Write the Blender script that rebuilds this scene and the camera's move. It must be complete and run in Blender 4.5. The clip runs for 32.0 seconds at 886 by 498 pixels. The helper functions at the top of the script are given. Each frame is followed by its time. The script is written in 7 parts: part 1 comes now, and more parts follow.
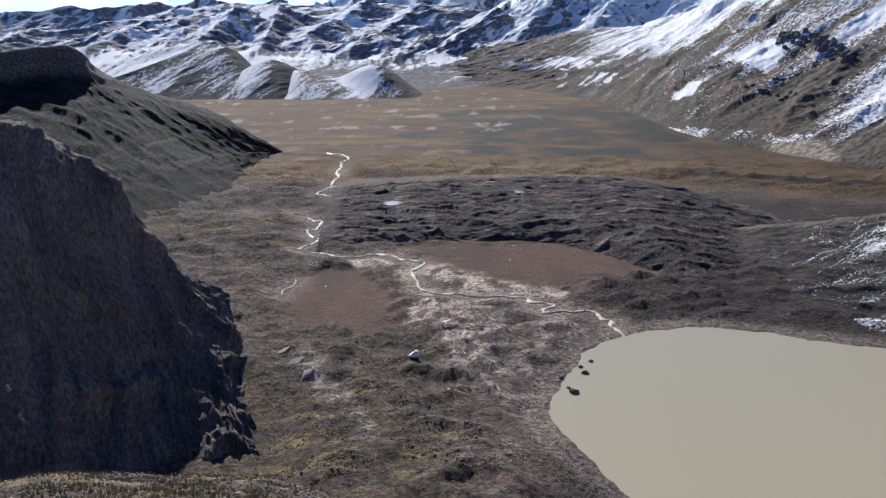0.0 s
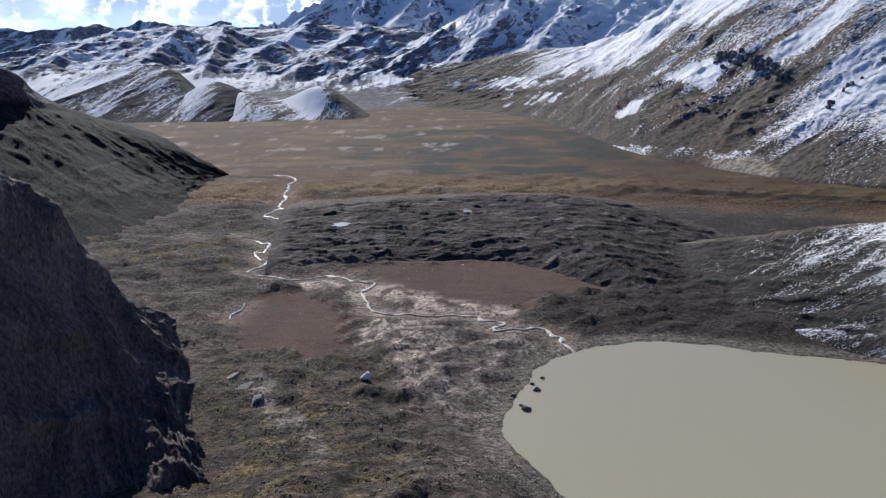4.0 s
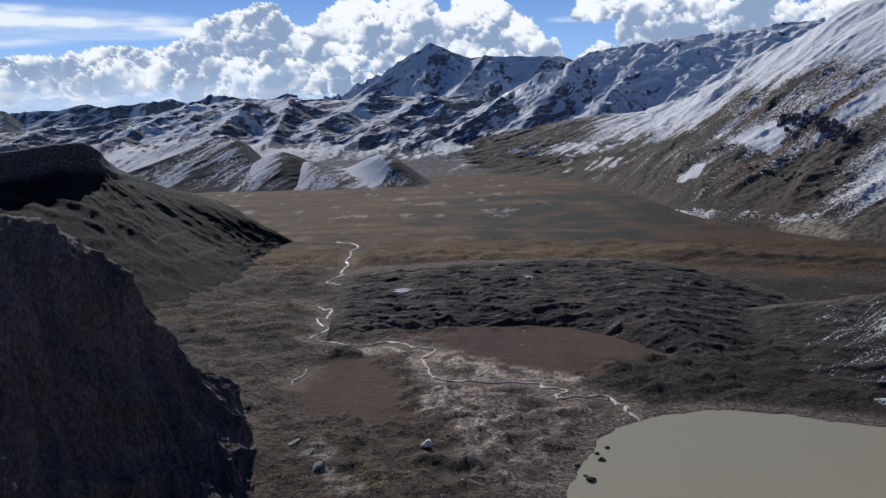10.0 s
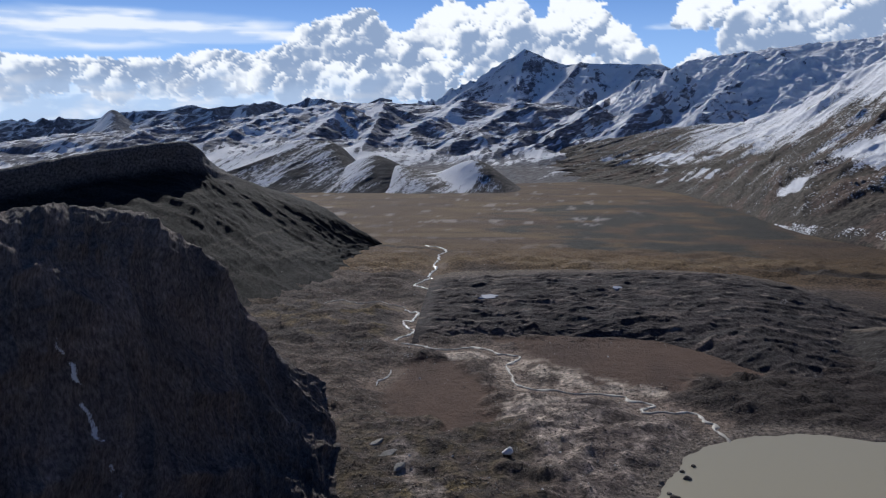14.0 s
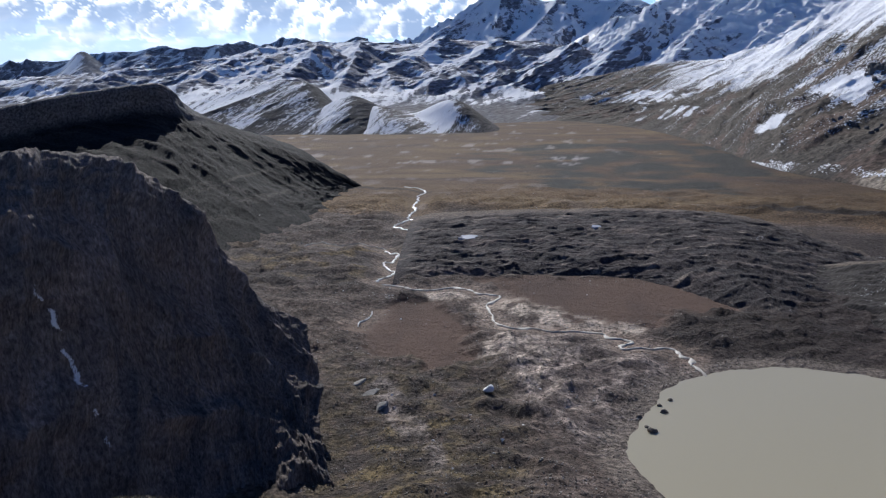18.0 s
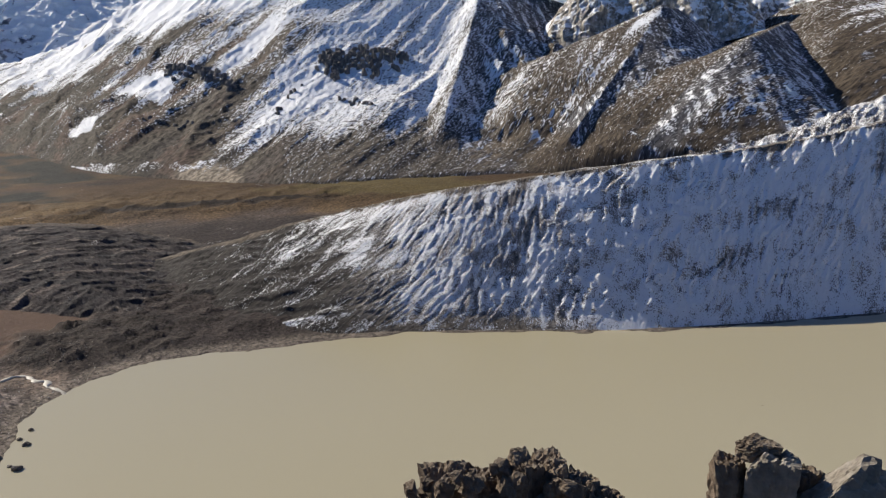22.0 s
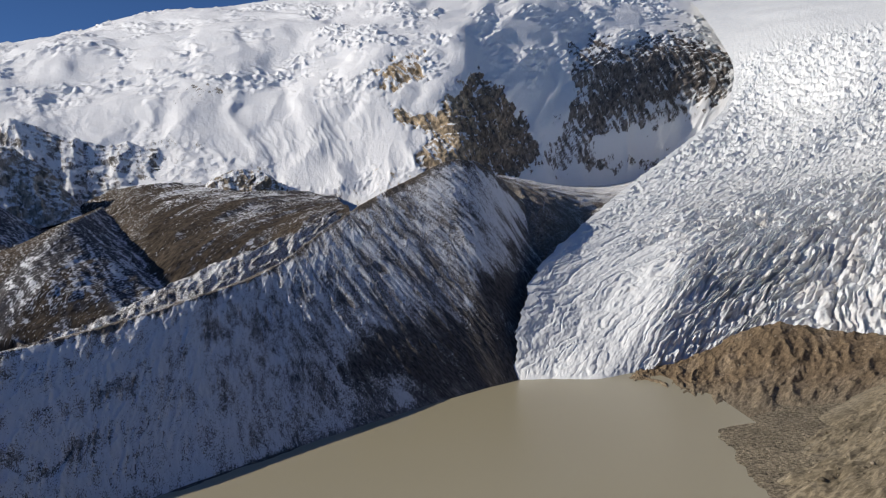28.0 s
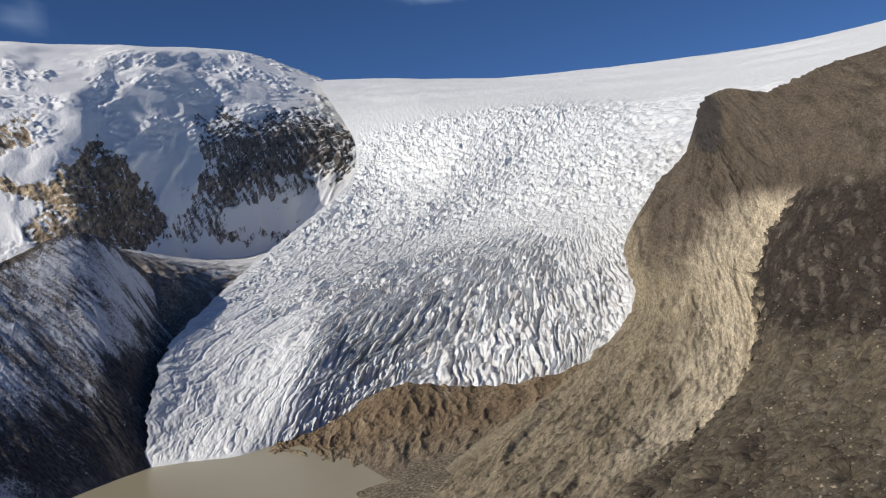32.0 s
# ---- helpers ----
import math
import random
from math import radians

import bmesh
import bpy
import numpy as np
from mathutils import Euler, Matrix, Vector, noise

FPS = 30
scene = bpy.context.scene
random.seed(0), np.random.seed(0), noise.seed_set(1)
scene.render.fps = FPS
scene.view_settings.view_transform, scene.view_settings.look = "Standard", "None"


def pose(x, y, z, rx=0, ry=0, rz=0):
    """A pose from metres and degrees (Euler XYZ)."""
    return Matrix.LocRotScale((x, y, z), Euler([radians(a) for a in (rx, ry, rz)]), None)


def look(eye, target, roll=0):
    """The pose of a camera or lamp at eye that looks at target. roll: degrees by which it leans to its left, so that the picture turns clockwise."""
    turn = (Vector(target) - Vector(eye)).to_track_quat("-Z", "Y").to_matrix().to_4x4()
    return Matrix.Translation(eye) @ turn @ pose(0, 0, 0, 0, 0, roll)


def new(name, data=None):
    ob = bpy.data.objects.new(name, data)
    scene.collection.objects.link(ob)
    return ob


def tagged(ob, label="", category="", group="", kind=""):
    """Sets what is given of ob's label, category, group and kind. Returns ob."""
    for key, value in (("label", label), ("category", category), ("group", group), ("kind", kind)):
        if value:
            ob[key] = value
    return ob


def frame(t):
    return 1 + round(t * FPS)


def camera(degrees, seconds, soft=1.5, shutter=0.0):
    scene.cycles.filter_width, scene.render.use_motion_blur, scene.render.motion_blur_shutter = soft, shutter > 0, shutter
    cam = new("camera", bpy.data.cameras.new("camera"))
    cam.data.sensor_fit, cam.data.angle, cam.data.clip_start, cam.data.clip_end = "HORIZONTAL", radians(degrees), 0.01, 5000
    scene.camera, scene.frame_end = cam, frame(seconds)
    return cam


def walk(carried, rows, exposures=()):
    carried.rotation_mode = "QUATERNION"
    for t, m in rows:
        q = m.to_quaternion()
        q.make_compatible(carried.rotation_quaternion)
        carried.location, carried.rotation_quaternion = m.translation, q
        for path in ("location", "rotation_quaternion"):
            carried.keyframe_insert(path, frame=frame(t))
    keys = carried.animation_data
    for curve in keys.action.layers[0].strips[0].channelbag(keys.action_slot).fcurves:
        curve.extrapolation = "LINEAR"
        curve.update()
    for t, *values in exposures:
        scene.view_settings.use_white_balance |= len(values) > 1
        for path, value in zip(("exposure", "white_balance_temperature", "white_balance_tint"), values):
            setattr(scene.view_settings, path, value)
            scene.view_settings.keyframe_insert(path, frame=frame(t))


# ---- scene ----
cam = camera(55.35, 32.0, soft=1.2)
EYE = 150.0   # the eye's height over the lake
ROWS = [
    (0, 0, -15, 0), (0.5, -2.08, -14.15, -0.09), (1, -3.07, -13.36, -0.16), (1.5, -3.44, -13.2, -0.11),
    (2, -4.19, -12.99, -0.33), (2.5, -4.84, -12.87, -0.55), (4.5, -2.46, -13.8, 0.54), (5, -1.15, -13.75, 0.7),
    (5.5, -0.71, -13.65, 0.79), (6, -0.91, -12.55, 0.66), (6.5, -0.49, -11.75, 0.61), (7, 0.92, -11.58, 1.16),
    (7.5, 1.59, -11.34, 1.73), (8, 1.66, -10.29, 2.05), (8.5, 1.81, -9.62, 1.99), (9, 2.19, -10.02, 2.08),
    (9.5, 1.81, -10.23, 1.72), (10, 0.41, -9.15, 1.27), (10.5, 0.56, -8.36, 0.81), (11, 0.66, -8.09, 1.1),
    (11.5, -0.18, -7.6, 1.67), (12, 0.45, -7.23, 1.42), (12.5, 2.5, -7.71, 0.57), (13, 3.96, -8.22, -0.06),
    (13.5, 4.97, -8.39, -0.07), (14, 6.61, -8.68, 0.19), (14.5, 8.82, -8.82, 0.47), (15, 10.65, -9.39, 0.97),
    (15.5, 10.86, -10.94, 1.19), (17.5, 9.8, -12.23, 1.03), (18, 5.11, -12.69, 0.68), (18.5, -0.18, -12.65, 0.36),
    (19, -5.07, -12.16, 0.27), (19.5, -10.52, -12.13, 0.35), (20, -16.06, -12.58, 0.28), (20.5, -21.88, -12.76, 0.54),
    (21, -28.35, -12.65, 1.07), (21.5, -34.46, -12.45, 1.11), (22, -38.88, -13.27, 1.14), (22.5, -41.08, -14.13, 0.98),
    (23, -43.31, -14.37, 0.92), (23.5, -45.69, -14.57, 0.64), (24, -47.26, -14.67, 0.58), (24.5, -50.22, -14.26, 0.76),
    (25, -54.87, -12.82, 1.04), (25.5, -59.8, -10.66, 1.17), (26, -64.27, -9.09, 1.21), (26.5, -69.26, -7.48, 1.56),
    (28.5, -85.96, -1.54, 3.56), (29, -89.44, -0.65, 3.73), (29.5, -92.87, -0.3, 3.96), (30, -96.01, -0.31, 4.08),
    (30.5, -98.75, 0.08, 3.95), (31, -101.4, 0.48, 4), (31.5, -104.15, 0.56, 4.32), (32, -106.85, 0.39, 4.69),
]
REACH = 0.2   # the arm's length from the turning body
walk(cam, [(t, pose(-REACH * math.sin(radians(yaw)), REACH * math.cos(radians(yaw)), EYE, 90 + pitch, roll, yaw))
           for t, yaw, pitch, roll in ROWS],
     exposures=[(0.0, 0.38, 5950, 10), (1.0, 0.13, 5950, 10), (2.0, 0.04, 5950, 10), (5.0, 0.18, 5850, 10), (6.0, 0.06, 5900, 10), (7.0, -0.30, 5950, 10), (8.0, -0.25, 6000, 10), (9.0, -0.52, 5900, 10), (13.0, -0.58, 5900, 10), (17.5, 0.0, 5750, 10),
                (20.0, -0.12, 6300, 9), (21.5, 0.14, 6600, 8), (23.0, 0.64, 6850, 7), (24.0, 0.74, 6850, 7), (25.2, 0.74, 6850, 7), (26.0, 0.12, 6650, 8), (29.0, -0.37, 6500, 9), (31.0, -0.46, 6500, 9), (32.0, -0.38, 6500, 9)])

# ---- light ----
SUN_AZ, SUN_EL = -17.0, 31.0
world = bpy.data.worlds.new("world")
scene.world = world
world.use_nodes = True
wn, wl = world.node_tree.nodes, world.node_tree.links
sky = wn.new("ShaderNodeTexSky")
sky.sky_type, sky.sun_disc = "NISHITA", False
sky.sun_elevation, sky.sun_rotation = radians(SUN_EL), radians(SUN_AZ)
sky.altitude, sky.air_density, sky.dust_density, sky.ozone_density = 5000, 0.75, 0.0, 3.0
wn["Background"].inputs["Strength"].default_value = 0.115
deep = wn.new("ShaderNodeHueSaturation")
deep.inputs["Saturation"].default_value = 1.14
deep.inputs["Hue"].default_value = 0.505
wl.new(sky.outputs[0], deep.inputs["Color"])
wl.new(deep.outputs[0], wn["Background"].inputs["Color"])
sun = new("sun", bpy.data.lights.new("sun", "SUN"))
sun.data.energy, sun.data.angle, sun.data.color = 5.0, radians(0.5), (1.0, 0.93, 0.83)
_s = Vector((math.sin(radians(SUN_AZ)) * math.cos(radians(SUN_EL)), math.cos(radians(SUN_AZ)) * math.cos(radians(SUN_EL)), math.sin(radians(SUN_EL))))
sun.matrix_world = look(_s * 3000, (0, 0, 0))
SUNV = np.array(_s)


# ---- noise and mesh tools ----
_rs = np.random.RandomState(7)
_perm = _rs.permutation(512)
_perm = np.concatenate([_perm, _perm])
_gr = _rs.uniform(0, 2 * np.pi, 512)
_gx, _gy = np.cos(_gr), np.sin(_gr)


def perlin(x, y):
    """Gradient noise of the plane, about -0.7 to 0.7."""
    xi, yi = np.floor(x).astype(int), np.floor(y).astype(int)
    fx, fy = x - xi, y - yi
    u, v = fx * fx * fx * (fx * (fx * 6 - 15) + 10), fy * fy * fy * (fy * (fy * 6 - 15) + 10)

    def corner(i, j):
        h = _perm[(_perm[(xi + i) & 511] + yi + j) & 511]
        return _gx[h] * (fx - i) + _gy[h] * (fy - j)
    a = corner(0, 0) * (1 - u) + corner(1, 0) * u
    b = corner(0, 1) * (1 - u) + corner(1, 1) * u
    return a * (1 - v) + b * v


def fbm(x, y, octaves=5, gain=0.5):
    total, amp = 0, 1.0
    for i in range(octaves):
        total = total + amp * perlin(x * 2 ** i + 17.3 * i, y * 2 ** i - 9.1 * i)
        amp *= gain
    return total


def ridged(x, y, octaves=5, gain=0.5):
    """Sharp crests, 0 to about 1."""
    total, amp, carry = 0, 1.0, 1.0
    for i in range(octaves):
        n = (1 - 1.6 * np.abs(perlin(x * 2.03 ** i + 31.7 * i, y * 2.03 ** i + 12.9 * i))).clip(0, 1) ** 2
        total = total + amp * n * carry
        carry = n.clip(0.15, 1)
        amp *= gain
    return total / 1.6


def step(a, b, x):
    t = ((x - a) / (b - a)).clip(0, 1)
    return t * t * (3 - 2 * t)


def place(az, r, el):
    """A point at a bearing (degrees, clockwise from ahead), a distance and an elevation angle from the eye."""
    a = math.radians(az)
    return (r * math.sin(a), r * math.cos(a), EYE + r * math.tan(math.radians(el)))


def at_z(az, r, z):
    a = math.radians(az)
    return (r * math.sin(a), r * math.cos(a), z)


def smooth_line(points, n):
    """n points along a Catmull-Rom line through the points, evenly by index."""
    p = np.array(points, float)
    p = np.vstack([2 * p[0] - p[1], p, 2 * p[-1] - p[-2]])
    s = np.linspace(0, len(points) - 1, n)
    i = np.minimum(s.astype(int), len(points) - 2)
    t = (s - i)[:, None]
    a, b, c, d = p[i], p[i + 1], p[i + 2], p[i + 3]
    return 0.5 * (2 * b + (c - a) * t + (2 * a - 5 * b + 4 * c - d) * t ** 2 + (3 * b - a - 3 * c + d) * t ** 3)


class Sheet:
    """A surface lofted through lines that run along it; u goes along the lines, v from the first line to the last."""

    def __init__(self, lines, nu, rows, soft=True):
        L = np.stack([smooth_line(l, nu) for l in lines])          # k, nu, 3
        k = len(lines)
        vs = np.concatenate([np.linspace(i, i + 1, m, endpoint=False) for i, m in enumerate(rows)] + [[k - 1]])
        i = np.minimum(vs.astype(int), k - 2)
        t = (vs - i)[:, None, None]
        ext = np.concatenate([2 * L[:1] - L[1:2], L, 2 * L[-1:] - L[-2:-1]])
        a, b, c, d = ext[i], ext[i + 1], ext[i + 2], ext[i + 3]
        if soft:
            self.P = 0.5 * (2 * b + (c - a) * t + (2 * a - 5 * b + 4 * c - d) * t ** 2 + (3 * b - a - 3 * c + d) * t ** 3)
            self.P = 0.6 * self.P + 0.4 * (b * (1 - t) + c * t)
        else:
            self.P = b * (1 - t) + c * t
        self.nv, self.nu = self.P.shape[:2]
        self.V = np.broadcast_to(vs[:, None], (self.nv, self.nu))
        self.U = np.broadcast_to(np.linspace(0, 1, self.nu)[None], (self.nv, self.nu))
        du = np.linalg.norm(np.diff(self.P, axis=1), axis=2).mean(0)
        dv = np.linalg.norm(np.diff(self.P, axis=0), axis=2).mean(1)
        self.S = np.broadcast_to(np.concatenate([[0], np.cumsum(du)])[None], (self.nv, self.nu))
        self.T = np.broadcast_to(np.concatenate([[0], np.cumsum(dv)])[:, None], (self.nv, self.nu))

    def normals(self):
        n = np.cross(np.gradient(self.P, axis=1), np.gradient(self.P, axis=0))
        n /= np.linalg.norm(n, axis=2)[..., None] + 1e-9
        return n * np.sign(n[..., 2:].mean() + 1e-9)

    def push(self, d):
        self.P = self.P + self.normals() * d[..., None]
        return self

    def lift(self, d):
        self.P[..., 2] += d
        return self

    def polar(self):
        x, y, z = np.moveaxis(self.P, 2, 0)
        r = np.hypot(x, y)
        return np.degrees(np.arctan2(x, y)), r, np.degrees(np.arctan2(z - EYE, r))


def grid_mesh(name, P, albedo=None, snow=None, flow=None, mat=None, smooth=True, parent=None, keep=None):
    nv, nu = P.shape[:2]
    me = bpy.data.meshes.new(name)
    me.vertices.add(nv * nu)
    me.vertices.foreach_set("co", P.reshape(-1).astype(np.float32))
    i = np.arange(nv * nu).reshape(nv, nu)
    q = np.stack([i[:-1, :-1], i[:-1, 1:], i[1:, 1:], i[1:, :-1]], -1).reshape(-1, 4)
    a, b, c = P[0, 0], P[0, -1], P[-1, 0]
    n = np.cross(np.gradient(P, axis=1), np.gradient(P, axis=0))[..., 2].mean()
    if n < 0:
        q = q[:, ::-1]
    full = None
    if keep is not None:                     # only these faces, with the points they need
        q = q[keep.reshape(-1)]
        used = np.unique(q)
        full = np.cross(np.gradient(P, axis=1), np.gradient(P, axis=0)).reshape(-1, 3)[used] * (1 if n >= 0 else -1)
        back = np.zeros(nv * nu, int)
        back[used] = np.arange(len(used))
        q = back[q]
        me.clear_geometry()
        me.vertices.add(len(used))
        me.vertices.foreach_set("co", P.reshape(-1, 3)[used].reshape(-1).astype(np.float32))
        albedo = np.broadcast_to(albedo, (nv, nu, 3)).reshape(-1, 3)[used][None]
        snow = np.broadcast_to(snow, (nv, nu)).reshape(-1)[used][None]
        flow = tuple(np.broadcast_to(f, (nv, nu)).reshape(-1)[used][None] for f in flow)
        nv, nu = 1, len(used)
    me.loops.add(q.size)
    me.polygons.add(len(q))
    me.loops.foreach_set("vertex_index", q.reshape(-1).astype(np.int32))
    me.polygons.foreach_set("loop_start", np.arange(0, q.size, 4, dtype=np.int32))
    me.update(calc_edges=True)
    if smooth:
        me.polygons.foreach_set("use_smooth", np.ones(len(q), bool))
    if full is not None and smooth:          # parts of one sheet meet with no seam
        full = full / (np.linalg.norm(full, axis=1)[:, None] + 1e-12)
        me.normals_split_custom_set_from_vertices(full.tolist())
    if albedo is not None:
        c = np.ones((nv * nu, 4), np.float32)
        c[:, :3] = np.clip(np.broadcast_to(albedo, (nv, nu, 3)).reshape(-1, 3), 0.005, 0.9)
        me.attributes.new("albedo", "FLOAT_COLOR", "POINT").data.foreach_set("color", c.reshape(-1))
    if snow is not None:
        me.attributes.new("snow", "FLOAT", "POINT").data.foreach_set("value", np.broadcast_to(snow, (nv, nu)).reshape(-1).astype(np.float32))
    if flow is not None:
        f3 = np.zeros((nv * nu, 3), np.float32)
        f3[:, 2] = np.broadcast_to(flow[2], (nv, nu)).reshape(-1) if len(flow) > 2 else 0.0   # how smooth the ground is
        f3[:, 0], f3[:, 1] = np.broadcast_to(flow[0], (nv, nu)).reshape(-1), np.broadcast_to(flow[1], (nv, nu)).reshape(-1)
        me.attributes.new("flow", "FLOAT_VECTOR", "POINT").data.foreach_set("vector", f3.reshape(-1))
    if mat:
        me.materials.append(mat)
    ob = new(name, me)
    if parent:
        ob.parent = parent
    return ob


def mix3(a, b, t):
    return np.asarray(a) * (1 - t[..., None]) + np.asarray(b) * t[..., None]


def col(c, shape):
    return np.broadcast_to(np.array(c, float), (*shape, 3)).copy()


# ---- materials ----
class Nodes:
    def __init__(self, name):
        self.mat = bpy.data.materials.new(name)
        self.mat.use_nodes = True
        self.t = self.mat.node_tree
        self.bsdf = self.t.nodes["Principled BSDF"]
        self.bsdf.inputs["Specular IOR Level"].default_value = 0.15

    def add(self, kind, **inputs):
        n = self.t.nodes.new(kind)
        for k, v in inputs.items():
            self.put(n.inputs[k.replace("_", " ")], v)
        return n

    def put(self, socket, v):
        if isinstance(v, bpy.types.NodeSocket):
            self.t.links.new(v, socket)
        else:
            socket.default_value = v

    def math(self, op, a, b=0.0, c=0.0, clamp=False):
        n = self.t.nodes.new("ShaderNodeMath")
        n.operation, n.use_clamp = op, clamp
        for s, v in zip(n.inputs, (a, b, c)):
            self.put(s, v)
        return n.outputs[0]

    def noise(self, vec, scale, detail=6.0, rough=0.6, distort=0.0):
        n = self.add("ShaderNodeTexNoise", Vector=vec, Scale=scale, Detail=detail, Roughness=rough, Distortion=distort)
        return n.outputs[0]

    def attr(self, name, out):
        n = self.t.nodes.new("ShaderNodeAttribute")
        n.attribute_name = name
        return n.outputs[out]

    def stretch(self, vec, s):
        n = self.add("ShaderNodeMapping", Vector=vec)
        n.inputs["Scale"].default_value = s
        return n.outputs[0]

    def ramp(self, value, *stops):
        n = self.t.nodes.new("ShaderNodeValToRGB")
        e = n.color_ramp.elements
        while len(e) < len(stops):
            e.new(0.5)
        for el, (p, c) in zip(e, stops):
            el.position, el.color = p, (*c, 1) if not isinstance(c, (int, float)) else (c, c, c, 1)
        self.put(n.inputs[0], value)
        return n.outputs[0]

    def mix(self, t, a, b, mode="MIX"):
        n = self.t.nodes.new("ShaderNodeMix")
        n.data_type, n.blend_type = "RGBA", mode
        self.put(n.inputs[0], t)
        for s, v in ((n.inputs[6], a), (n.inputs[7], b)):
            self.put(s, (*v, 1) if isinstance(v, tuple) and len(v) == 3 else v)
        return n.outputs[2]

    def bump(self, height, strength, distance):
        b = self.add("ShaderNodeBump", Height=height, Strength=strength, Distance=distance)
        self.put(self.bsdf.inputs["Normal"], b.outputs[0])


def terrain_material(name, grain=0.6, patch=0.03, contrast=0.9, along=(1, 1, 1), snow_grain=0.12, snow_soft=0.12, bump=1.0, spread=1.0,
                     snow_along=None, rough=0.9, stones=0.8, speck=0.8, speckle=0.7, mottle=1.0, fine_bump=1.0, relief=0.0, relief_scale=0.05):
    """Ground whose colour and snow cover are given along its surface, broken up by grain, blotches and stones."""
    m = Nodes(name)
    flow = m.attr("flow", "Vector")
    plain = m.add("ShaderNodeSeparateXYZ", Vector=flow).outputs[2]
    f1 = m.stretch(flow, (along[0], along[1], 0.0))
    fine = m.noise(f1, grain, 8, 0.7)
    big = m.noise(f1, patch, 6, 0.6, 0.4)
    tone = m.math("ADD", m.math("MULTIPLY", fine, 1.3), m.math("MULTIPLY", big, 0.9))
    tone = m.math("MULTIPLY_ADD", tone, contrast, 1.0 - 1.1 * contrast)
    mott = m.math("MULTIPLY_ADD", m.noise(f1, grain * 0.7, 7, 0.68), 5.0, -2.0, clamp=True)
    tone = m.math("MULTIPLY", m.math("MAXIMUM", tone, 0.12), m.math("MULTIPLY_ADD", mott, 1.1 * mottle, 1.0 - 0.5 * mottle))
    st = m.add("ShaderNodeTexVoronoi", Vector=f1, Scale=grain * stones)
    lump = m.math("MULTIPLY_ADD", m.noise(f1, grain * 0.12, 4, 0.5), 2.2, -0.75, clamp=True)
    dots = m.math("MULTIPLY", m.math("MULTIPLY_ADD", st.outputs["Distance"], -5.0, 1.9, clamp=True), lump)
    pale = m.math("GREATER_THAN", m.add("ShaderNodeSeparateColor", Color=st.outputs["Color"]).outputs[0], 0.72)
    shift = m.math("MULTIPLY_ADD", pale, 1.15, -0.45)
    tone = m.math("MAXIMUM", m.math("MULTIPLY_ADD", m.math("MULTIPLY", dots, shift), speck, tone), 0.1)
    tone = m.math("MULTIPLY_ADD", m.math("SUBTRACT", tone, 1.0), m.math("MULTIPLY_ADD", plain, -0.85, 1.0), 1.0)
    scaled = m.add("ShaderNodeVectorMath")
    scaled.operation = "SCALE"
    m.put(scaled.inputs[0], m.attr("albedo", "Color"))
    m.put(scaled.inputs["Scale"], tone)
    across = snow_along or along
    f2 = m.stretch(flow, (across[0], across[1], 0.0))
    sn = m.math("ADD", m.math("MULTIPLY", m.noise(f2, snow_grain, 9, 0.72), 1.0), m.math("MULTIPLY", m.noise(f2, snow_grain * 0.2, 5, 0.6), 0.6))
    sn = m.math("MULTIPLY_ADD", m.math("SUBTRACT", m.noise(f2, snow_grain * 5.0, 3, 0.6), 0.5), speckle, sn)
    sn = m.math("SUBTRACT", sn, 0.8)
    cover = m.math("ADD", m.math("MULTIPLY", sn, spread), m.math("SUBTRACT", m.attr("snow", "Fac"), 0.5))
    cover = m.math("MULTIPLY_ADD", cover, 0.5 / snow_soft, 0.5, clamp=True)
    colour = m.mix(cover, scaled.outputs[0], (0.86, 0.865, 0.88))
    m.put(m.bsdf.inputs["Base Color"], colour)
    m.put(m.bsdf.inputs["Roughness"], rough)
    h = m.math("MULTIPLY_ADD", cover, 0.15, m.math("ADD", m.math("MULTIPLY", fine, fine_bump), m.math("MULTIPLY", m.noise(f1, grain * 0.25, 6, 0.65), 1.5)))
    if relief:                                  # humps and hollows of middle size
        hump = m.noise(f1, relief_scale, 5, 0.55, 0.6)
        crease = m.math("ABSOLUTE", m.math("SUBTRACT", m.noise(f1, relief_scale * 1.7, 4, 0.55, 0.4), 0.5))
        h = m.math("ADD", h, m.math("MULTIPLY", m.math("MULTIPLY_ADD", crease, -0.7, hump), m.math("MULTIPLY_ADD", plain, -relief * 0.9, relief)))
    m.bump(h, 0.9, bump)
    return m.mat


# ---- the large structure ----
def lake_line():
    return [(14.2, 253), (9.1, 283), (7.4, 305), (7.5, 321), (9.3, 352), (10, 376), (12.7, 403), (16.5, 424), (20.1, 429), (29.3, 432),
            (36, 439), (44, 438), (52, 446), (58.6, 467), (64.5, 500), (72.2, 558), (81.7, 656), (86.2, 718), (92.2, 712), (94.6, 687),
            (98, 610), (99.8, 549), (101, 486), (104, 400), (103, 330), (85, 235), (55, 205), (30, 215)]


LAKE = np.array([at_z(a, r, 0)[:2] for a, r in lake_line()])


def edge_distance(x, y, poly):
    """Metres from an outline in plan, negative inside it."""
    best, inside = np.full(x.shape, 1e9), np.zeros(x.shape, bool)
    for p, q in zip(poly, np.roll(poly, -1, 0)):
        e = q - p
        t = (((x - p[0]) * e[0] + (y - p[1]) * e[1]) / (e @ e)).clip(0, 1)
        best = np.minimum(best, np.hypot(x - p[0] - t * e[0], y - p[1] - t * e[1]))
        inside ^= ((p[1] > y) != (q[1] > y)) & (x < e[0] * (y - p[1]) / (e[1] + 1e-12) + p[0])
    return np.where(inside, -best, best)


def shore_distance(x, y):
    return edge_distance(x, y, LAKE)


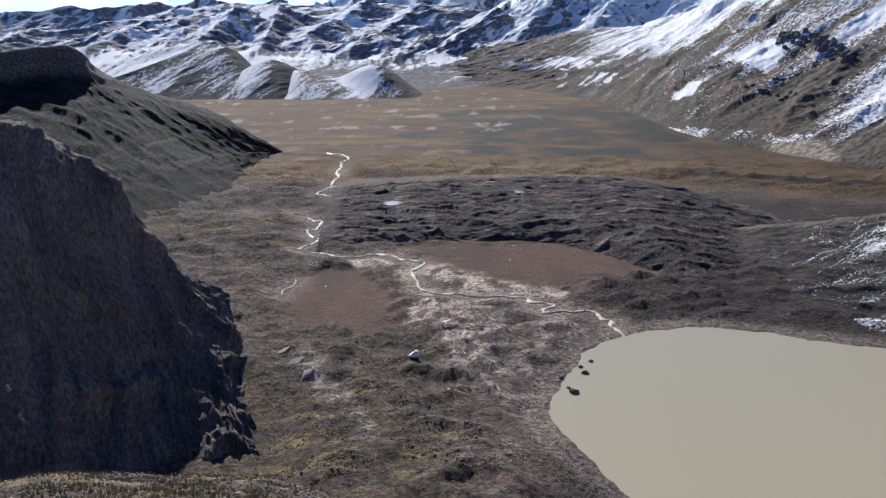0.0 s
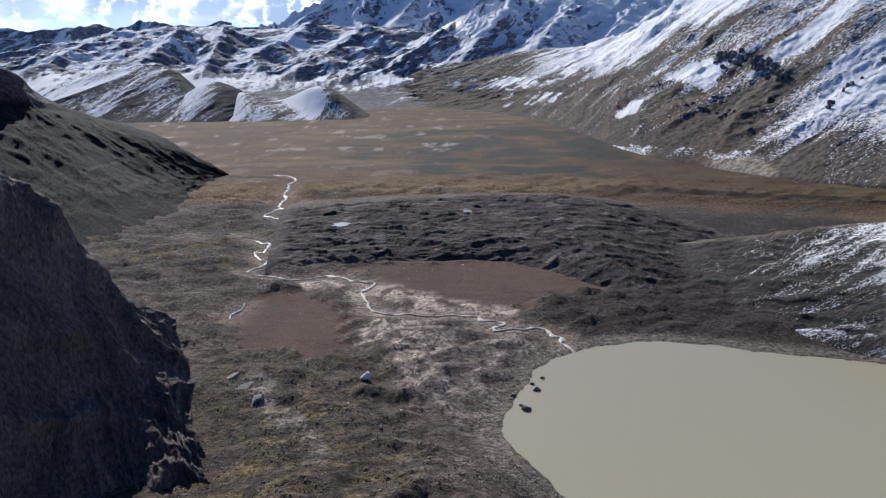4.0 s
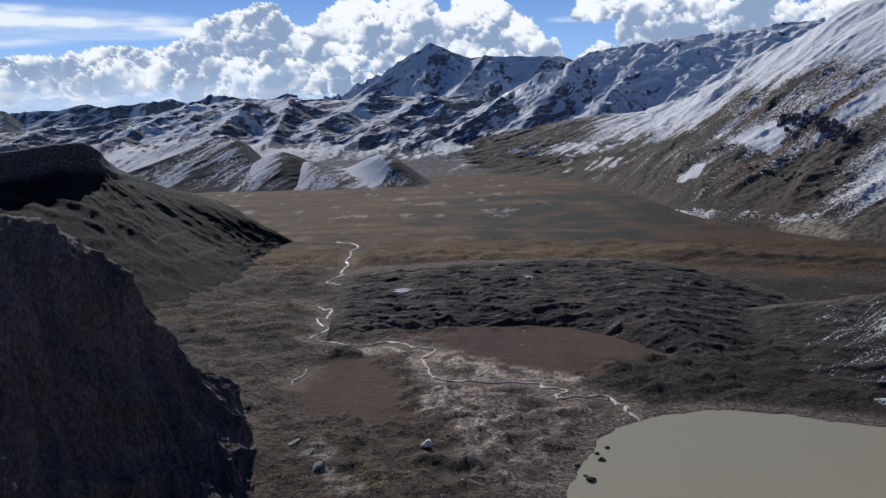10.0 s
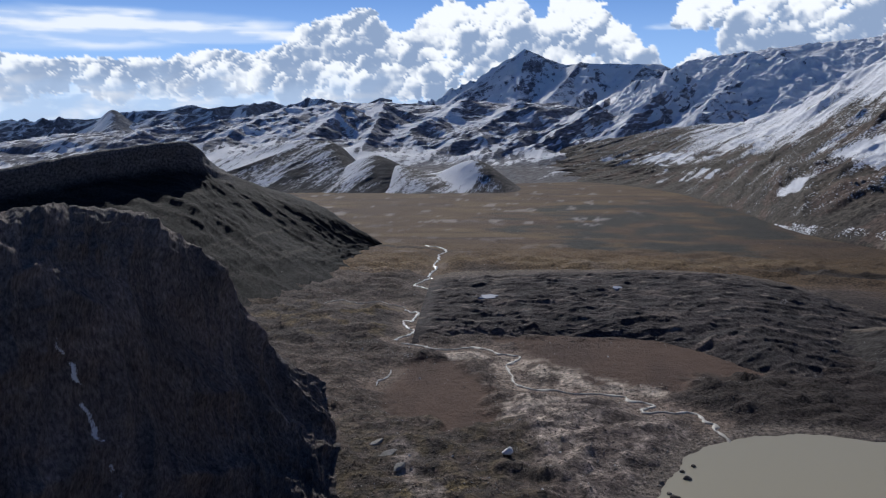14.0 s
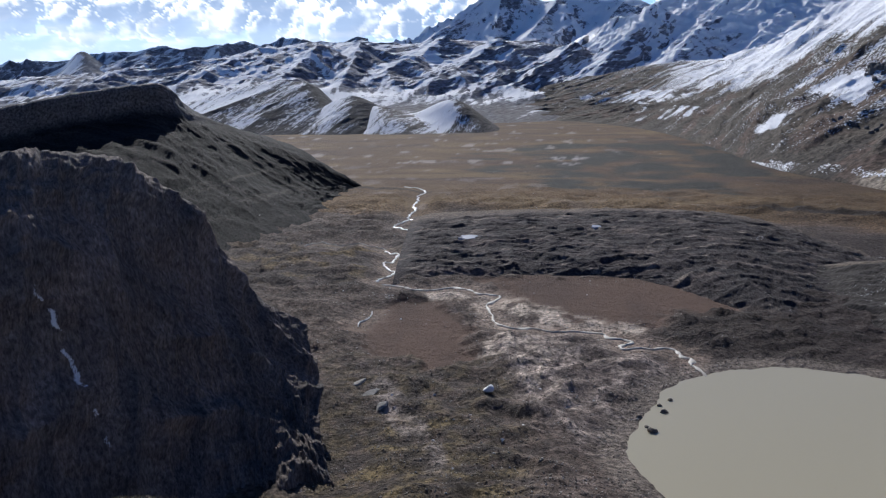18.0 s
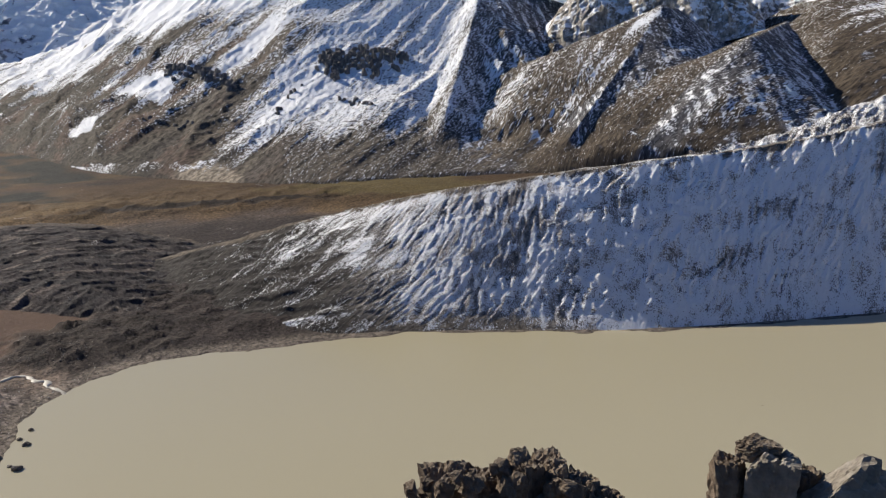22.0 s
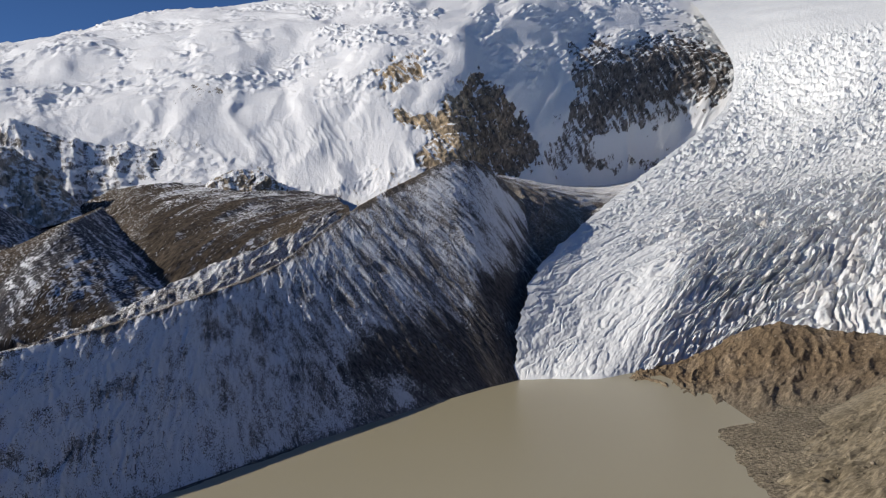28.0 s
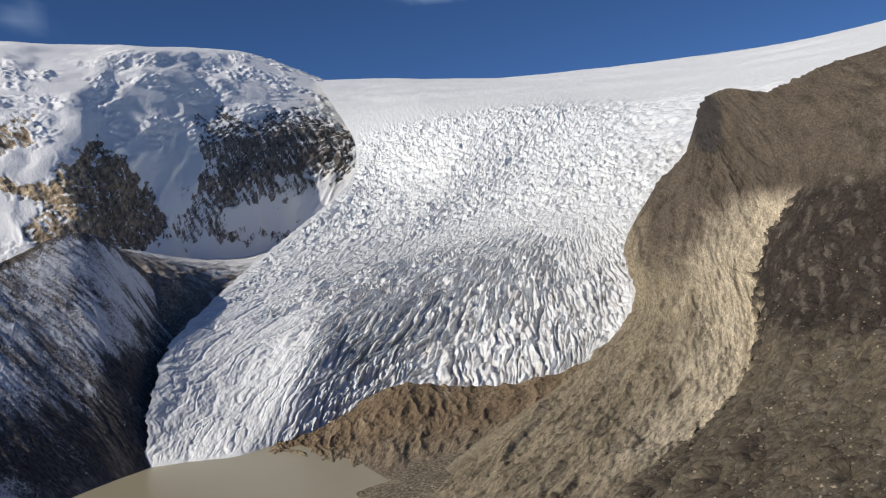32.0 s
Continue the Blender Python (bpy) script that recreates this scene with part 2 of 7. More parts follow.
def area(x, y, outline, wobble=8.0, soft=6.0):
    """1 inside an outline given by bearings and distances, 0 outside, with an uneven edge."""
    poly = np.array([at_z(a, r, 0)[:2] for a, r in outline])
    return step(soft, -soft, edge_distance(x, y, poly) + wobble * fbm(x / 22, y / 22, 4) * 2)


FLAT_LEFT = [(-11.8, 451), (-10, 495), (-7.9, 513), (-5.4, 503), (-2.9, 437), (-3.6, 397), (-6.2, 387), (-10.3, 412)]
FLAT_FAR = [(-2.7, 562), (2.6, 574), (10.3, 575), (17.3, 556), (14.8, 509), (8.8, 463), (4.1, 475), (-0.3, 508)]
SILT_BAND = [(-6.8, 522), (-3.7, 532), (0, 510), (4, 482), (8.9, 464), (7.5, 448), (1, 450), (-1.5, 455), (-2.8, 482)]
SILT_PATCH = [(-2.6, 440), (0.5, 450), (2.4, 405), (1.9, 362), (-0.6, 375), (-1.9, 400)]
HUMMOCKS = [(-1.5, 420), (2.2, 447), (9.1, 442), (9.8, 400), (8.8, 352), (7.2, 312), (4, 310), (1, 335), (-1.0, 385)]
DARK_RUBBLE = [(9.4, 490), (13.3, 504), (19.1, 492), (20, 440), (15, 432), (12.1, 452)]


def area_of(u, v, outline, wobble, soft, nu, nv):
    """1 inside an outline in any two coordinates, 0 outside, its edge broken up by noise."""
    return step(soft, -soft, edge_distance(u, v, np.array(outline, float)) + wobble * 2 * fbm(nu, nv, 5, 0.6))


def blob(az, r, a0, r0, wa, wr, wob=0.0):
    """1 in the middle of a patch of the plan, 0 outside it."""
    d = np.hypot((az - a0) / wa, (r - r0) / wr)
    return step(1.25, 0.75, d + wob)


def stream_lines():
    """The streams' courses in plan: bearing and distance."""
    return {"upper_stream": [(-7.9, 1002), (-6.9, 990), (-6.4, 958), (-7.0, 930), (-6.9, 900), (-7.3, 871), (-7.1, 845), (-7.5, 819), (-7.7, 790), (-8.5, 762), (-8.1, 750), (-7.6, 741), (-7.5, 725), (-7.0, 705), (-6.9, 691)],
            "stream_branch": [(-7.7, 792), (-7.0, 775), (-7.1, 755), (-7.6, 741)],
            "middle_stream": [(-9.2, 660), (-8.9, 648), (-8.4, 646), (-8.6, 630), (-8.8, 617), (-9.4, 622), (-9.3, 605), (-8.7, 590), (-8.9, 580), (-9.6, 572), (-10.0, 564)],
            "lower_stream": [(-9.6, 556), (-8.4, 549), (-7.2, 541), (-5.9, 539), (-4.8, 544), (-3.7, 540), (-2.9, 530), (-2.1, 527), (-1.3, 524), (-1.5, 514), (-2.2, 505), (-2.1, 495), (-1.9, 485), (-1.7, 472), (-1.2, 463), (-0.2, 457), (1.0, 458), (2.4, 453), (4.1, 455), (5.7, 453), (6.2, 447), (6.9, 446), (7.9, 441), (7.2, 434), (7.5, 429), (8.5, 433), (9.4, 432)],
            "inlet_stream": [(9.4, 432), (10.2, 435), (10.9, 432), (11.3, 425), (11.9, 422), (11.9, 413), (12.4, 409), (12.9, 401)],
            "side_trickle": [(-10.3, 494), (-10.4, 484), (-10.8, 477), (-11.2, 473), (-11.4, 464)],
            "far_tributary": [(-15.0, 690), (-13.6, 700), (-12.4, 683), (-11.2, 690), (-10.2, 676), (-9.2, 664)]}


def meander(p):
    """Small bends along a course."""
    return p + np.stack([2.6 * fbm(p[:, 0] / 9, p[:, 1] / 9, 3), 4.5 * fbm(p[:, 0] / 9 + 40, p[:, 1] / 9, 3)], -1) * step(380, 700, np.hypot(p[:, 0], p[:, 1]))[:, None].clip(0.35, 1)


COURSES = {k: meander(smooth_line([at_z(a, r, 0) for a, r in v], 14 * len(v))[:, :2]) for k, v in stream_lines().items()}


def stream_distance(x, y):
    best = np.full(x.shape, 1e9)
    near = (np.hypot(x, y) < 1200) & (np.hypot(x, y) > 380) & (np.abs(np.arctan2(x, y)) < 0.26)
    px, py, b = x[near], y[near], best[near]
    for line in COURSES.values():
        for p, q in zip(line[::2], line[2::2]):
            e = q - p
            t = (((px - p[0]) * e[0] + (py - p[1]) * e[1]) / (e @ e + 1e-9)).clip(0, 1)
            b = np.minimum(b, np.hypot(px - p[0] - t * e[0], py - p[1] - t * e[1]))
    best[near] = b
    return best


BROW = 130.0


def veins(x, y):
    """Low silt ridges that wind between the hummocks by the lake."""
    return ridged(x / 26 + 0.5 * fbm(x / 34, y / 34, 2), y / 40 + 0.3 * fbm(x / 34 + 7, y / 34, 2), 3, 0.4)


def floor_height(x, y):
    r, az = np.hypot(x, y), np.degrees(np.arctan2(x, y))
    d = shore_distance(x, y) + 5 * fbm(x / 25, y / 25, 4)
    z = np.where(d < 0, np.maximum(-8, d * 0.2), np.minimum(0.25 + d * 0.05, 2.2))
    hum = step(4, 40, d) * step(1100, 850, r) * (1 - step(-8.5, -12.5, az) * step(350, 300, r)) * (1 - 0.85 * step(90, 94, az))
    under = step(545, 600, r) * step(870, 830, r) * step(-8, -6, az)           # below the terminal moraine
    z = z + hum * (1 - under) * (1.6 + (3.4 + 2.0 * step(500, 580, r)) * (ridged(x / 46 + 0.5 * fbm(x / 60, y / 60, 2), y / 26, 5) - 0.3) + 2.0 * fbm(x / 15, y / 12, 4)) - 3.0 * under
    moat = area(x, y, HUMMOCKS)
    z = z + moat * (1.0 + 2.6 * (veins(x, y) - 0.5) + 1.6 * fbm(x / 14, y / 16, 4)) * step(2, 16, d)
    flat = np.maximum(np.maximum(area(x, y, FLAT_LEFT), area(x, y, FLAT_FAR)), 0.6 * area(x, y, SILT_BAND))
    z = z * (1 - 0.9 * flat) + flat * 1.5
    z = z + 3.0 * area(x, y, DARK_RUBBLE) * ridged(x / 30, y / 14, 4) * step(2, 16, d)
    z = z + step(700, 1800, r) * 0.6 * fbm(x / 90, y / 40, 4)
    z = z + step(330, 230, r) * 6 * step(14, 4, az) * step(-13, -7, az) + step(2100, 4900, r) * 6
    w = step(1.5, 24, stream_distance(x, y))
    z = np.where(d > 0, z * w + np.minimum(z, 0.7) * (1 - w), z)
    near = 147.6 - 0.84 * r + 3 * fbm(x / 14, y / 14, 4) * step(2, 30, r)
    # a stony grass shoulder below the eye, in front of the near cliff
    el = np.interp(az, [-60, -30.4, -26.7, -18.8, -13.3, -9, -5, 0, 6], [26.0, 26.1, 26.5, 28.1, 28.8, 30.0, 32.5, 36, 40])
    brow = 148.0 - BROW * np.tan(np.radians(el)) + 1.3 * fbm(x / 16, y / 16, 4) * step(8, 60, r) + 0.5 * fbm(x / 4, y / 4, 3) * step(8, 40, r)
    shoulder = np.where(r < BROW, 147.6 + (brow - 147.6) * r / BROW, brow - 1.3 * (r - BROW))
    shoulder = np.where((az < 8) & (az > -75), shoulder, -99)
    return np.maximum(np.maximum(z, near), shoulder)


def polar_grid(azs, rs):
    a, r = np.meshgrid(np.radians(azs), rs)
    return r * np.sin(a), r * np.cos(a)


def floor_colour(x, y):
    r, az = np.hypot(x, y), np.degrees(np.arctan2(x, y))
    w = fbm(x / 120, y / 60, 4)
    fine = fbm(x / 16, y / 9, 4)
    c = col((0.112, 0.092, 0.076), x.shape)                                   # grey-brown rubble
    c = mix3(c, (0.19, 0.165, 0.145), step(0.05, 0.5, fine + 0.4 * w) * 0.6)
    c = mix3(c, (0.055, 0.048, 0.042), step(0.1, 0.45, fbm(x / 7 + 4, y / 6, 4)) * 0.7 * step(700, 400, r))
    grassy = step(430, 360, r + 40 * w) * step(2.5, -1.5, az)
    c = mix3(c, (0.105, 0.088, 0.050), grassy * step(-0.25, 0.25, fbm(x / 11, y / 11, 4)) * 0.8)   # olive grass between stones
    c = mix3(c, (0.20, 0.165, 0.08), grassy * np.maximum(blob(az, r, -5, 266, 9, 20, w * 0.8), blob(az, r, -6, 312, 3.5, 14, w)) * step(-0.2, 0.3, fine) * 0.8)
    c = mix3(c, (0.055, 0.05, 0.045), grassy * step(0.12, 0.4, fbm(x / 5 + 4, y / 5, 3)) * 0.8)
    c = mix3(c, (0.30, 0.275, 0.25), blob(az + (r - 330) * 0.045, r, -8.3, 330, 1.1, 45, w) * step(-0.15, 0.2, fine) * 0.8)
    c = mix3(c, (0.066, 0.057, 0.053), step(-5.5, -7, az) * step(490, 550, r + 40 * w) * step(800, 730, r) * (0.45 + 0.5 * step(-0.2, 0.2, fbm(x / 50, y / 22, 4))))   # rubble bands below the spur
    c = mix3(c, (0.16, 0.125, 0.06), step(-8, -10, az) * step(540, 590, r) * step(720, 640, r) * step(0.05, 0.3, fbm(x / 24 + 3, y / 18, 4)) * 0.7)
    c = mix3(c, (0.05, 0.044, 0.04), step(-0.02, 0.25, fbm(x / 13 + 8, y / 10, 5)) * step(430, 360, r) * step(5, 1, az) * 0.75)      # clusters of dark blocks
    plain = step(800, 860, r + 60 * w)
    c = mix3(c, (0.128, 0.089, 0.052), plain)                                 # ochre plain
    c = mix3(c, (0.092, 0.066, 0.050), plain * step(-0.2, 0.45, fbm(x / 220, y / 60, 5)) * 0.9)
    c = mix3(c, (0.175, 0.124, 0.064), plain * step(1050, 900, r + 80 * w) * 0.8)
    c = mix3(c, (0.19, 0.14, 0.072), plain * step(0.05, 0.4, fbm(x / 190 + 9, y / 70, 5)) * 0.8)
    c = mix3(c, (0.048, 0.052, 0.048), blob(az, r, 9, 1250, 9.0, 300, w * 0.9) * step(-0.5, 0.1, fbm(x / 90, y / 120, 4)))   # wet green-grey marsh
    c = mix3(c, (0.42, 0.42, 0.42), blob(az, r, 3.1, 1262, 1.3, 50, w * 1.2) * step(-0.1, 0.2, fine) * 0.8)
    c = mix3(c, (0.30, 0.27, 0.25), plain * step(0.30, 0.46, fbm(x / 40 + 3, y / 60, 5)) * step(1900, 1000, r) * step(12, -2, az) * 0.35)
    c = mix3(c, (0.04, 0.034, 0.032), step(15, 6, np.abs(r - 872 + 10 * fbm(az / 3, az * 0, 4))) * step(11, 17, az) * step(34, 28, az) * 0.9)
    c = c * (1 - 0.32 * step(10, 20, az) * step(800, 880, r))[..., None]              # plain darker to the right, with olive turf
    c = mix3(c, (0.125, 0.105, 0.045), blob(az, r, 36, 945, 7, 70, w) * 0.8)
    c = mix3(c, (0.045, 0.038, 0.034), step(9, 3, np.abs(r - 985 - 10 * fbm(az * 2, az * 0, 4) + 7 * (az + 10))) * step(-12, -11, az) * step(-5.6, -6.6, az) * 0.85)   # undercut banks
    c = mix3(c, (0.42, 0.40, 0.38), plain * step(0.34, 0.5, fbm(x / 34 + 13, y / 80, 5)) * step(1100, 1200, r) * step(10, 2, az) * 0.6)
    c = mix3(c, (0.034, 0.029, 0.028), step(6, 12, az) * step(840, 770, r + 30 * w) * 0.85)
    red = np.maximum(area(x, y, FLAT_LEFT), area(x, y, FLAT_FAR))
    c = mix3(c, (0.128, 0.089, 0.066), red)
    c = mix3(c, (0.095, 0.067, 0.053), red * step(-0.1, 0.4, fbm(x / 45, y / 70, 4)) * 0.8)
    moat = area(x, y, HUMMOCKS)
    c = mix3(c, (0.125, 0.108, 0.098), moat * 0.85)
    c = mix3(c, (0.40, 0.36, 0.315), moat * step(0.52, 0.82, veins(x, y) + 0.25 * fbm(x / 9, y / 9, 4)) * 0.9)
    c = mix3(c, (0.27, 0.24, 0.21), moat * step(0.05, 0.4, fbm(x / 16 + 3, y / 20, 5)) * 0.7)
    c = mix3(c, (0.05, 0.043, 0.038), area(x, y, DARK_RUBBLE) * 0.75)
    c = mix3(c, (0.62, 0.57, 0.475), area(x, y, SILT_BAND, 6, 4) * step(-0.3, 0.15, fbm(x / 12, y / 16, 5)) * 0.85)
    c = mix3(c, (0.52, 0.475, 0.40), area(x, y, SILT_PATCH, 8, 5) * step(-0.1, 0.2, fbm(x / 9, y / 13, 5)) * 0.85)
    c = mix3(c, (0.40, 0.36, 0.31), step(0.22, 0.34, fbm(x / 30 + 7, y / 12, 5)) * area(x, y, HUMMOCKS) * 0.8)
    c = mix3(c, (0.30, 0.25, 0.20), step(14, 4, stream_distance(x, y) + 5 * fine) * step(900, 500, r) * 0.6)
    shore = step(14, 3, np.abs(shore_distance(x, y) - 2))
    c = mix3(c, (0.24, 0.22, 0.185), shore * 0.7)
    c = mix3(c, (0.10, 0.085, 0.07), step(230, 190, r))
    turf = step(-0.1, 0.25, fbm(x / 7, y / 7, 4) + 0.4 * fbm(x / 28, y / 28, 3)) * step(200, 170, r) * step(6, 0, az)
    c = mix3(c, (0.235, 0.20, 0.115), turf * 0.85)                            # dry grass of the shoulder
    c = mix3(c, (0.05, 0.045, 0.04), step(0.2, 0.4, fbm(x / 3.5 + 2, y / 3.5, 4)) * step(200, 170, r) * 0.8)
    c = mix3(c * (0.885, 0.80, 0.77), (0.24, 0.20, 0.14), step(93, 97, az) * step(150, 300, r))
    return c


def smooth_ground(x, y):
    r = np.hypot(x, y)
    return np.maximum(np.maximum(area(x, y, FLAT_LEFT), area(x, y, FLAT_FAR)), 0.6 * step(820, 900, r))


mat_floor = terrain_material("valley_rubble", grain=0.5, patch=0.03, contrast=1.7, snow_grain=0.1, bump=1.5, speck=1.3, mottle=0.9, fine_bump=0.8, relief=2.2, relief_scale=0.05)
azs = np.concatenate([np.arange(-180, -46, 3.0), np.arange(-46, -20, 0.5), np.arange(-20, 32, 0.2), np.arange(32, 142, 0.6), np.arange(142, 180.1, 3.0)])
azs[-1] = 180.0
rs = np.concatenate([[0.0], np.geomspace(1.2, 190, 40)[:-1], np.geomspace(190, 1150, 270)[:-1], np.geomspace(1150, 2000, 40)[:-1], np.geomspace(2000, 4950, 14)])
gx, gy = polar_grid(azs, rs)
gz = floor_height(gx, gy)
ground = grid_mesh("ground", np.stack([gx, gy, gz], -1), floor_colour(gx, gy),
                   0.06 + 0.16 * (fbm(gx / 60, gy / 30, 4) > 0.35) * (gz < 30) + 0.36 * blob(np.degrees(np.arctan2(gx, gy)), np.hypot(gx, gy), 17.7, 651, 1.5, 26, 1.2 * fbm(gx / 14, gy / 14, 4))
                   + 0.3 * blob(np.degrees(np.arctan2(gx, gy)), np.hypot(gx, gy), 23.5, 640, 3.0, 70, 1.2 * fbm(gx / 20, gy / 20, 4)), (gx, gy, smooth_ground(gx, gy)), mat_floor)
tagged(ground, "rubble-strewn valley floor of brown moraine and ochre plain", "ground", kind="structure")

# the lake
m = Nodes("silty_water")
pos = m.add("ShaderNodeNewGeometry").outputs["Position"]
m.put(m.bsdf.inputs["Base Color"], m.mix(m.noise(pos, 0.004, 3, 0.5), (0.366, 0.324, 0.217), (0.400, 0.357, 0.244)))
m.put(m.bsdf.inputs["Roughness"], 0.3)
m.bsdf.inputs["Specular IOR Level"].default_value = 0.3
m.bump(m.noise(m.stretch(pos, (1, 2.2, 1)), 0.6, 5, 0.6), 0.35, 0.06)
mat_water = m.mat
cx, cy = LAKE.mean(0)
ring = np.array([[(p[0] - cx) * k + cx, (p[1] - cy) * k + cy, 0.0] for k in np.linspace(0.001, 1.10, 24) for p in np.vstack([LAKE, LAKE[:1]])])
lake = grid_mesh("lake_water", ring.reshape(24, len(LAKE) + 1, 3), mat=mat_water)
tagged(lake, "opaque beige silty water of a still glacial lake", "lake", kind="structure")



def shade_side(n):
    """1 on ground turned away from the sun, where snow stays."""
    return step(0.55, 0.05, n @ SUNV)


def finish(sheet, name, mat, albedo, snow, label, category, flow=None, parts=()):
    flow = flow or (sheet.S, sheet.T)
    if not parts:
        return tagged(grid_mesh(name, sheet.P, albedo, snow, flow, mat), label, category)
    thing = tagged(new(name), label, category)
    mid = np.asarray(sheet.P[0, sheet.nu // 2])
    thing.location = mid
    left = np.ones((sheet.nv - 1, sheet.nu - 1), bool)
    for key, mask, note in parts[:-1] + [(parts[-1][0], np.ones(sheet.U.shape), parts[-1][2])]:
        m4 = np.broadcast_to(mask, sheet.U.shape).astype(float)
        face = (m4[:-1, :-1] + m4[1:, :-1] + m4[:-1, 1:] + m4[1:, 1:]) >= 2
        face &= left
        left &= ~face
        if face.sum() < 4:
            continue
        ob = grid_mesh(key, sheet.P - mid, albedo, snow, flow, mat, parent=thing, keep=face)
        if note:
            ob["label"] = note
    return thing


# terminal moraine: a broad hummocky dark band across the valley
s = Sheet([[at_z(-9, 545, -2), at_z(-3, 556, -2), at_z(3, 570, -2), at_z(8.5, 560, -2), at_z(14, 510, -2), at_z(19, 452, -2), at_z(25, 436, -2), at_z(30, 432, -2)],
           [at_z(-8.5, 585, 7), at_z(-3, 594, 8), at_z(3, 606, 9), at_z(8.5, 600, 10), at_z(14, 558, 11), at_z(19, 510, 12), at_z(25, 480, 20), at_z(30, 475, 28)],
           [place(-7.5, 745, -10.9), place(-3, 758, -10.55), place(3, 772, -10.3), place(8, 775, -10.05), place(13, 760, -10.1), place(19, 720, -10.55), place(25, 640, -11.0), place(30, 570, -10.9)],
           [at_z(-7, 850, -4), at_z(-3, 870, -4), at_z(3, 880, -4), at_z(8, 880, -4), at_z(13, 860, -4), at_z(19, 820, -4), at_z(25, 760, -4), at_z(30, 680, -4)]],
          440, (50, 130, 12))
x, y = s.P[..., 0], s.P[..., 1]
r_, a_ = np.hypot(x, y), np.degrees(np.arctan2(x, y))
edge = step(0, 0.5, s.V) * step(3.0, 2.4, s.V) * step(0, 0.04, s.U) * step(1, 0.97, s.U)
hum = ridged(a_ * 0.17 + 0.5 * fbm(x / 90, y / 90, 3), r_ / 21 + 0.5 * fbm(x / 60, y / 50, 3), 5, 0.55)
s.lift(-30 * step(0.56, 0.98, s.U) * step(0, 0.6, s.V))
hum2 = ridged(a_ * 0.55 + 0.5 * fbm(x / 50, y / 50, 2), r_ / 13 + 0.3 * fbm(x / 40, y / 40, 2), 4, 0.55)
s.lift(edge * (2.9 * (hum - 0.42) + 1.2 * (hum2 - 0.42) + 0.9 * fbm(a_ * 0.8, r_ / 9, 4)))
n = s.normals()
c = col((0.046, 0.037, 0.037), s.U.shape)
c = mix3(c, (0.11, 0.086, 0.075), step(0.15, 0.5, fbm(x / 60, y / 20, 4)))
c = mix3(c, (0.045, 0.040, 0.040), step(0.0, 0.35, fbm(a_ * 0.45 + 3, r_ / 16, 5)) * 0.8)
c = mix3(c, (0.21, 0.17, 0.14), step(0.30, 0.42, fbm(a_ * 0.5, r_ / 11, 5)) * 0.6)
c = mix3(c, (0.12, 0.09, 0.066), step(1.9, 2.3, s.V) * 0.8)
c = mix3(c, (0.024, 0.022, 0.021), step(10, 16, a_) * 0.2)               # darker rubble towards the wall
mat_hummock = terrain_material("dark_hummocky_rubble", grain=0.4, patch=0.025, contrast=1.2, snow_grain=0.2, bump=1.3, speck=1.1, mottle=0.8, fine_bump=0.6, relief=1.5, relief_scale=0.04)
sn = 0.14 + 0.2 * step(12, 26, a_) * step(0.1, 0.4, fbm(x / 40, y / 20, 4)) + 0.34 * blob(a_, r_, 24, 436, 6.5, 14)
finish(s, "terminal_moraine", mat_hummock, c, sn, "dark hummocky terminal moraine of rubble across the valley", "moraine", None,
       [("near_slope", (s.V < 1.05) & (a_ < 12), "stony front of the moraine"), ("lakeside_bank", a_ > 21, "bank flecked with snow beside the lake"), ("rear_slope", s.V > 2.0, ""), ("hummocky_top", s.V < 9, "dark humps and hollows of rubble")])

# lateral moraine: the long gullied wall beyond the lake
s = Sheet([[at_z(16, 500, -14), at_z(26, 433, -6), at_z(36, 437, -3), at_z(44, 436, -3), at_z(52, 444, -3), at_z(58.6, 465, -3), at_z(65, 500, -3), at_z(72.2, 555, -3), at_z(79, 620, -3), at_z(84, 680, -3), at_z(87, 718, -3), at_z(90, 830, 25)],
           [place(18, 640, -13.2), place(27, 575, -11.45), place(36, 522, -9.75), place(44, 517, -8.6), place(52, 532, -7.45), place(58.6, 569, -6.5), place(65.2, 625, -5.0), place(70.5, 700, -3.4), place(75, 790, -0.5), place(79.5, 870, 1.8), place(84.5, 950, 3.0), place(89.2, 1020, -2.2)],
           [place(19, 740, -12.5), place(29, 650, -12.8), place(38, 590, -11), place(46, 590, -10), place(54, 610, -8.8), place(60, 650, -8), place(66, 710, -6.4), place(72, 800, -4.4), place(77, 900, -2.5), place(81, 980, -1), place(86, 1060, 0.5), place(91, 1120, -3)]],
          680, (150, 6))
x, y = s.P[..., 0], s.P[..., 1]
a_, r_, e_ = s.polar()
v = s.V.clip(0, 1)
lean = s.S + 1.15 * s.T * step(420, 900, s.S) - 0.8 * s.T * step(300, 170, s.S)                      # gullies lean over towards the ice
gul = ridged(lean / 34 + 0.5 * fbm(lean / 60, s.T / 90, 2), s.T / 160, 4, 0.4)
gul2 = ridged(lean / 7.5 + 0.7 * fbm(lean / 16, s.T / 20, 3), s.T / 30, 4, 0.6)
env = step(0.02, 0.25, v) * step(1.12, 0.9, s.V)
wall = step(26, 36, a_)
s.lift(-3.0 * np.sin(np.pi * v ** 0.75) * step(39, 45, a_) * step(74, 62, a_))      # steep above, easing towards the water
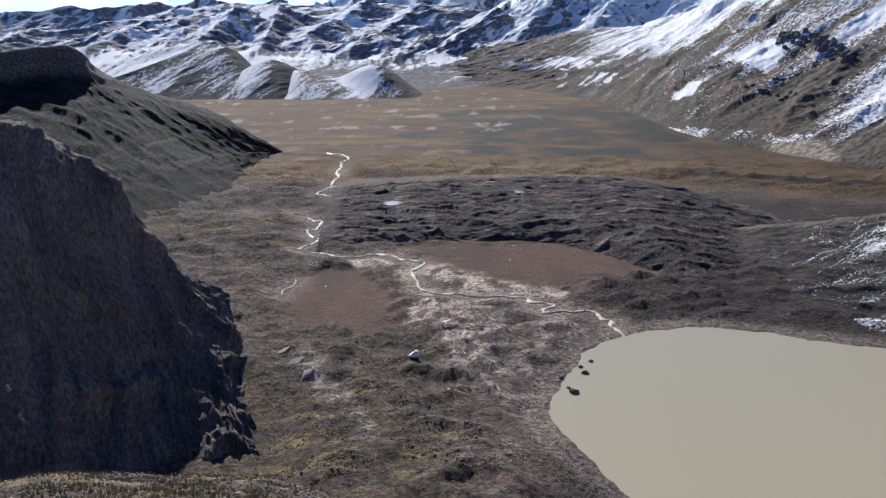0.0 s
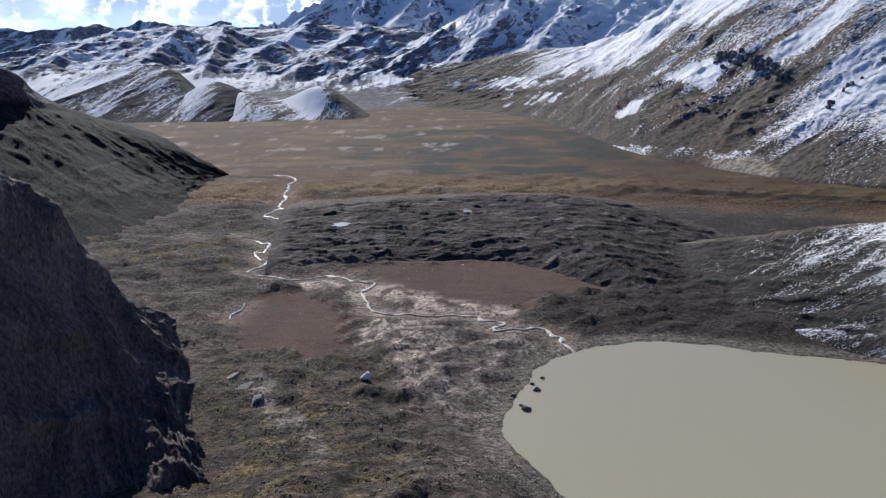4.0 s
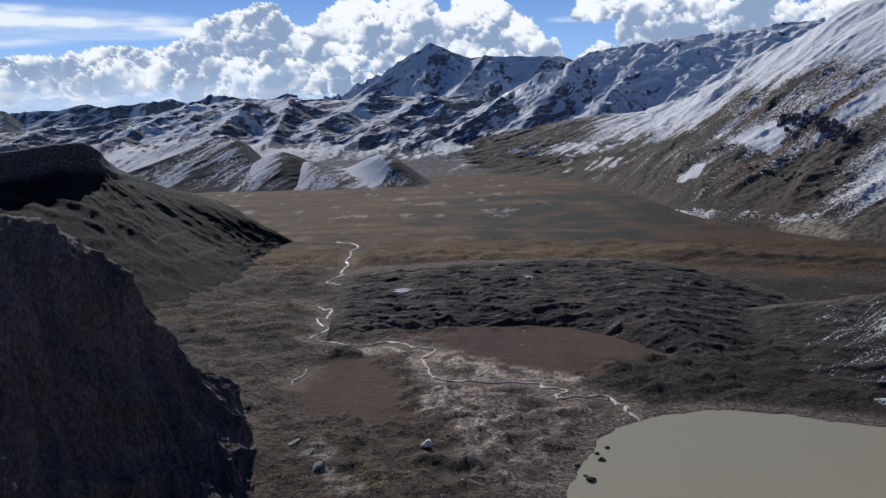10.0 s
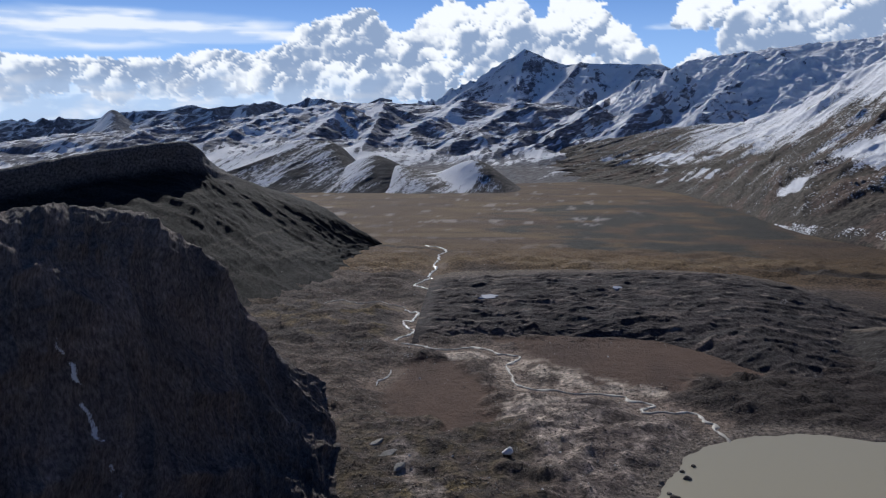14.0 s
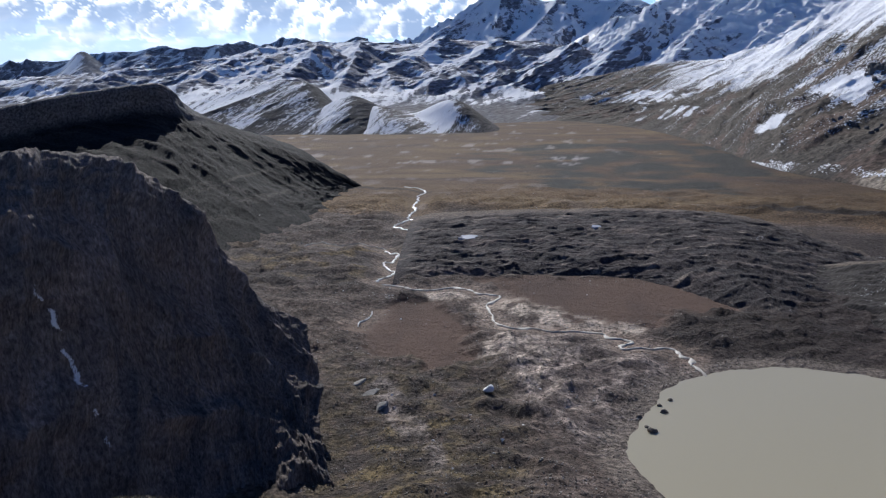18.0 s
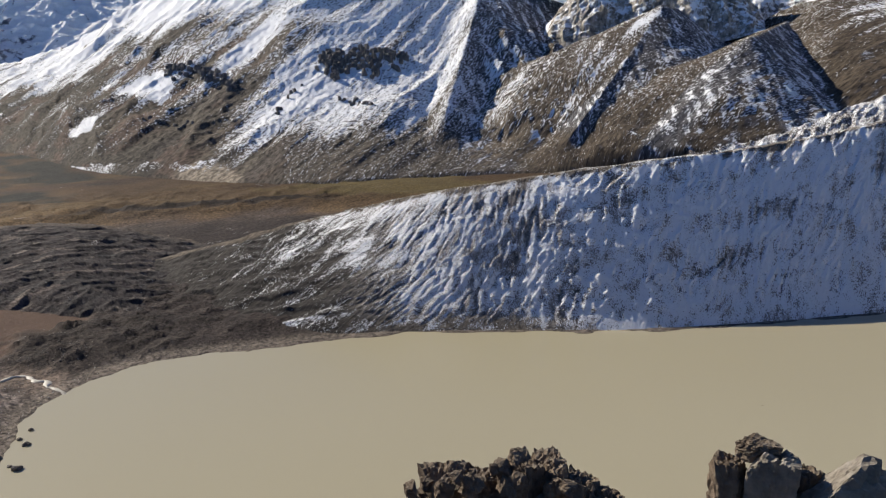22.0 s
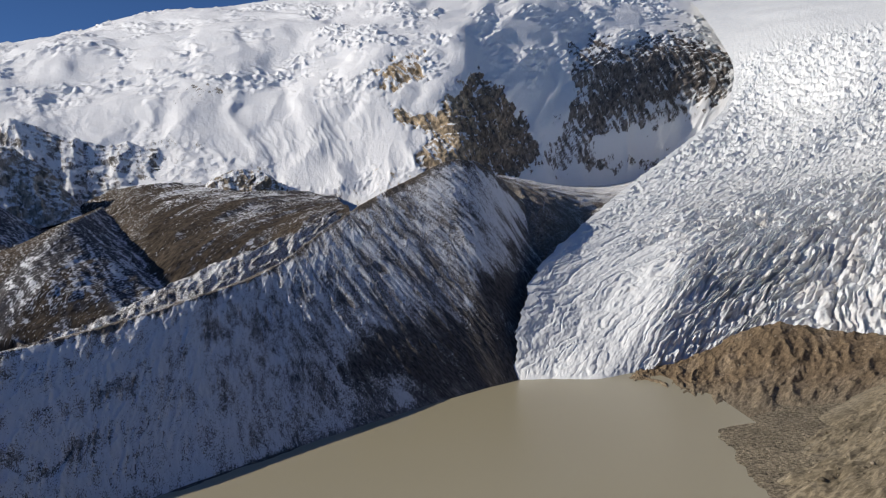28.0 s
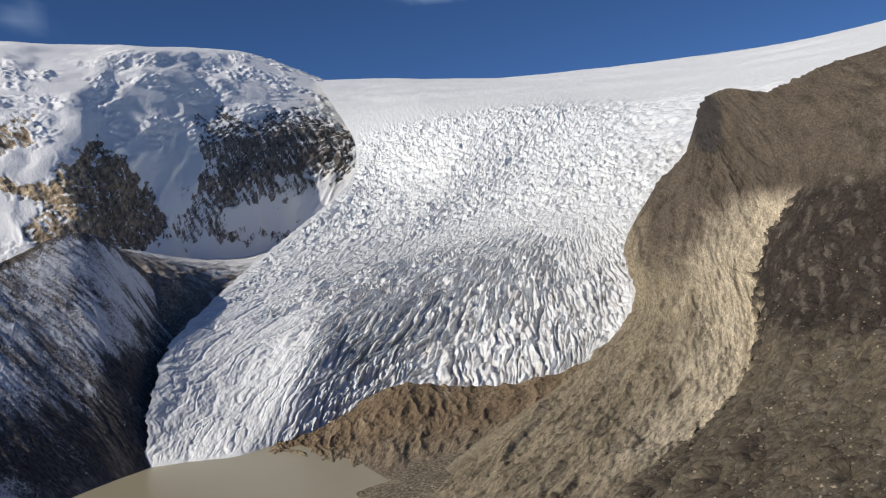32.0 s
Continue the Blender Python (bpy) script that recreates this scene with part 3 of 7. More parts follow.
s.push(env * (wall * ((0.35 + 0.75 * step(42, 48, a_)) * (gul - 0.45) + (0.6 + 0.5 * step(42, 48, a_)) * (gul2 - 0.4) + 0.35 * fbm(lean / 9, s.T / 14, 4)) + (1 - wall) * (2.5 * fbm(s.S / 30, s.T / 20, 5) + 2.5 * (ridged(s.S / 60, s.T / 18, 4) - 0.4))) + step(0.9, 1.0, s.V) * 1.2 * fbm(s.S / 22, s.T / 22, 4))
p1 = perlin(lean / 11 + 0.8 * fbm(lean / 30, s.T / 30, 3), s.T / 60) / 0.09
rill = np.exp(-p1 * p1) * step(-0.1, 0.3, fbm(s.S / 45 + 2, s.T / 40, 4)) * wall        # dark rills washed into the wall
s.push(-0.8 * env * rill)
n = s.normals()
c = col((0.32, 0.29, 0.26), s.U.shape)
c = mix3(c, (0.15, 0.132, 0.12), step(0.05, 0.4, fbm(lean / 22, s.T / 90, 4)) * 0.8)
c = mix3(c, (0.155, 0.125, 0.09), step(0.22, 0.08, v) * step(50, 44, a_) * 0.8)
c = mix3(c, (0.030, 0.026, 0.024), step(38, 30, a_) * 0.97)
bare = area_of(a_, e_, [(73.9, -10.6), (76.2, -8.7), (79.8, -7.9), (83.3, -6.8), (86.5, -3.5), (87.7, -1.4), (90, -2.1), (88, -12.5), (81.7, -12.6)], 0.9, 0.9, lean / 14, s.T / 40)
c = mix3(c, (0.19, 0.175, 0.165), step(62, 72, a_) * 0.7)
c = mix3(c, (0.085, 0.076, 0.07), bare * 0.85)
c = mix3(c, (0.115, 0.092, 0.07), step(0.93, 0.985, s.V + 0.06 * fbm(s.S / 18, s.T / 18, 4)) * 0.85)       # brown crest
c = mix3(c, (0.13, 0.12, 0.112), rill * 0.7)
sn = 0.50 - 0.34 * rill + 0.36 * fbm(lean / 5.0, s.T / 18, 6, 0.75) + 0.48 * fbm(lean / 24, s.T / 34, 5, 0.6) + 0.16 * (gul2 - 0.4) + 0.09 + 0.22 * step(82, 84.5, a_) * step(-6, -3.5, e_) + 0.20 * step(44, 50, a_) * step(72, 64, a_) - 0.10 * step(70, 76, a_) - 0.03 * step(31, 34, a_) * step(52, 46, a_)
for ba, be, wa, we in ((50.6, -9.2, 1.4, 1.1), (58.2, -13.0, 1.8, 0.7), (56.9, -10.8, 1.2, 0.6), (67.8, -6.6, 2.2, 1.1), (61.2, -10.0, 2.0, 0.6), (43.2, -11.8, 1.6, 0.9)):
    sn = sn - 0.22 * blob(a_, e_, ba, be, wa, we, 1.0 * fbm(s.S / 12, s.T / 12, 5))
sn = sn - step(39, 32, a_) * (0.60 - 0.50 * step(0.3, 0.8, v + 0.5 * fbm(lean / 20, s.T / 26, 4)) * step(25, 31, a_)) - 0.3 * step(25, 20, a_) + 0.12 * step(31, 36, a_) * step(42, 37, a_) - 0.4 * step(0.07, 0.01, v) - 0.25 * step(0.25, 0.08, v) * step(52, 46, a_)
sn = sn + 0.5 * blob(a_, v, 28.5, 0.10, 5.5, 0.10, 0.8 * fbm(s.S / 20, s.T / 8, 4)) - 0.50 * bare - 0.50 * step(0.94, 0.99, s.V + 0.06 * fbm(s.S / 18, s.T / 18, 4)) - 0.02 * step(62, 72, a_) + 0.07 * step(0.4, 0.7, v) * step(64, 72, a_) - 0.07 * step(76, 82, a_)
mat_moraine = terrain_material("gullied_moraine", grain=0.6, patch=0.03, contrast=1.0, along=(1, 0.5, 1), snow_along=(1, 0.5, 1), snow_grain=0.26, snow_soft=0.09, bump=0.6, spread=1.5, speckle=1.9)
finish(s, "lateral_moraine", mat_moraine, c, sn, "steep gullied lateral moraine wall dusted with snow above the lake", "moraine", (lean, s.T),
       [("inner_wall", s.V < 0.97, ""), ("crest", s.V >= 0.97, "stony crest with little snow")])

# the low older ridge behind it
s = Sheet([[place(55, 700, -9), place(60, 720, -7.5), place(65, 760, -5.8), place(70, 830, -4.0), place(75, 930, -2.5)],
           [place(55, 760, -6.9), place(60, 790, -5.7), place(65, 840, -3.6), place(70, 900, -1.9), place(75.5, 1000, 0.1)],
           [place(56, 830, -8), place(61, 870, -7), place(66, 930, -5), place(71, 990, -4), place(77, 1080, -2)]], 300, (40, 16))
s.push(step(0, 0.3, s.V) * (5 * (ridged(s.S / 26, s.T / 22, 4) - 0.4) + 1.5 * fbm(s.S / 7, s.T / 7, 3)))
sn = 0.50 + 0.2 * fbm(s.S / 60, s.T / 30, 3) - 0.25 * step(0.15, 0.0, s.U) - 0.3 * step(0.25, 0.0, s.V)
finish(s, "older_moraine_ridge", mat_moraine, col((0.11, 0.095, 0.085), s.U.shape), sn, "low bouldery ridge speckled with snow behind the moraine", "moraine", None,
       [("stony_front", s.V < 0.9, ""), ("snowy_crest", s.V < 9, "crest speckled with snow")])

# mountainside behind the plain, with its spurs
s = Sheet([[at_z(-3, 2050, -5), at_z(3, 2000, -4), at_z(8, 1800, -3), at_z(12, 1480, -3), at_z(16, 1190, -3), at_z(21, 1055, -3), at_z(26, 975, -3), at_z(30, 950, -2), at_z(36, 965, -2), at_z(42, 990, 2), at_z(46.5, 1000, -3), at_z(50, 1010, -5), at_z(58, 1020, -5), at_z(66, 1060, -3), at_z(76, 1150, 30)],
           [place(-3, 2300, -3.5), place(3, 2200, -3.3), place(8, 2020, -3.0), place(12.2, 1750, -2.9), place(16, 1480, -3.1), place(21, 1330, -3.2), place(26, 1270, -2.9), place(30.5, 1250, -2.5), place(36, 1250, -2.6), place(42, 1300, -3.4), place(46.5, 1320, -4.2), place(50, 1320, -4.4), place(58, 1250, -4.2), place(66, 1280, -1.6), place(76, 1350, 0.1)],
           [place(-3, 2650, -2.9), place(3, 2560, -1.6), place(8, 2450, -0.65), place(13, 2200, -0.15), place(17, 2000, 1.3), place(21.2, 1900, 3.7), place(26, 1850, 6.0), place(31, 1800, 7.2), place(36, 1900, 7.8), place(42, 2150, 8.6), place(45.6, 2150, 6.6), place(48.6, 2000, 0.4), place(56, 1720, 1.0), place(63, 1680, 2.6), place(75, 1650, 1.2)],
           [place(-3, 2800, -3.4), place(4, 2760, -2.2), place(10, 2660, -1.4), place(14, 2450, -1.2), place(18, 2350, 0.2), place(22, 2300, 2), place(27, 2250, 4), place(32, 2200, 5), place(37, 2300, 5), place(43, 2450, 5), place(47, 2450, 4), place(50.5, 2350, 1.0), place(56, 2000, 0.5), place(64, 2000, 0), place(76, 1900, -1)]],
          700, (100, 130, 10))


def spur(sheet, top, foot, steep, rise, right=0.0, k=9.0, wob=0.35, ease=0.0):
    """Raise a sheet to a spur that runs from one plan point down to another, its right side steeper if so told, easing towards the foot."""
    x, y, z = np.moveaxis(sheet.P, 2, 0)
    p, q = np.array(top), np.array(foot)
    e = q[:2] - p[:2]
    t = (((x - p[0]) * e[0] + (y - p[1]) * e[1]) / (e @ e)).clip(0, 1)
    off = np.hypot(x - p[0] - t * e[0], y - p[1] - t * e[1])
    d = off * (1 + wob * fbm(x / 90, y / 90, 4))
    crest = p[2] + (q[2] - p[2]) * t ** rise
    turn = (e[0] * (y - p[1]) - e[1] * (x - p[0])) / (np.hypot(e[0], e[1]) * (off + 0.01))     # 1 on the right side, -1 on the left
    top = crest - (steep + ((right or steep) - steep) * (1 - ease * t) * (0.5 + 0.5 * turn)) * d
    hi = np.maximum(z, top)
    sheet.P[..., 2] = hi + k * np.log(np.exp((z - hi) / k) + np.exp((top - hi) / k))


warp = fbm(s.S / 160, s.T / 160, 3)
env = step(0.05, 0.8, s.V) * step(3, 2.1, s.V)
diag = s.S - 0.75 * s.T
rid = ridged(diag / 260 + 0.35 * warp, s.T / 900, 3, 0.4)
s.lift(env * (15 + 11 * step(30, 24, s.polar()[0])) * (rid - 0.42) * step(6, 20, s.polar()[0]) + step(0, 0.3, s.V) * 4 * fbm(diag / 50, s.T / 160, 4))
s.lift(env * 2 * (ridged(diag / 75 + 0.5 * warp, s.T / 110 + 0.5 * warp, 5) - 0.42) * step(35, 41, s.polar()[0]))
s.lift(env * 7 * (ridged(diag / 70 + 0.5 * warp, s.T / 130 + 0.5 * warp, 4) - 0.42) * step(30, 24, s.polar()[0]))
s.lift(-34 * step(42.5, 45.5, s.polar()[0]) * step(63, 58, s.polar()[0]) * step(0.1, 0.8, s.V) * step(2.6, 1.6, s.V))
spur(s, place(41.2, 1560, 2.9), place(38.6, 1130, -5.0), 0.40, 0.95, 0.95, 2.0, 0.2, 0.7)
spur(s, place(41.2, 1560, 2.9), place(40, 1900, 5.5), 0.6, 1.0)
spur(s, place(46.2, 1520, 0.4), place(44.6, 1130, -5.4), 0.48, 0.9, 0.58, 3.0, 0.08)
spur(s, place(53.0, 1400, 2.4), place(47.2, 1080, -5.9), 0.40, 0.95, 1.05, 2.5, 0.12, 0.4)
spur(s, place(53.0, 1400, 2.4), place(54.5, 1750, 2.2), 0.8, 1.0, 0.4, 4.0, 0.12)
spur(s, place(58.4, 1250, 0.3), place(52.2, 1040, -6.4), 0.40, 0.95, 1.0, 2.5, 0.12, 0.35)
spur(s, place(58.4, 1250, 0.3), place(60.4, 1600, 1.3), 0.75, 1.0, 0.4, 4.0, 0.12)
s.P[..., 2] = s.P[..., 2] * step(0.0, 0.10, s.V) - 6 * step(0.10, 0.0, s.V)      # the foot runs into the plain
s.push(step(0.1, 0.6, s.V) * ((0.7 + 0.5 * step(38, 42, s.polar()[0])) * (ridged(diag / 26, s.T / 120, 4) - 0.4) + 1.4 * fbm(s.S / 9, s.T / 12, 4)))
n = s.normals()
a_, r_, e_ = s.polar()
c = col((0.10, 0.084, 0.067), s.U.shape)
c = mix3(c, (0.135, 0.106, 0.078), step(0.05, 0.45, fbm(diag / 90, s.T / 260, 4)) * 0.8)
c = mix3(c, (0.075, 0.062, 0.054), step(-0.05, 0.35, fbm(diag / 60 + 5, s.T / 240, 5)) * 0.8)
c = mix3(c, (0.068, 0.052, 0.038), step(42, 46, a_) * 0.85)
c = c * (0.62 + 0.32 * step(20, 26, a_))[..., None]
c = mix3(c, (0.095, 0.062, 0.048), step(0.0, 0.35, fbm(diag / 70 + 2, s.T / 120, 5)) * step(30, 24, a_) * 0.7)           # rusty scree
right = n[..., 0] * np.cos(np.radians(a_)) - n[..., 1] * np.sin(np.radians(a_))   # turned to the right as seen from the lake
# lighter grey on right-turned faces lifts their deep shade through the colour
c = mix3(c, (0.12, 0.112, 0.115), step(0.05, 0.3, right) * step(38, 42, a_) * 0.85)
streak = fbm(diag / 42, s.T / 300, 6, 0.62)
sn = 0.16 + 0.26 * step(-5.0, 1.0, e_) + 0.34 * streak + 0.20 * step(23, 27, a_) * step(41, 38, a_) * step(-6.6, -4.6, e_) - 0.25 * step(-5.6, -6.8, e_) + 0.16 * shade_side(n) * step(-6.5, -2, e_)
chute = 24.6 + 1.32 * (e_ + 6.6)                                    # bearing of the long chute at each height
wob = 0.5 * fbm(diag / 26, s.T / 260, 5)
sn = sn + 0.08 * step(22, 26, a_) * step(-5.5, -3.5, e_) + 0.44 * step(2.6, 0.8, np.abs(a_ - chute) + wob) * step(-8.0, -7.0, e_) * step(0.2, -1.2, e_)
sn = sn + 0.20 * step(2.2, 0.6, np.abs(a_ - chute - 4.2) + wob) * step(-6.6, -5.2, e_) * step(0.6, -0.6, e_)
sn = sn - 0.26 * step(3.0, 0.6, np.abs(a_ - chute + 4.6) + wob) * step(-1.0, -2.4, e_) - 0.34 * step(0.08, 0.32, fbm(diag / 48 + 4, s.T / 600, 4)) * step(3.5, 1.5, e_)
fan = blob(a_, e_, 23.0, -7.7, 2.0, 0.8, 0.5 * fbm(s.S / 30, s.T / 50, 4))
c = mix3(c, (0.30, 0.25, 0.19), fan * 0.8)
sn = sn + 0.62 * blob(a_, e_, 19.7, -2.0, 1.6, 0.75, 0.9 * fbm(s.S / 60, s.T / 60, 4)) + 0.40 * blob(a_ - 1.3 * (e_ + 1), e_, 15.2, -1.0, 1.2, 1.3, 0.6 * fbm(diag / 40, s.T / 150, 4))
sn = sn + (0.35 + 1.3 * streak) * blob(a_ - 2.5 * (e_ + 3.7), e_, 9.2, -3.6, 1.8, 0.42, 0.8 * fbm(s.S / 50, s.T / 40, 4)) + (0.2 + 1.3 * streak) * blob(a_ - 1.4 * (e_ + 4.2), e_, 16.2, -4.2, 1.1, 0.65, 0.7 * fbm(s.S / 40, s.T / 60, 4))
sn = sn + (0.3 + 1.3 * streak) * blob(a_ - 2.0 * (e_ + 2.5), e_, 7.6, -2.6, 2.6, 0.4, 0.8 * fbm(s.S / 50, s.T / 40, 4)) + 0.10 * step(6, 10, a_) * step(24, 20, a_) * step(-6, -3, e_)
sn = sn + 0.66 * blob(a_, e_, 17.6, -6.9, 4.6, 0.36, 0.9 * fbm(s.S / 34, s.T / 30, 4)) + 0.14 * step(28, 34, a_) * step(-7.5, -4.5, e_) + 0.30 * step(1.5, 4.5, e_)
sn = sn - 0.20 * step(48, 55, a_) * step(2.5, 0.5, e_) - 0.05 * step(56, 62, a_) + 0.16 * step(0.1, 0.4, right) * step(38, 42, a_) * (1 - 1.6 * step(-1.5, 1.0, e_ + 1.5 * fbm(s.S / 60, s.T / 60, 3))) - 0.26 * step(0.1, -0.2, right) * step(42, 45, a_)
sn = sn - 0.42 * blob(a_, e_, 44.6, 4.6, 3.4, 2.0, 0.7 * fbm(s.S / 50, s.T / 70, 4)) + 0.3 * blob(a_, e_, 39.6, 3.0, 2.2, 0.9, 0.6 * fbm(s.S / 50, s.T / 50, 4))
sn = sn - 0.08 * step(24, 20, a_) * step(0.5, -1.5, e_) - 0.14 * step(13, 8, a_) - 0.06 * step(30, 36, a_)
sn = np.minimum(sn, 0.68 + 0.25 * step(30, 26, a_) + 0.25 * step(2.6, 0.8, np.abs(a_ - chute) + wob) * step(-8.0, -7.0, e_) * step(0.2, -1.2, e_) + 0.3 * step(5, 8, e_))
line = e_ - np.interp(a_, [8, 14.7, 21.9, 27.2, 33], [-3.5, -1.0, 2.2, 3.8, 5.0]) + 0.9 * fbm(diag / 60, s.T / 90, 4)
sn = sn + (0.42 * step(-0.3, 0.5, line) - 0.22 * step(-2.0, -1.2, line) * step(-0.2, -0.5, line)) * step(8, 12, a_) * step(31, 27, a_)
face = step(0.08, 0.25, right) * step(39, 41, a_)
sn = sn * (1 - face) + face * (0.34 + 0.10 * step(-0.5, -2.5, e_) + 0.75 * fbm((s.S + 0.3 * s.T) / 15, s.T / 50, 6, 0.65) - 0.08 * step(-1.5, 1.5, e_))
for el, az, wide, k in (([-5.5, -4.5, -1.6, 1.3, 2.5], [46, 47, 50, 52.4, 52.9], 1.7, 0.42), ([-7.4, -5.5, -2.3, 0.4], [50.9, 52.3, 54.9, 58.2], 0.5, 0.5)):
    beside = np.interp(e_, el, az) - a_ + 0.5 * fbm(diag / 20, s.T / 60, 4)                   # snow lies on the lee of the two edges
    sn = sn + k * step(-0.1, 0.15, beside) * step(wide, 0.3 * wide, beside) * step(el[0] - 0.5, el[0] + 0.8, e_) * step(el[-1] + 0.3, el[-1] - 0.2, e_) * (0.6 + 1.2 * fbm(diag / 12, s.T / 60, 4))
    lee = step(0.0, -0.25, beside) * step(-2.6 * k / 0.42, -1.8 * k / 0.42, beside) * step(el[0] - 0.5, el[0] + 0.8, e_) * step(el[-1] + 0.3, el[-1] - 0.2, e_)
    c = mix3(c, (0.085, 0.082, 0.086), lee * 0.85)                                             # grey rock, dusted, on the far side of each edge
    sn = sn * (1 - lee) + lee * (0.22 + 0.06 * step(0.0, -3.0, e_) + 0.8 * fbm((s.S + 0.3 * s.T) / 15 + 4, s.T / 50, 6, 0.65))
sn = np.where((a_ > 28) & (a_ < 63), np.maximum(sn, 0.22 - 0.10 * step(42, 45, a_) + 0.10 * step(-6.0, -3.5, e_)), sn)
mat_slope = terrain_material("snowy_scree_slope", grain=0.22, patch=0.012, contrast=1.0, along=(1, 0.55, 1), snow_along=(1, 0.5, 1), snow_grain=0.07, snow_soft=0.12, bump=0.9, spread=0.8, speck=1.0, speckle=2.8)
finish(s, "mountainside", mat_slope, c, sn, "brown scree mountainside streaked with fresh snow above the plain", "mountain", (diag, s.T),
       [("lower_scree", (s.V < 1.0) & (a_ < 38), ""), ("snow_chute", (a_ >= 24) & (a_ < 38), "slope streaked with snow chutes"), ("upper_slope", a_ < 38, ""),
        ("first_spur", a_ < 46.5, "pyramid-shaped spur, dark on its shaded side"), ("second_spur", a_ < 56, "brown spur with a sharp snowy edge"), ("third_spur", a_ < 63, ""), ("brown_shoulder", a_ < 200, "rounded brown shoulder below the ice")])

# far ranges across the valley
def turned(n, az):
    """How far a slope is turned to the right of the valley, the side given less snow to look shaded."""
    return (n[..., 0] * np.cos(np.radians(az)) - n[..., 1] * np.sin(np.radians(az))).clip(-0.5, 0.5)


s = Sheet([[at_z(-48, 1500, -4), at_z(-38, 1600, -4), at_z(-30, 1750, -4), at_z(-24, 1850, -4), at_z(-18, 1830, -4), at_z(-12, 1850, -4), at_z(-6, 1900, -4), at_z(0, 1950, -4), at_z(6, 2080, -4), at_z(12, 2150, -4), at_z(20, 2150, 10), at_z(28, 2150, 60)],
           [place(-48, 2100, -2.9), place(-38, 2200, -2.7), place(-30, 2300, -2.3), place(-24, 2400, -2.0), place(-18, 2400, -1.6), place(-12, 2400, -1.9), place(-6, 2450, -2.2), place(0, 2500, -2.2), place(6, 2700, -1.7), place(12, 2850, -0.6), place(20, 2850, 1.5), place(28, 2800, 3.5)],
           [place(-48, 3000, -2.2), place(-38, 3000, -1.9), place(-30, 3000, -0.8), place(-23.5, 3000, -0.4), place(-18.5, 3000, 0.4), place(-14, 3050, 1.0), place(-8, 3100, 1.1), place(0, 3150, 1.2), place(5.0, 3200, 0.6), place(8.6, 3300, 3.3), place(14.5, 3400, 4.3), place(23, 3400, 5.0)],
           [place(-48, 3400, -3), place(-38, 3400, -3), place(-30, 3400, -2), place(-24, 3400, -2), place(-18, 3500, -0.8), place(-12, 3500, -0.6), place(-6, 3500, -0.5), place(0, 3600, -0.4), place(6, 3700, 0), place(10, 3800, 2.5), place(17, 3800, 3.5), place(24, 3800, 3.5)]],
          660, (20, 130, 4))
a_, r_, e_ = s.polar()
warp = fbm(s.S / 500, s.T / 500, 3)
down = s.S - 0.9 * s.T                                                # ridges run down to the left
rid = ridged(down / 430 + 0.30 * warp, (s.T + 0.35 * s.S) / 1100 + 0.3 * warp, 3, 0.32)
bulge = ridged(down / 170 + 0.5 * warp, s.T / 240 + 0.5 * warp, 3, 0.4)
env = step(0.45, 1.1, s.V) * step(3, 2.0, s.V) * (0.5 + 0.5 * step(1900, 2700, r_))
s.lift(env * (48 * (rid - 0.45) + 14 * (bulge - 0.4)) * (1 - 0.65 * step(1.6, 2, s.V)))
spur(s, place(-13.2, 2750, 1.1), place(-17.5, 2250, -2.4), 0.42, 0.9, 0.6)
spur(s, place(-17.0, 2850, 0.9), place(-22.5, 2400, -1.6), 0.4, 0.9, 0.6)
spur(s, place(-24.0, 2800, -0.1), place(-30, 2400, -1.9), 0.34, 0.9, 0.5)
spur(s, place(-10.5, 2900, 1.3), place(-12.0, 2350, -1.8), 0.45, 0.8, 0.65)
spur(s, place(-1.5, 2950, 1.2), place(-7.5, 2350, -2.2), 0.32, 0.8, 0.5)
spur(s, place(-5.0, 3000, 1.3), place(-9.0, 2600, -0.6), 0.36, 0.8, 0.55)
spur(s, place(3.4, 2900, 1.0), place(-0.5, 2500, -1.7), 0.40, 0.8, 0.6)
spur(s, place(8.3, 3150, 3.2), place(4.8, 2650, -0.8), 0.42, 0.75, 0.62)
spur(s, place(13.0, 3250, 4.1), place(9.8, 2800, 0.2), 0.55, 0.8)
knobs = fbm(s.S / 150 + 0.8 * warp, s.T / 150 + 0.8 * warp, 5, 0.55)
s.push(step(0.5, 0.9, s.V) * (13 * knobs + 8 * (ridged(down / 95 + 0.9 * warp, s.T / 120 + 0.9 * warp, 4) - 0.42) + 3 * fbm(s.S / 30, s.T / 30, 5) + step(3, 7, a_) * 12 * (ridged(s.S / 70 + warp, s.T / 60 + warp, 4, 0.5) - 0.42)))
n = s.normals()
a_, r_, e_ = s.polar()
# blue-grey rock colour stands in for haze over the distance
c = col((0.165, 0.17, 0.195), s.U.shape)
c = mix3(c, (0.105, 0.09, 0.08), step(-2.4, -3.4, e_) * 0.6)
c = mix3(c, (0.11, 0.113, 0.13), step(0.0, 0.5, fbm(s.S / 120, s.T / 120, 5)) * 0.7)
steep = step(0.80, 0.5, n[..., 2])
sn = 0.58 + 0.40 * fbm(down / 120, s.T / 150, 6, 0.6) - 0.14 * steep + 0.12 * step(0, 3, e_) - 0.34 * step(-2.2, -3.6, e_) + 0.10 * step(5, 9, a_)
# sunlit left and dark right sides put in as snow cover
sn = sn - 0.85 * turned(n, a_)
sn = sn + 0.22 * step(1, 6, a_) + 0.06 * step(0, -6, a_) - 0.06 * step(-22, -30, a_) - 0.10 * step(-8, -13, a_) * step(0.6, -1.5, e_)
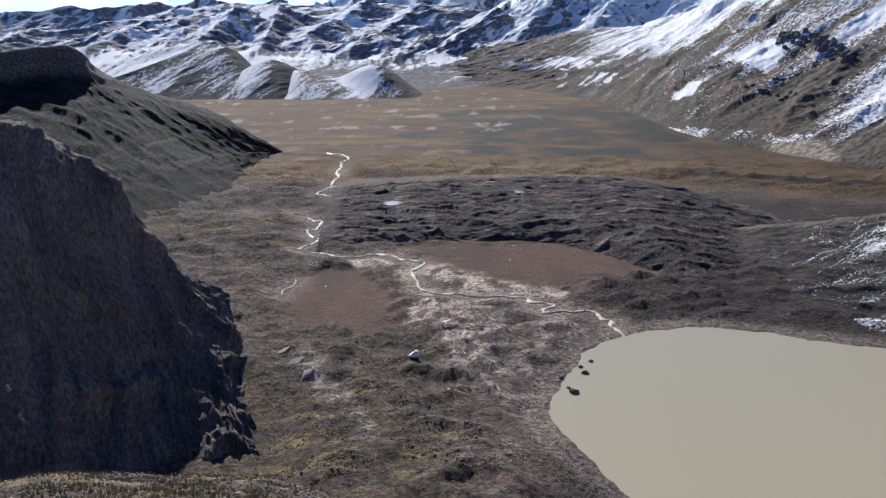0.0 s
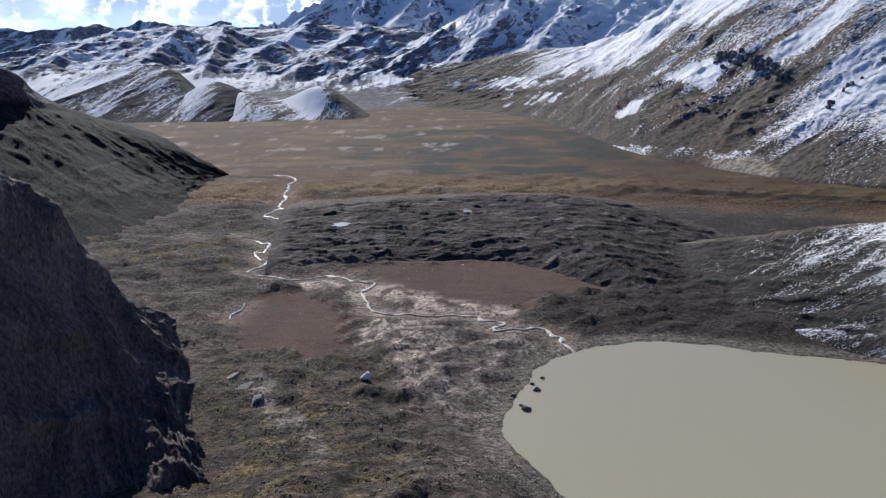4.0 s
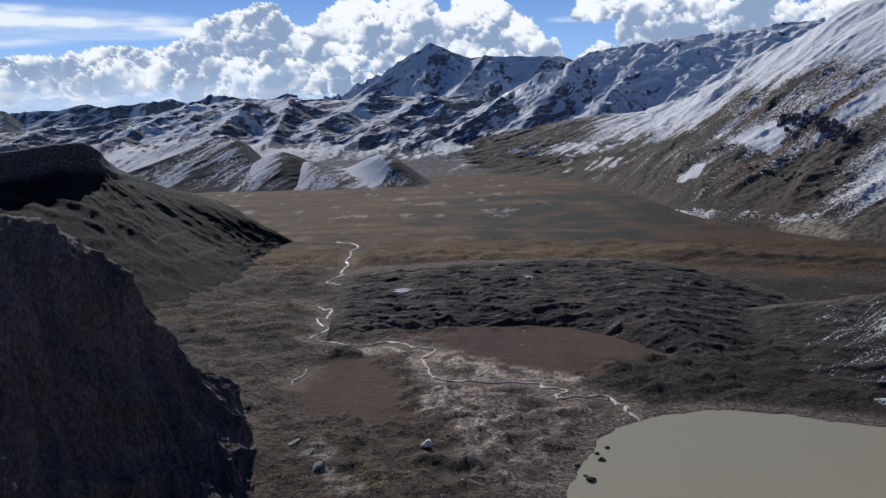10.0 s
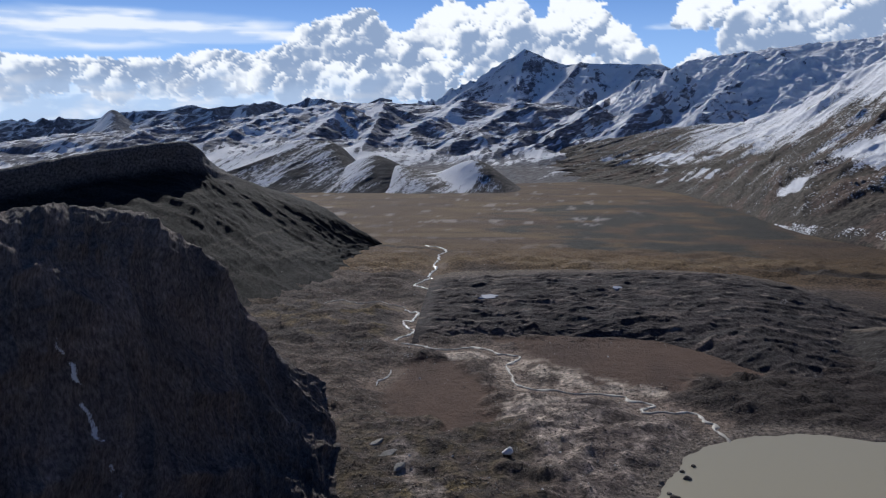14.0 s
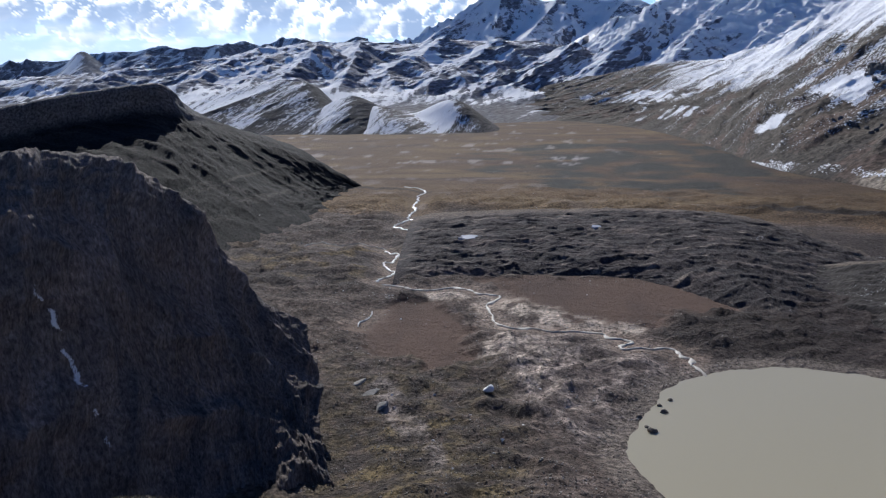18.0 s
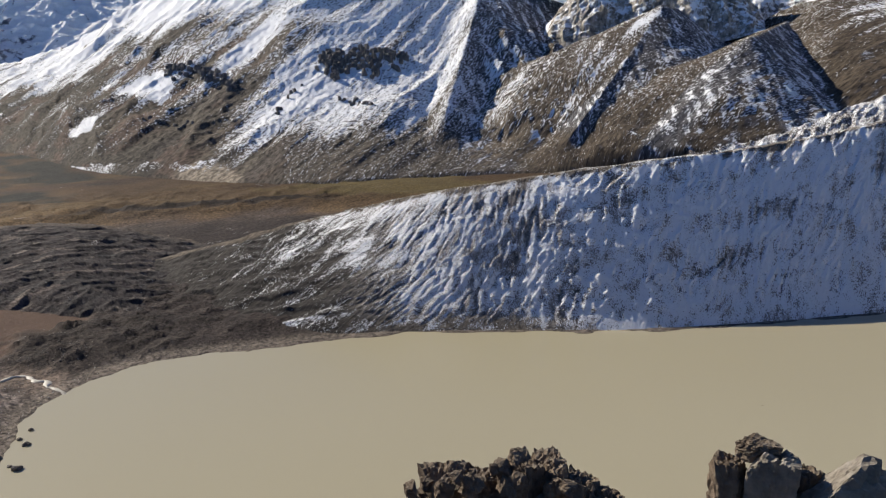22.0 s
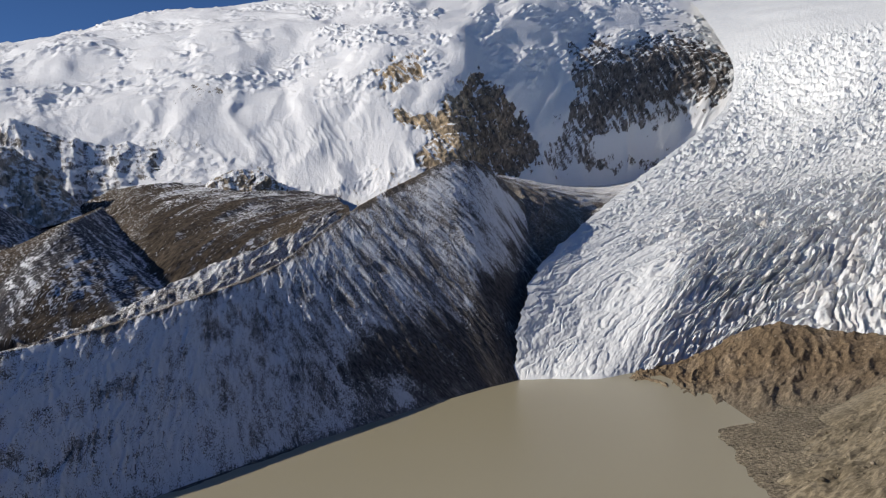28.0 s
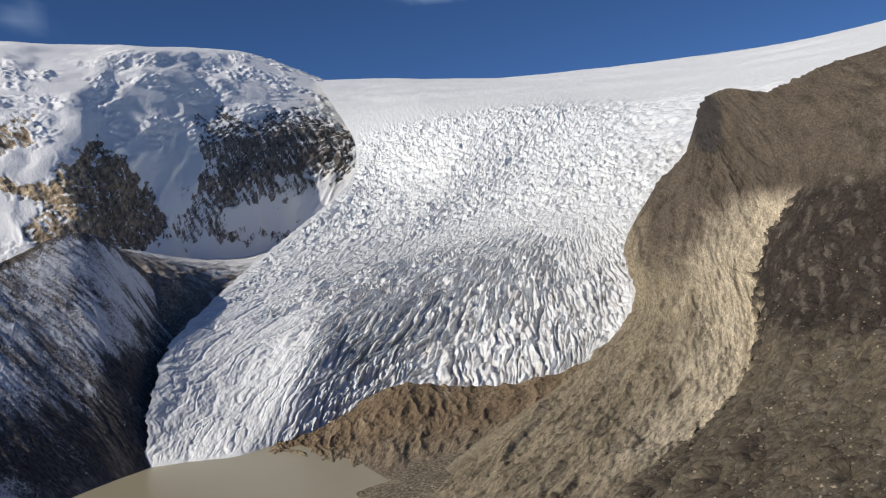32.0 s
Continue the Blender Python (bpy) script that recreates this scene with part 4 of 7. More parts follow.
mat_far = terrain_material("snowy_far_rock", grain=0.10, patch=0.006, contrast=0.9, snow_grain=0.04, snow_soft=0.10, bump=3.0, spread=1.2, along=(1, 0.6, 1), snow_along=(1, 0.45, 1), speckle=0.6)
mat_hill = terrain_material("streaked_hill_rock", grain=0.16, patch=0.012, contrast=1.0, snow_grain=0.07, snow_soft=0.10, bump=2.0, spread=1.2, along=(1, 0.5, 1), snow_along=(1, 0.32, 1), speckle=1.2)
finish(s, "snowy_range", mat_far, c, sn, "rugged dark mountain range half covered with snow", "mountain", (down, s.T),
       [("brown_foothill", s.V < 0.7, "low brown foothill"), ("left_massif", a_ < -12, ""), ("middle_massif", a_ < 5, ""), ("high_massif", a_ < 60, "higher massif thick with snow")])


def hill(name, foot, crest, back, rough, albedo, snow, label, nu=260, ridges=()):
    s = Sheet([foot, crest, back], int(nu * 0.8), (64, 8))
    env = step(0, 0.4, s.V) * step(2, 1.1, s.V) * step(0, 0.08, s.U) * step(1, 0.92, s.U)
    down = s.S - 0.9 * s.T
    s.lift(env * rough * (1.1 * (ridged(down / 150, s.T / 260, 3, 0.35) - 0.42) + 0.3 * (ridged(down / 36, s.T / 90, 3) - 0.4)))
    for top, end, slope in ridges:
        spur(s, place(*top), place(*end), slope, 0.8, slope * 1.6)
    n = s.normals()
    # less snow on right-turned flanks imitates their shade
    sn = snow - 0.05 - 1.0 * turned(n, s.polar()[0]) + 0.34 * fbm(down / 34, s.T / 130, 6, 0.6) - 0.35 * step(0.25, 0.0, s.V) - 0.2 * step(0.8, 0.5, n[..., 2])
    c = mix3(col(albedo, s.U.shape), (0.05, 0.046, 0.046), step(0, 0.5, fbm(s.S / 60, s.T / 60, 4)) * 0.6)
    return finish(s, name, mat_hill, c, sn, label, "hill", (down, s.T), [("snowy_shoulder", s.V > 0.8, "snow-covered upper slope"), ("rocky_flank", s.V < 9, "")])


hill("dark_hill", [at_z(-24, 1780, -5), at_z(-20, 1760, -5), at_z(-16, 1750, -5), at_z(-12.5, 1760, -5), at_z(-10.2, 1780, -5)],
     [place(-24, 2050, -3.7), place(-19.5, 2050, -2.0), place(-16.0, 2030, -1.45), place(-13.6, 2000, -1.7), place(-11, 1960, -4.6)],
     [place(-24, 2200, -4.5), place(-19, 2250, -3.4), place(-15.5, 2250, -3.2), place(-12.5, 2150, -4), place(-10, 2100, -5)],
     7, (0.062, 0.06, 0.062), 0.47, "dark rounded rock hill streaked with snow at the valley's end", 260, (((-15.5, 2020, -1.45), (-22, 1850, -3.6), 0.42),))
hill("dark_crag_hill", [at_z(-15.4, 1730, -4), at_z(-13.4, 1720, -4), at_z(-11.5, 1720, -4), at_z(-10.0, 1740, -4)],
     [place(-16.2, 1850, -4.8), place(-13.6, 1890, -3.2), place(-10.9, 1900, -2.35), place(-7.6, 1900, -4.2)],
     [place(-14.2, 1900, -5), place(-12.5, 1930, -4.6), place(-11, 1930, -4.4), place(-10, 1900, -5)],
     5, (0.06, 0.057, 0.058), 0.42, "small dark crag with a snow-filled gully", 140)
hill("speckled_dome", [at_z(-11.4, 1720, -4), at_z(-8.5, 1700, -4), at_z(-5, 1700, -4), at_z(-2.2, 1720, -4), at_z(-1.2, 1760, -4)],
     [place(-11.3, 1850, -4.7), place(-9.8, 1880, -3.0), place(-7.2, 1880, -3.5), place(-4.4, 1860, -2.7), place(-1.4, 1850, -4.5)],
     [place(-11, 2000, -5), place(-9, 2020, -4.5), place(-6.5, 2020, -4.5), place(-4, 2000, -4.5), place(-1, 1950, -5)],
     4, (0.10, 0.088, 0.08), 0.62, "low rounded hill speckled with snow beside the plain")


# the default rock colour is bluish to imitate distance haze
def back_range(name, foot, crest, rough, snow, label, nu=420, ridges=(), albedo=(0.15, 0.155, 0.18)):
    back = [(p[0] * 1.06, p[1] * 1.06, p[2] - 90) for p in crest]
    s = Sheet([foot, crest, back], int(nu * 0.75), (90, 4), soft=False)
    env = step(0, 0.3, s.V) * (1 - 0.6 * step(0.75, 1, s.V)) * step(2, 1.2, s.V)
    s.lift(env * rough * (ridged((s.S - 0.8 * s.T) / 300, s.T / 500, 4, 0.4) - 0.45))
    for top, end, slope in ridges:
        spur(s, place(*top), place(*end), slope, 1.0)
    s.lift(env * rough * 0.12 * (ridged((s.S - 0.8 * s.T) / 60, s.T / 200, 3) - 0.4))
    n = s.normals()
    # snow thins to the right, imitating the shaded sides
    sn = snow - 0.7 * turned(n, s.polar()[0]) + 0.24 * fbm((s.S - 0.8 * s.T) / 90, s.T / 260, 5) - 0.2 * step(0.7, 0.45, n[..., 2])
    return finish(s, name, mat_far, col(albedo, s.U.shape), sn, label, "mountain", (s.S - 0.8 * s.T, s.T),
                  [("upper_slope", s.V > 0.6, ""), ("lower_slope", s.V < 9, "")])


back_range("snow_peak", [place(-12, 3600, -1.5), place(-8, 3600, -1.5), place(-4, 3600, -1.5), place(0, 3600, -1), place(4, 3600, -1), place(8, 3600, -1), place(10, 3600, 0), place(12, 3600, 0)],
           [place(-11.5, 4400, 1.0), place(-7, 4400, 1.2), place(-4.4, 4400, 1.9), place(-1.2, 4450, 3.3), place(1.4, 4450, 3.5), place(4.0, 4450, 3.5), place(7.5, 4500, 3.3), place(12, 4500, 3.0)],
           46, 0.74, "pyramid-shaped snowy peak behind the ranges", 460,
           (((-1.2, 4400, 4.5), (-5.9, 3900, 1.4), 0.52), ((-1.2, 4400, 4.5), (-1.9, 3750, 0.4), 0.62), ((-1.2, 4400, 4.5), (1.3, 4420, 3.6), 0.6),
            ((2.4, 4250, 3.65), (0.4, 3800, 1.4), 0.5), ((2.4, 4250, 3.65), (7.6, 4300, 3.5), 0.55), ((6.5, 4200, 3.4), (4.6, 3750, 1.2), 0.5)))
back_range("distant_range", [place(-52, 4000, -1.8), place(-44, 4000, -1.8), place(-36, 4000, -1.8), place(-30, 4000, -1.8), place(-24, 4000, -1.5), place(-16, 4000, -1.5), place(-10, 4000, -1)],
           [place(-52, 4600, -1.0), place(-44, 4600, -0.9), place(-36, 4600, -0.8), place(-31, 4600, -0.2), place(-24, 4600, 0.5), place(-17, 4600, 1.1), place(-10, 4600, 1.3)],
           130, 0.56, "distant blue snow-flecked mountains on the horizon", 420, (((-33.4, 4500, 0.15), (-35.5, 4200, -1.0), 0.3), ((-23.2, 4450, 1.0), (-26, 4150, -0.2), 0.3)))
# haze over the cone is put into its bluish rock colour
back_range("cone_peak", [place(-30.5, 3900, -1.2), place(-29, 3880, -1.2), place(-27.6, 3880, -1.2), place(-26.4, 3880, -1.2), place(-25, 3900, -1.2)],
           [place(-30.3, 4300, -0.9), place(-28.9, 4300, -0.2), place(-27.75, 4300, 0.7), place(-26.6, 4300, 0.0), place(-25, 4300, -0.8)],
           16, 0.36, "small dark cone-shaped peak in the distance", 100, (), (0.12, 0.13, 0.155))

# the far spur on the left: a flat-topped hill that runs out into the valley
s = Sheet([[at_z(-60, 330, -4), at_z(-46, 400, -4), at_z(-36, 470, -4), at_z(-28, 560, -4), at_z(-22, 630, -4), at_z(-20.3, 649, -4), at_z(-18.3, 668, -4), at_z(-15.4, 684, -4), at_z(-13.4, 765, -4), at_z(-11.5, 880, -4), at_z(-10.2, 1000, -4)],
           [place(-60, 462, -9), place(-46, 552, -9), place(-36, 644, -8), place(-29, 736, -6.8), place(-23.5, 816, -5.6), place(-22.2, 837, -5.9), place(-20.5, 862, -6.3), place(-17.6, 887, -7.4), place(-14.6, 906, -8.2), place(-12.2, 958, -8.6), place(-10.1, 1011, -8.7)],
           [place(-60, 578, -6.2), place(-46, 688, -5.8), place(-38, 746, -5.2), place(-30, 831, -3.9), place(-24.8, 893, -3.2), place(-22.9, 917, -3.3), place(-21.5, 937, -3.9), place(-19.0, 970, -4.85), place(-15.5, 969, -5.85), place(-12.7, 989, -7.3), place(-10.0, 1013, -8.74)],
           [place(-60, 594, -4.6), place(-46, 708, -4.1), place(-38, 767, -3.5), place(-30, 850, -2.1), place(-25, 909, -1.4), place(-23.0, 932, -1.5), place(-21.6, 1000, -3.0), place(-19.2, 1050, -4.2), place(-15.6, 1050, -5.4), place(-12.8, 1030, -7.1), place(-10.0, 1015, -8.75)],
           [place(-60, 880, -8), place(-46, 1003, -8), place(-38, 1062, -8), place(-31, 1121, -7.5), place(-26, 1156, -7), place(-23, 1168, -7), place(-21.4, 1180, -7.2), place(-19.4, 1192, -7.4), place(-16, 1144, -7.8), place(-13, 1084, -8.2), place(-10, 1040, -8.7)]],
          400, (60, 40, 30, 4))
a_, r_, e_ = s.polar()
env = step(0.02, 0.4, s.V) * step(4.0, 3.1, s.V) * step(1, 0.94, s.U)
s.push(env * ((4.5 * (ridged((s.S + 0.9 * s.T) / 120, s.T / 170, 3, 0.35) - 0.42) + 2.6 * (ridged((s.S + 0.9 * s.T) / 32, s.T / 60, 4) - 0.4)) * (1 - 0.9 * step(2.2, 2.9, s.V)) + 1.6 * fbm(s.S / 18, s.T / 18, 5)))
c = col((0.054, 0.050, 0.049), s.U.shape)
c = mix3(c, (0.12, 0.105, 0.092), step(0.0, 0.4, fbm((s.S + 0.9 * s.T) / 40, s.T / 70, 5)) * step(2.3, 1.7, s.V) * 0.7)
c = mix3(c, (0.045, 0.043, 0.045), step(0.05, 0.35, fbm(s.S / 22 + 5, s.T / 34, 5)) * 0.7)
c = mix3(c, (0.027, 0.026, 0.028), step(-0.05, 0.25, fbm((s.S - 0.5 * s.T) / 80, (s.T + 0.25 * s.S) / 22, 5)) * step(2.3, 1.9, s.V) * 0.75)     # dark bands across the scree
for u0, e0, k in ((-23.5, -8.6, 0.55), (-19.5, -7.7, 0.5), (-15.8, -8.6, 0.25)):       # pale benches that slant down the scree
    c = mix3(c, (0.17, 0.15, 0.125), step(0.22, 0.06, np.abs(e_ - e0 - k * (a_ - u0) * 0.6 + 0.3 * fbm(a_ / 2, e_ * 2, 3))) * step(3.2, 2.2, np.abs(a_ - u0)) * 0.8)
mat_cliff = terrain_material("dark_volcanic_rock", grain=0.5, patch=0.03, contrast=0.9, snow_grain=0.1, bump=1.2, along=(1, 0.9, 1), speck=1.0, mottle=1.0)
# scree colour cut to imitate cloud shade, cap colour raised against its own shade
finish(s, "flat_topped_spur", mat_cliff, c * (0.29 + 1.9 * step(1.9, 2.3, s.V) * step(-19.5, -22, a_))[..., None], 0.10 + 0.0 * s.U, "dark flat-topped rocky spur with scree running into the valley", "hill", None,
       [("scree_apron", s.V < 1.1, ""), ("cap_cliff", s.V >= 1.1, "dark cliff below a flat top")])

# the near cliff
s = Sheet([[at_z(-75, 180, 6), at_z(-58, 210, 0), at_z(-44, 240, -2), at_z(-33, 255, -3), at_z(-26, 268, -4), at_z(-20, 272, -4), at_z(-16, 272, -4), at_z(-13.2, 271, -5)],
           [place(-75, 215, -16), place(-58, 240, -17), place(-44, 265, -18), place(-33, 285, -18.5), place(-26, 303, -19.5), place(-21, 314, -21.5), place(-17, 316, -23.0), place(-14.4, 306, -24.6)],
           [place(-75, 240, -8), place(-58, 260, -8.5), place(-44, 285, -9.5), place(-33, 300, -10), place(-27.5, 318, -11.2), place(-22.6, 335, -15), place(-18.2, 345, -18.4), place(-14.4, 340, -21.2)],
           [place(-75, 300, -5), place(-58, 310, -5.5), place(-44, 325, -5.9), place(-33, 338, -5.5), place(-27.5, 350, -5.8), place(-22.8, 365, -8.4), place(-19.0, 372, -14.4), place(-14.9, 366, -17.4)],
           [at_z(-75, 380, 60), at_z(-58, 400, 60), at_z(-44, 420, 55), at_z(-33, 440, 45), at_z(-27, 450, 35), at_z(-22, 450, 15), at_z(-18.5, 440, 2), at_z(-15.0, 420, -4)]],
          480, (50, 70, 70, 10))
env = step(0.0, 0.3, s.V) * step(4, 3.2, s.V)
pil = ridged(s.S / 9 + 0.3 * fbm(s.S / 30, s.T / 30, 2), s.T / 70, 4)
ledge = ridged(s.S / 70, s.T / 12 + 0.5 * fbm(s.S / 40, s.T / 40, 2), 3)
s.push(env * (7 * (ridged(s.S / 52, s.T / 45, 5) - 0.42) + 2.8 * (pil - 0.4) + 1.6 * (ledge - 0.4) + 1.0 * fbm(s.S / 6, s.T / 6, 3)) * (1 - 0.5 * step(2.8, 3.0, s.V)))
a_, r_, e_ = s.polar()
c = col((0.135, 0.112, 0.10), s.U.shape)
c = mix3(c, (0.18, 0.14, 0.118), step(0.0, 0.5, fbm(s.S / 35, s.T / 30, 4)) * 0.8)
c = mix3(c, (0.21, 0.175, 0.15), step(0.2, 0.5, fbm(s.S / 14, s.T / 7, 5)) * 0.5)
c = mix3(c, (0.08, 0.075, 0.075), step(0.0, 0.3, fbm(s.S / 9, s.T / 40, 5)) * 0.7)
streak = step(1.2, 0.3, np.abs(a_ + 30.2 + 0.3 * (e_ + 18) + 1.2 * fbm(s.T / 14, s.S / 200, 3)) / 0.26) * step(-0.25, 0.1, fbm(s.T / 6, s.S / 30, 4)) * step(-12.5, -14, e_) * step(-25, -23, e_)
mat_near = terrain_material("near_cliff_rock", grain=1.3, patch=0.06, contrast=1.4, along=(1, 0.45, 1), snow_grain=0.5, bump=0.7, speck=1.0, mottle=0.7)
finish(s, "near_cliff", mat_near, c * 1.12, 0.06 + 0.55 * streak, "dark broken volcanic cliff in shade with a thin snow gully", "cliff", None,
       [("talus_foot", s.V < 0.8, ""), ("cliff_face", s.V < 2.2, ""), ("upper_tier", s.V < 9, "upper tier of broken columns")])

# ---- the ice ----
m = Nodes("glacier_ice")
flow = m.attr("flow", "Vector")
pos = m.add("ShaderNodeNewGeometry").outputs["Position"]
dirt = m.noise(m.stretch(flow, (1, 0.45, 1)), 0.06, 8, 0.7, 0.5)
cr = m.noise(m.stretch(flow, (1, 0.45, 1)), 0.16, 7, 0.65, 0.5)
base = m.mix(m.math("MULTIPLY_ADD", cr, 3.0, -1.2, clamp=True), (0.80, 0.825, 0.84), (0.90, 0.90, 0.895))
alb = m.attr("albedo", "Color")
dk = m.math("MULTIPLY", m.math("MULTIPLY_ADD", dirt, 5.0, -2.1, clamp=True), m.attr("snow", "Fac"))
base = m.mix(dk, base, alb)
m.put(m.bsdf.inputs["Base Color"], base)
m.bsdf.inputs["Roughness"].default_value = 0.6
m.bump(m.math("ADD", cr, m.math("MULTIPLY", m.noise(flow, 0.5, 6, 0.7), 0.5)), m.math("MULTIPLY_ADD", m.add("ShaderNodeSeparateXYZ", Vector=m.attr("flow", "Vector")).outputs[2], -0.7, 0.8), 2.0)
mat_ice = m.mat

s = Sheet([[at_z(86.3, 716, -3), at_z(89, 712, -3), at_z(92.2, 706, -3), place(95.5, 740, -12.2), place(99, 790, -10.9), place(103, 850, -9.2), place(108.6, 860, -9.8), place(113, 865, -9.6), place(116, 880, -8.8)],
           [place(87.0, 760, -8.2), place(90, 772, -8.9), place(93.2, 785, -8.9), place(96.5, 800, -8.2), place(100, 850, -7.5), place(104, 900, -6.8), place(109, 920, -6.6), place(113.8, 920, -6.7), place(118.8, 930, -6.0)],
           [place(88.6, 862, -4.2), place(91.5, 885, -4.6), place(95, 905, -4.5), place(98.5, 910, -4.2), place(102, 950, -3.7), place(106, 990, -3.4), place(110, 1010, -3.3), place(114.5, 1010, -3.2), place(119.6, 1000, -3.0)],
           [place(94.0, 1120, 0.3), place(97, 1130, 0.3), place(100, 1150, 0.4), place(103, 1180, 0.6), place(106, 1210, 0.9), place(109.5, 1230, 1.2), place(112.8, 1230, 1.3), place(116.5, 1220, 1.2), place(121.5, 1180, 1.0)],
           [place(100.8, 1620, 5.2), place(103, 1600, 4.9), place(105.5, 1560, 4.9), place(108, 1520, 5.1), place(110.5, 1530, 5.3), place(113, 1540, 5.5), place(116, 1540, 5.8), place(119.5, 1530, 5.9), place(126, 1500, 5.6)],
           [place(101.5, 1850, 8.2), place(104, 1850, 8.7), place(106.5, 1850, 9.1), place(109, 1850, 9.3), place(112, 1850, 9.4), place(115, 1850, 9.3), place(118, 1850, 9.1), place(124, 1850, 9.0), place(142, 1850, 8.8)],
           [place(99, 2500, 12.2), place(102, 2600, 12.15), place(105, 2650, 12.0), place(108, 2700, 11.75), place(112, 2700, 11.45), place(117, 2700, 11.35), place(123, 2650, 11.35), place(131, 2600, 11.4), place(148, 2600, 12.2)],
           [place(98, 2900, 9), place(102, 2950, 9), place(105, 2950, 9), place(108, 3000, 9), place(112, 3000, 9), place(118, 3000, 9), place(124, 2900, 9), place(131, 2900, 9), place(140, 2900, 9)]],
          720, (34, 64, 90, 80, 56, 30, 4))
a_, r_, e_ = s.polar()
v = s.V
warp = fbm(s.S / 60, s.T / 60, 3)
apex_s, apex_t = 0.70 * s.S.max(), np.interp(3.3, v[:, 0], s.T[:, 0])           # the flow lines spread from here
theta = np.arctan2(s.S - apex_s, np.maximum(apex_t + 40 - s.T, 12.0))
swirl, reach = theta * 400, np.hypot(s.S - apex_s, apex_t + 40 - s.T)
blade = ridged(swirl / 16 + 1.3 * warp, reach / 60 + 0.7 * warp, 4, 0.6) * (0.6 + 0.8 * step(-0.3, 0.4, fbm(s.S / 110 + 7, s.T / 110, 3)))
finger = ridged(swirl / 6 + 0.9 * warp, reach / 17 + 0.9 * warp, 3)
cross = ridged(swirl / 40 + warp, (s.T + 0.4 * s.S) / 15 + 0.8 * warp, 3)
smooth_left = blob(s.U, v, 0.02, 1.0, 0.4, 1.6, 0.3 * fbm(s.S / 60, s.T / 60, 3))
lower = step(3.4, 2.2, v)
upper = step(2.6, 3.6, v) * step(5.15, 4.85, v)
env = step(0, 0.25, v) * step(6, 5.4, v) * step(0, 0.03, s.U) * step(1, 0.97, s.U)
p1 = perlin(swirl / 17 + 1.3 * warp, reach / 80 + 0.6 * warp) / (0.05 + 0.05 * step(-0.2, 0.4, fbm(s.S / 90 + 4, s.T / 90, 3)))
p2 = perlin(swirl / 8 + 3 + 1.5 * warp, reach / 34 + 0.9 * warp) / 0.09
rift = 0.25 + 0.75 * blob(s.U, v, 0.66, 1.7, 0.34, 1.5, 0.7 * fbm(s.S / 90, s.T / 90, 4))      # the crevasses open widest in the middle
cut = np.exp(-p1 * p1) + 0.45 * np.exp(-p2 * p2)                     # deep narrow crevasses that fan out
block = ridged(s.S / 24 + 0.6 * warp, s.T / 15 + 0.6 * warp, 5, 0.62)   # broken blocks of the icefall
wall_lines = np.minimum(1, 2.6 * np.abs(perlin(s.S / 70 + warp, (s.T + 0.2 * s.S) / 24 + warp))) ** 0.7
s.push(env * (1 - 0.86 * smooth_left) * (lower * (-8 * cut * rift + (3.2 + 3 * rift) * (blade - 0.42) + 2.6 * (finger - 0.4) + 2.0 * (cross - 0.4)) + upper * (7 * (block - 0.4) + 6 * (wall_lines - 0.6)))
       + step(5.0, 5.6, v) * step(6.4, 5.8, v) * 7.0 * fbm(s.S / 130, s.T / 90, 4) + env * (1 - 0.5 * smooth_left) * step(5.4, 4.8, v) * 1.3 * fbm(s.S / 5, s.T / 5, 2)
       + env * smooth_left * (1.6 * fbm(swirl / 20, reach / 40, 4) - 0.7 * np.exp(-p1 * p1)))
ragged = step(0.16, 0.0, s.U) * step(0, 0.1, v) * step(4.2, 3.2, v) * (5 * fbm(s.T / 26, s.S / 60, 4) + 2 * fbm(s.T / 6, s.S / 20, 3))   # uneven left margin
s.P[..., 0] += ragged * np.cos(np.radians(a_))
s.P[..., 1] -= ragged * np.sin(np.radians(a_))
front = step(0.9, 0.3, v)
# darker debris colour inside the cuts doubles as their painted shade
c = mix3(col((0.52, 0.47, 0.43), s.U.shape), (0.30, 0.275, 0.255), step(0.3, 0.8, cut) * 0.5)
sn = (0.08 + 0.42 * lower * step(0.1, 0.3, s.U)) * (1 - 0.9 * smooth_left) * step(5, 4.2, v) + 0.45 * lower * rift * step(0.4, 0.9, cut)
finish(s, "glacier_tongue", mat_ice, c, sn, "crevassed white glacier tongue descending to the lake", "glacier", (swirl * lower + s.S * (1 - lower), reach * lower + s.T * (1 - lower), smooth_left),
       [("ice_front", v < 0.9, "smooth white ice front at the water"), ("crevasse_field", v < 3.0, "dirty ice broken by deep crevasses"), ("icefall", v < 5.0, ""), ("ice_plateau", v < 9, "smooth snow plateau")])

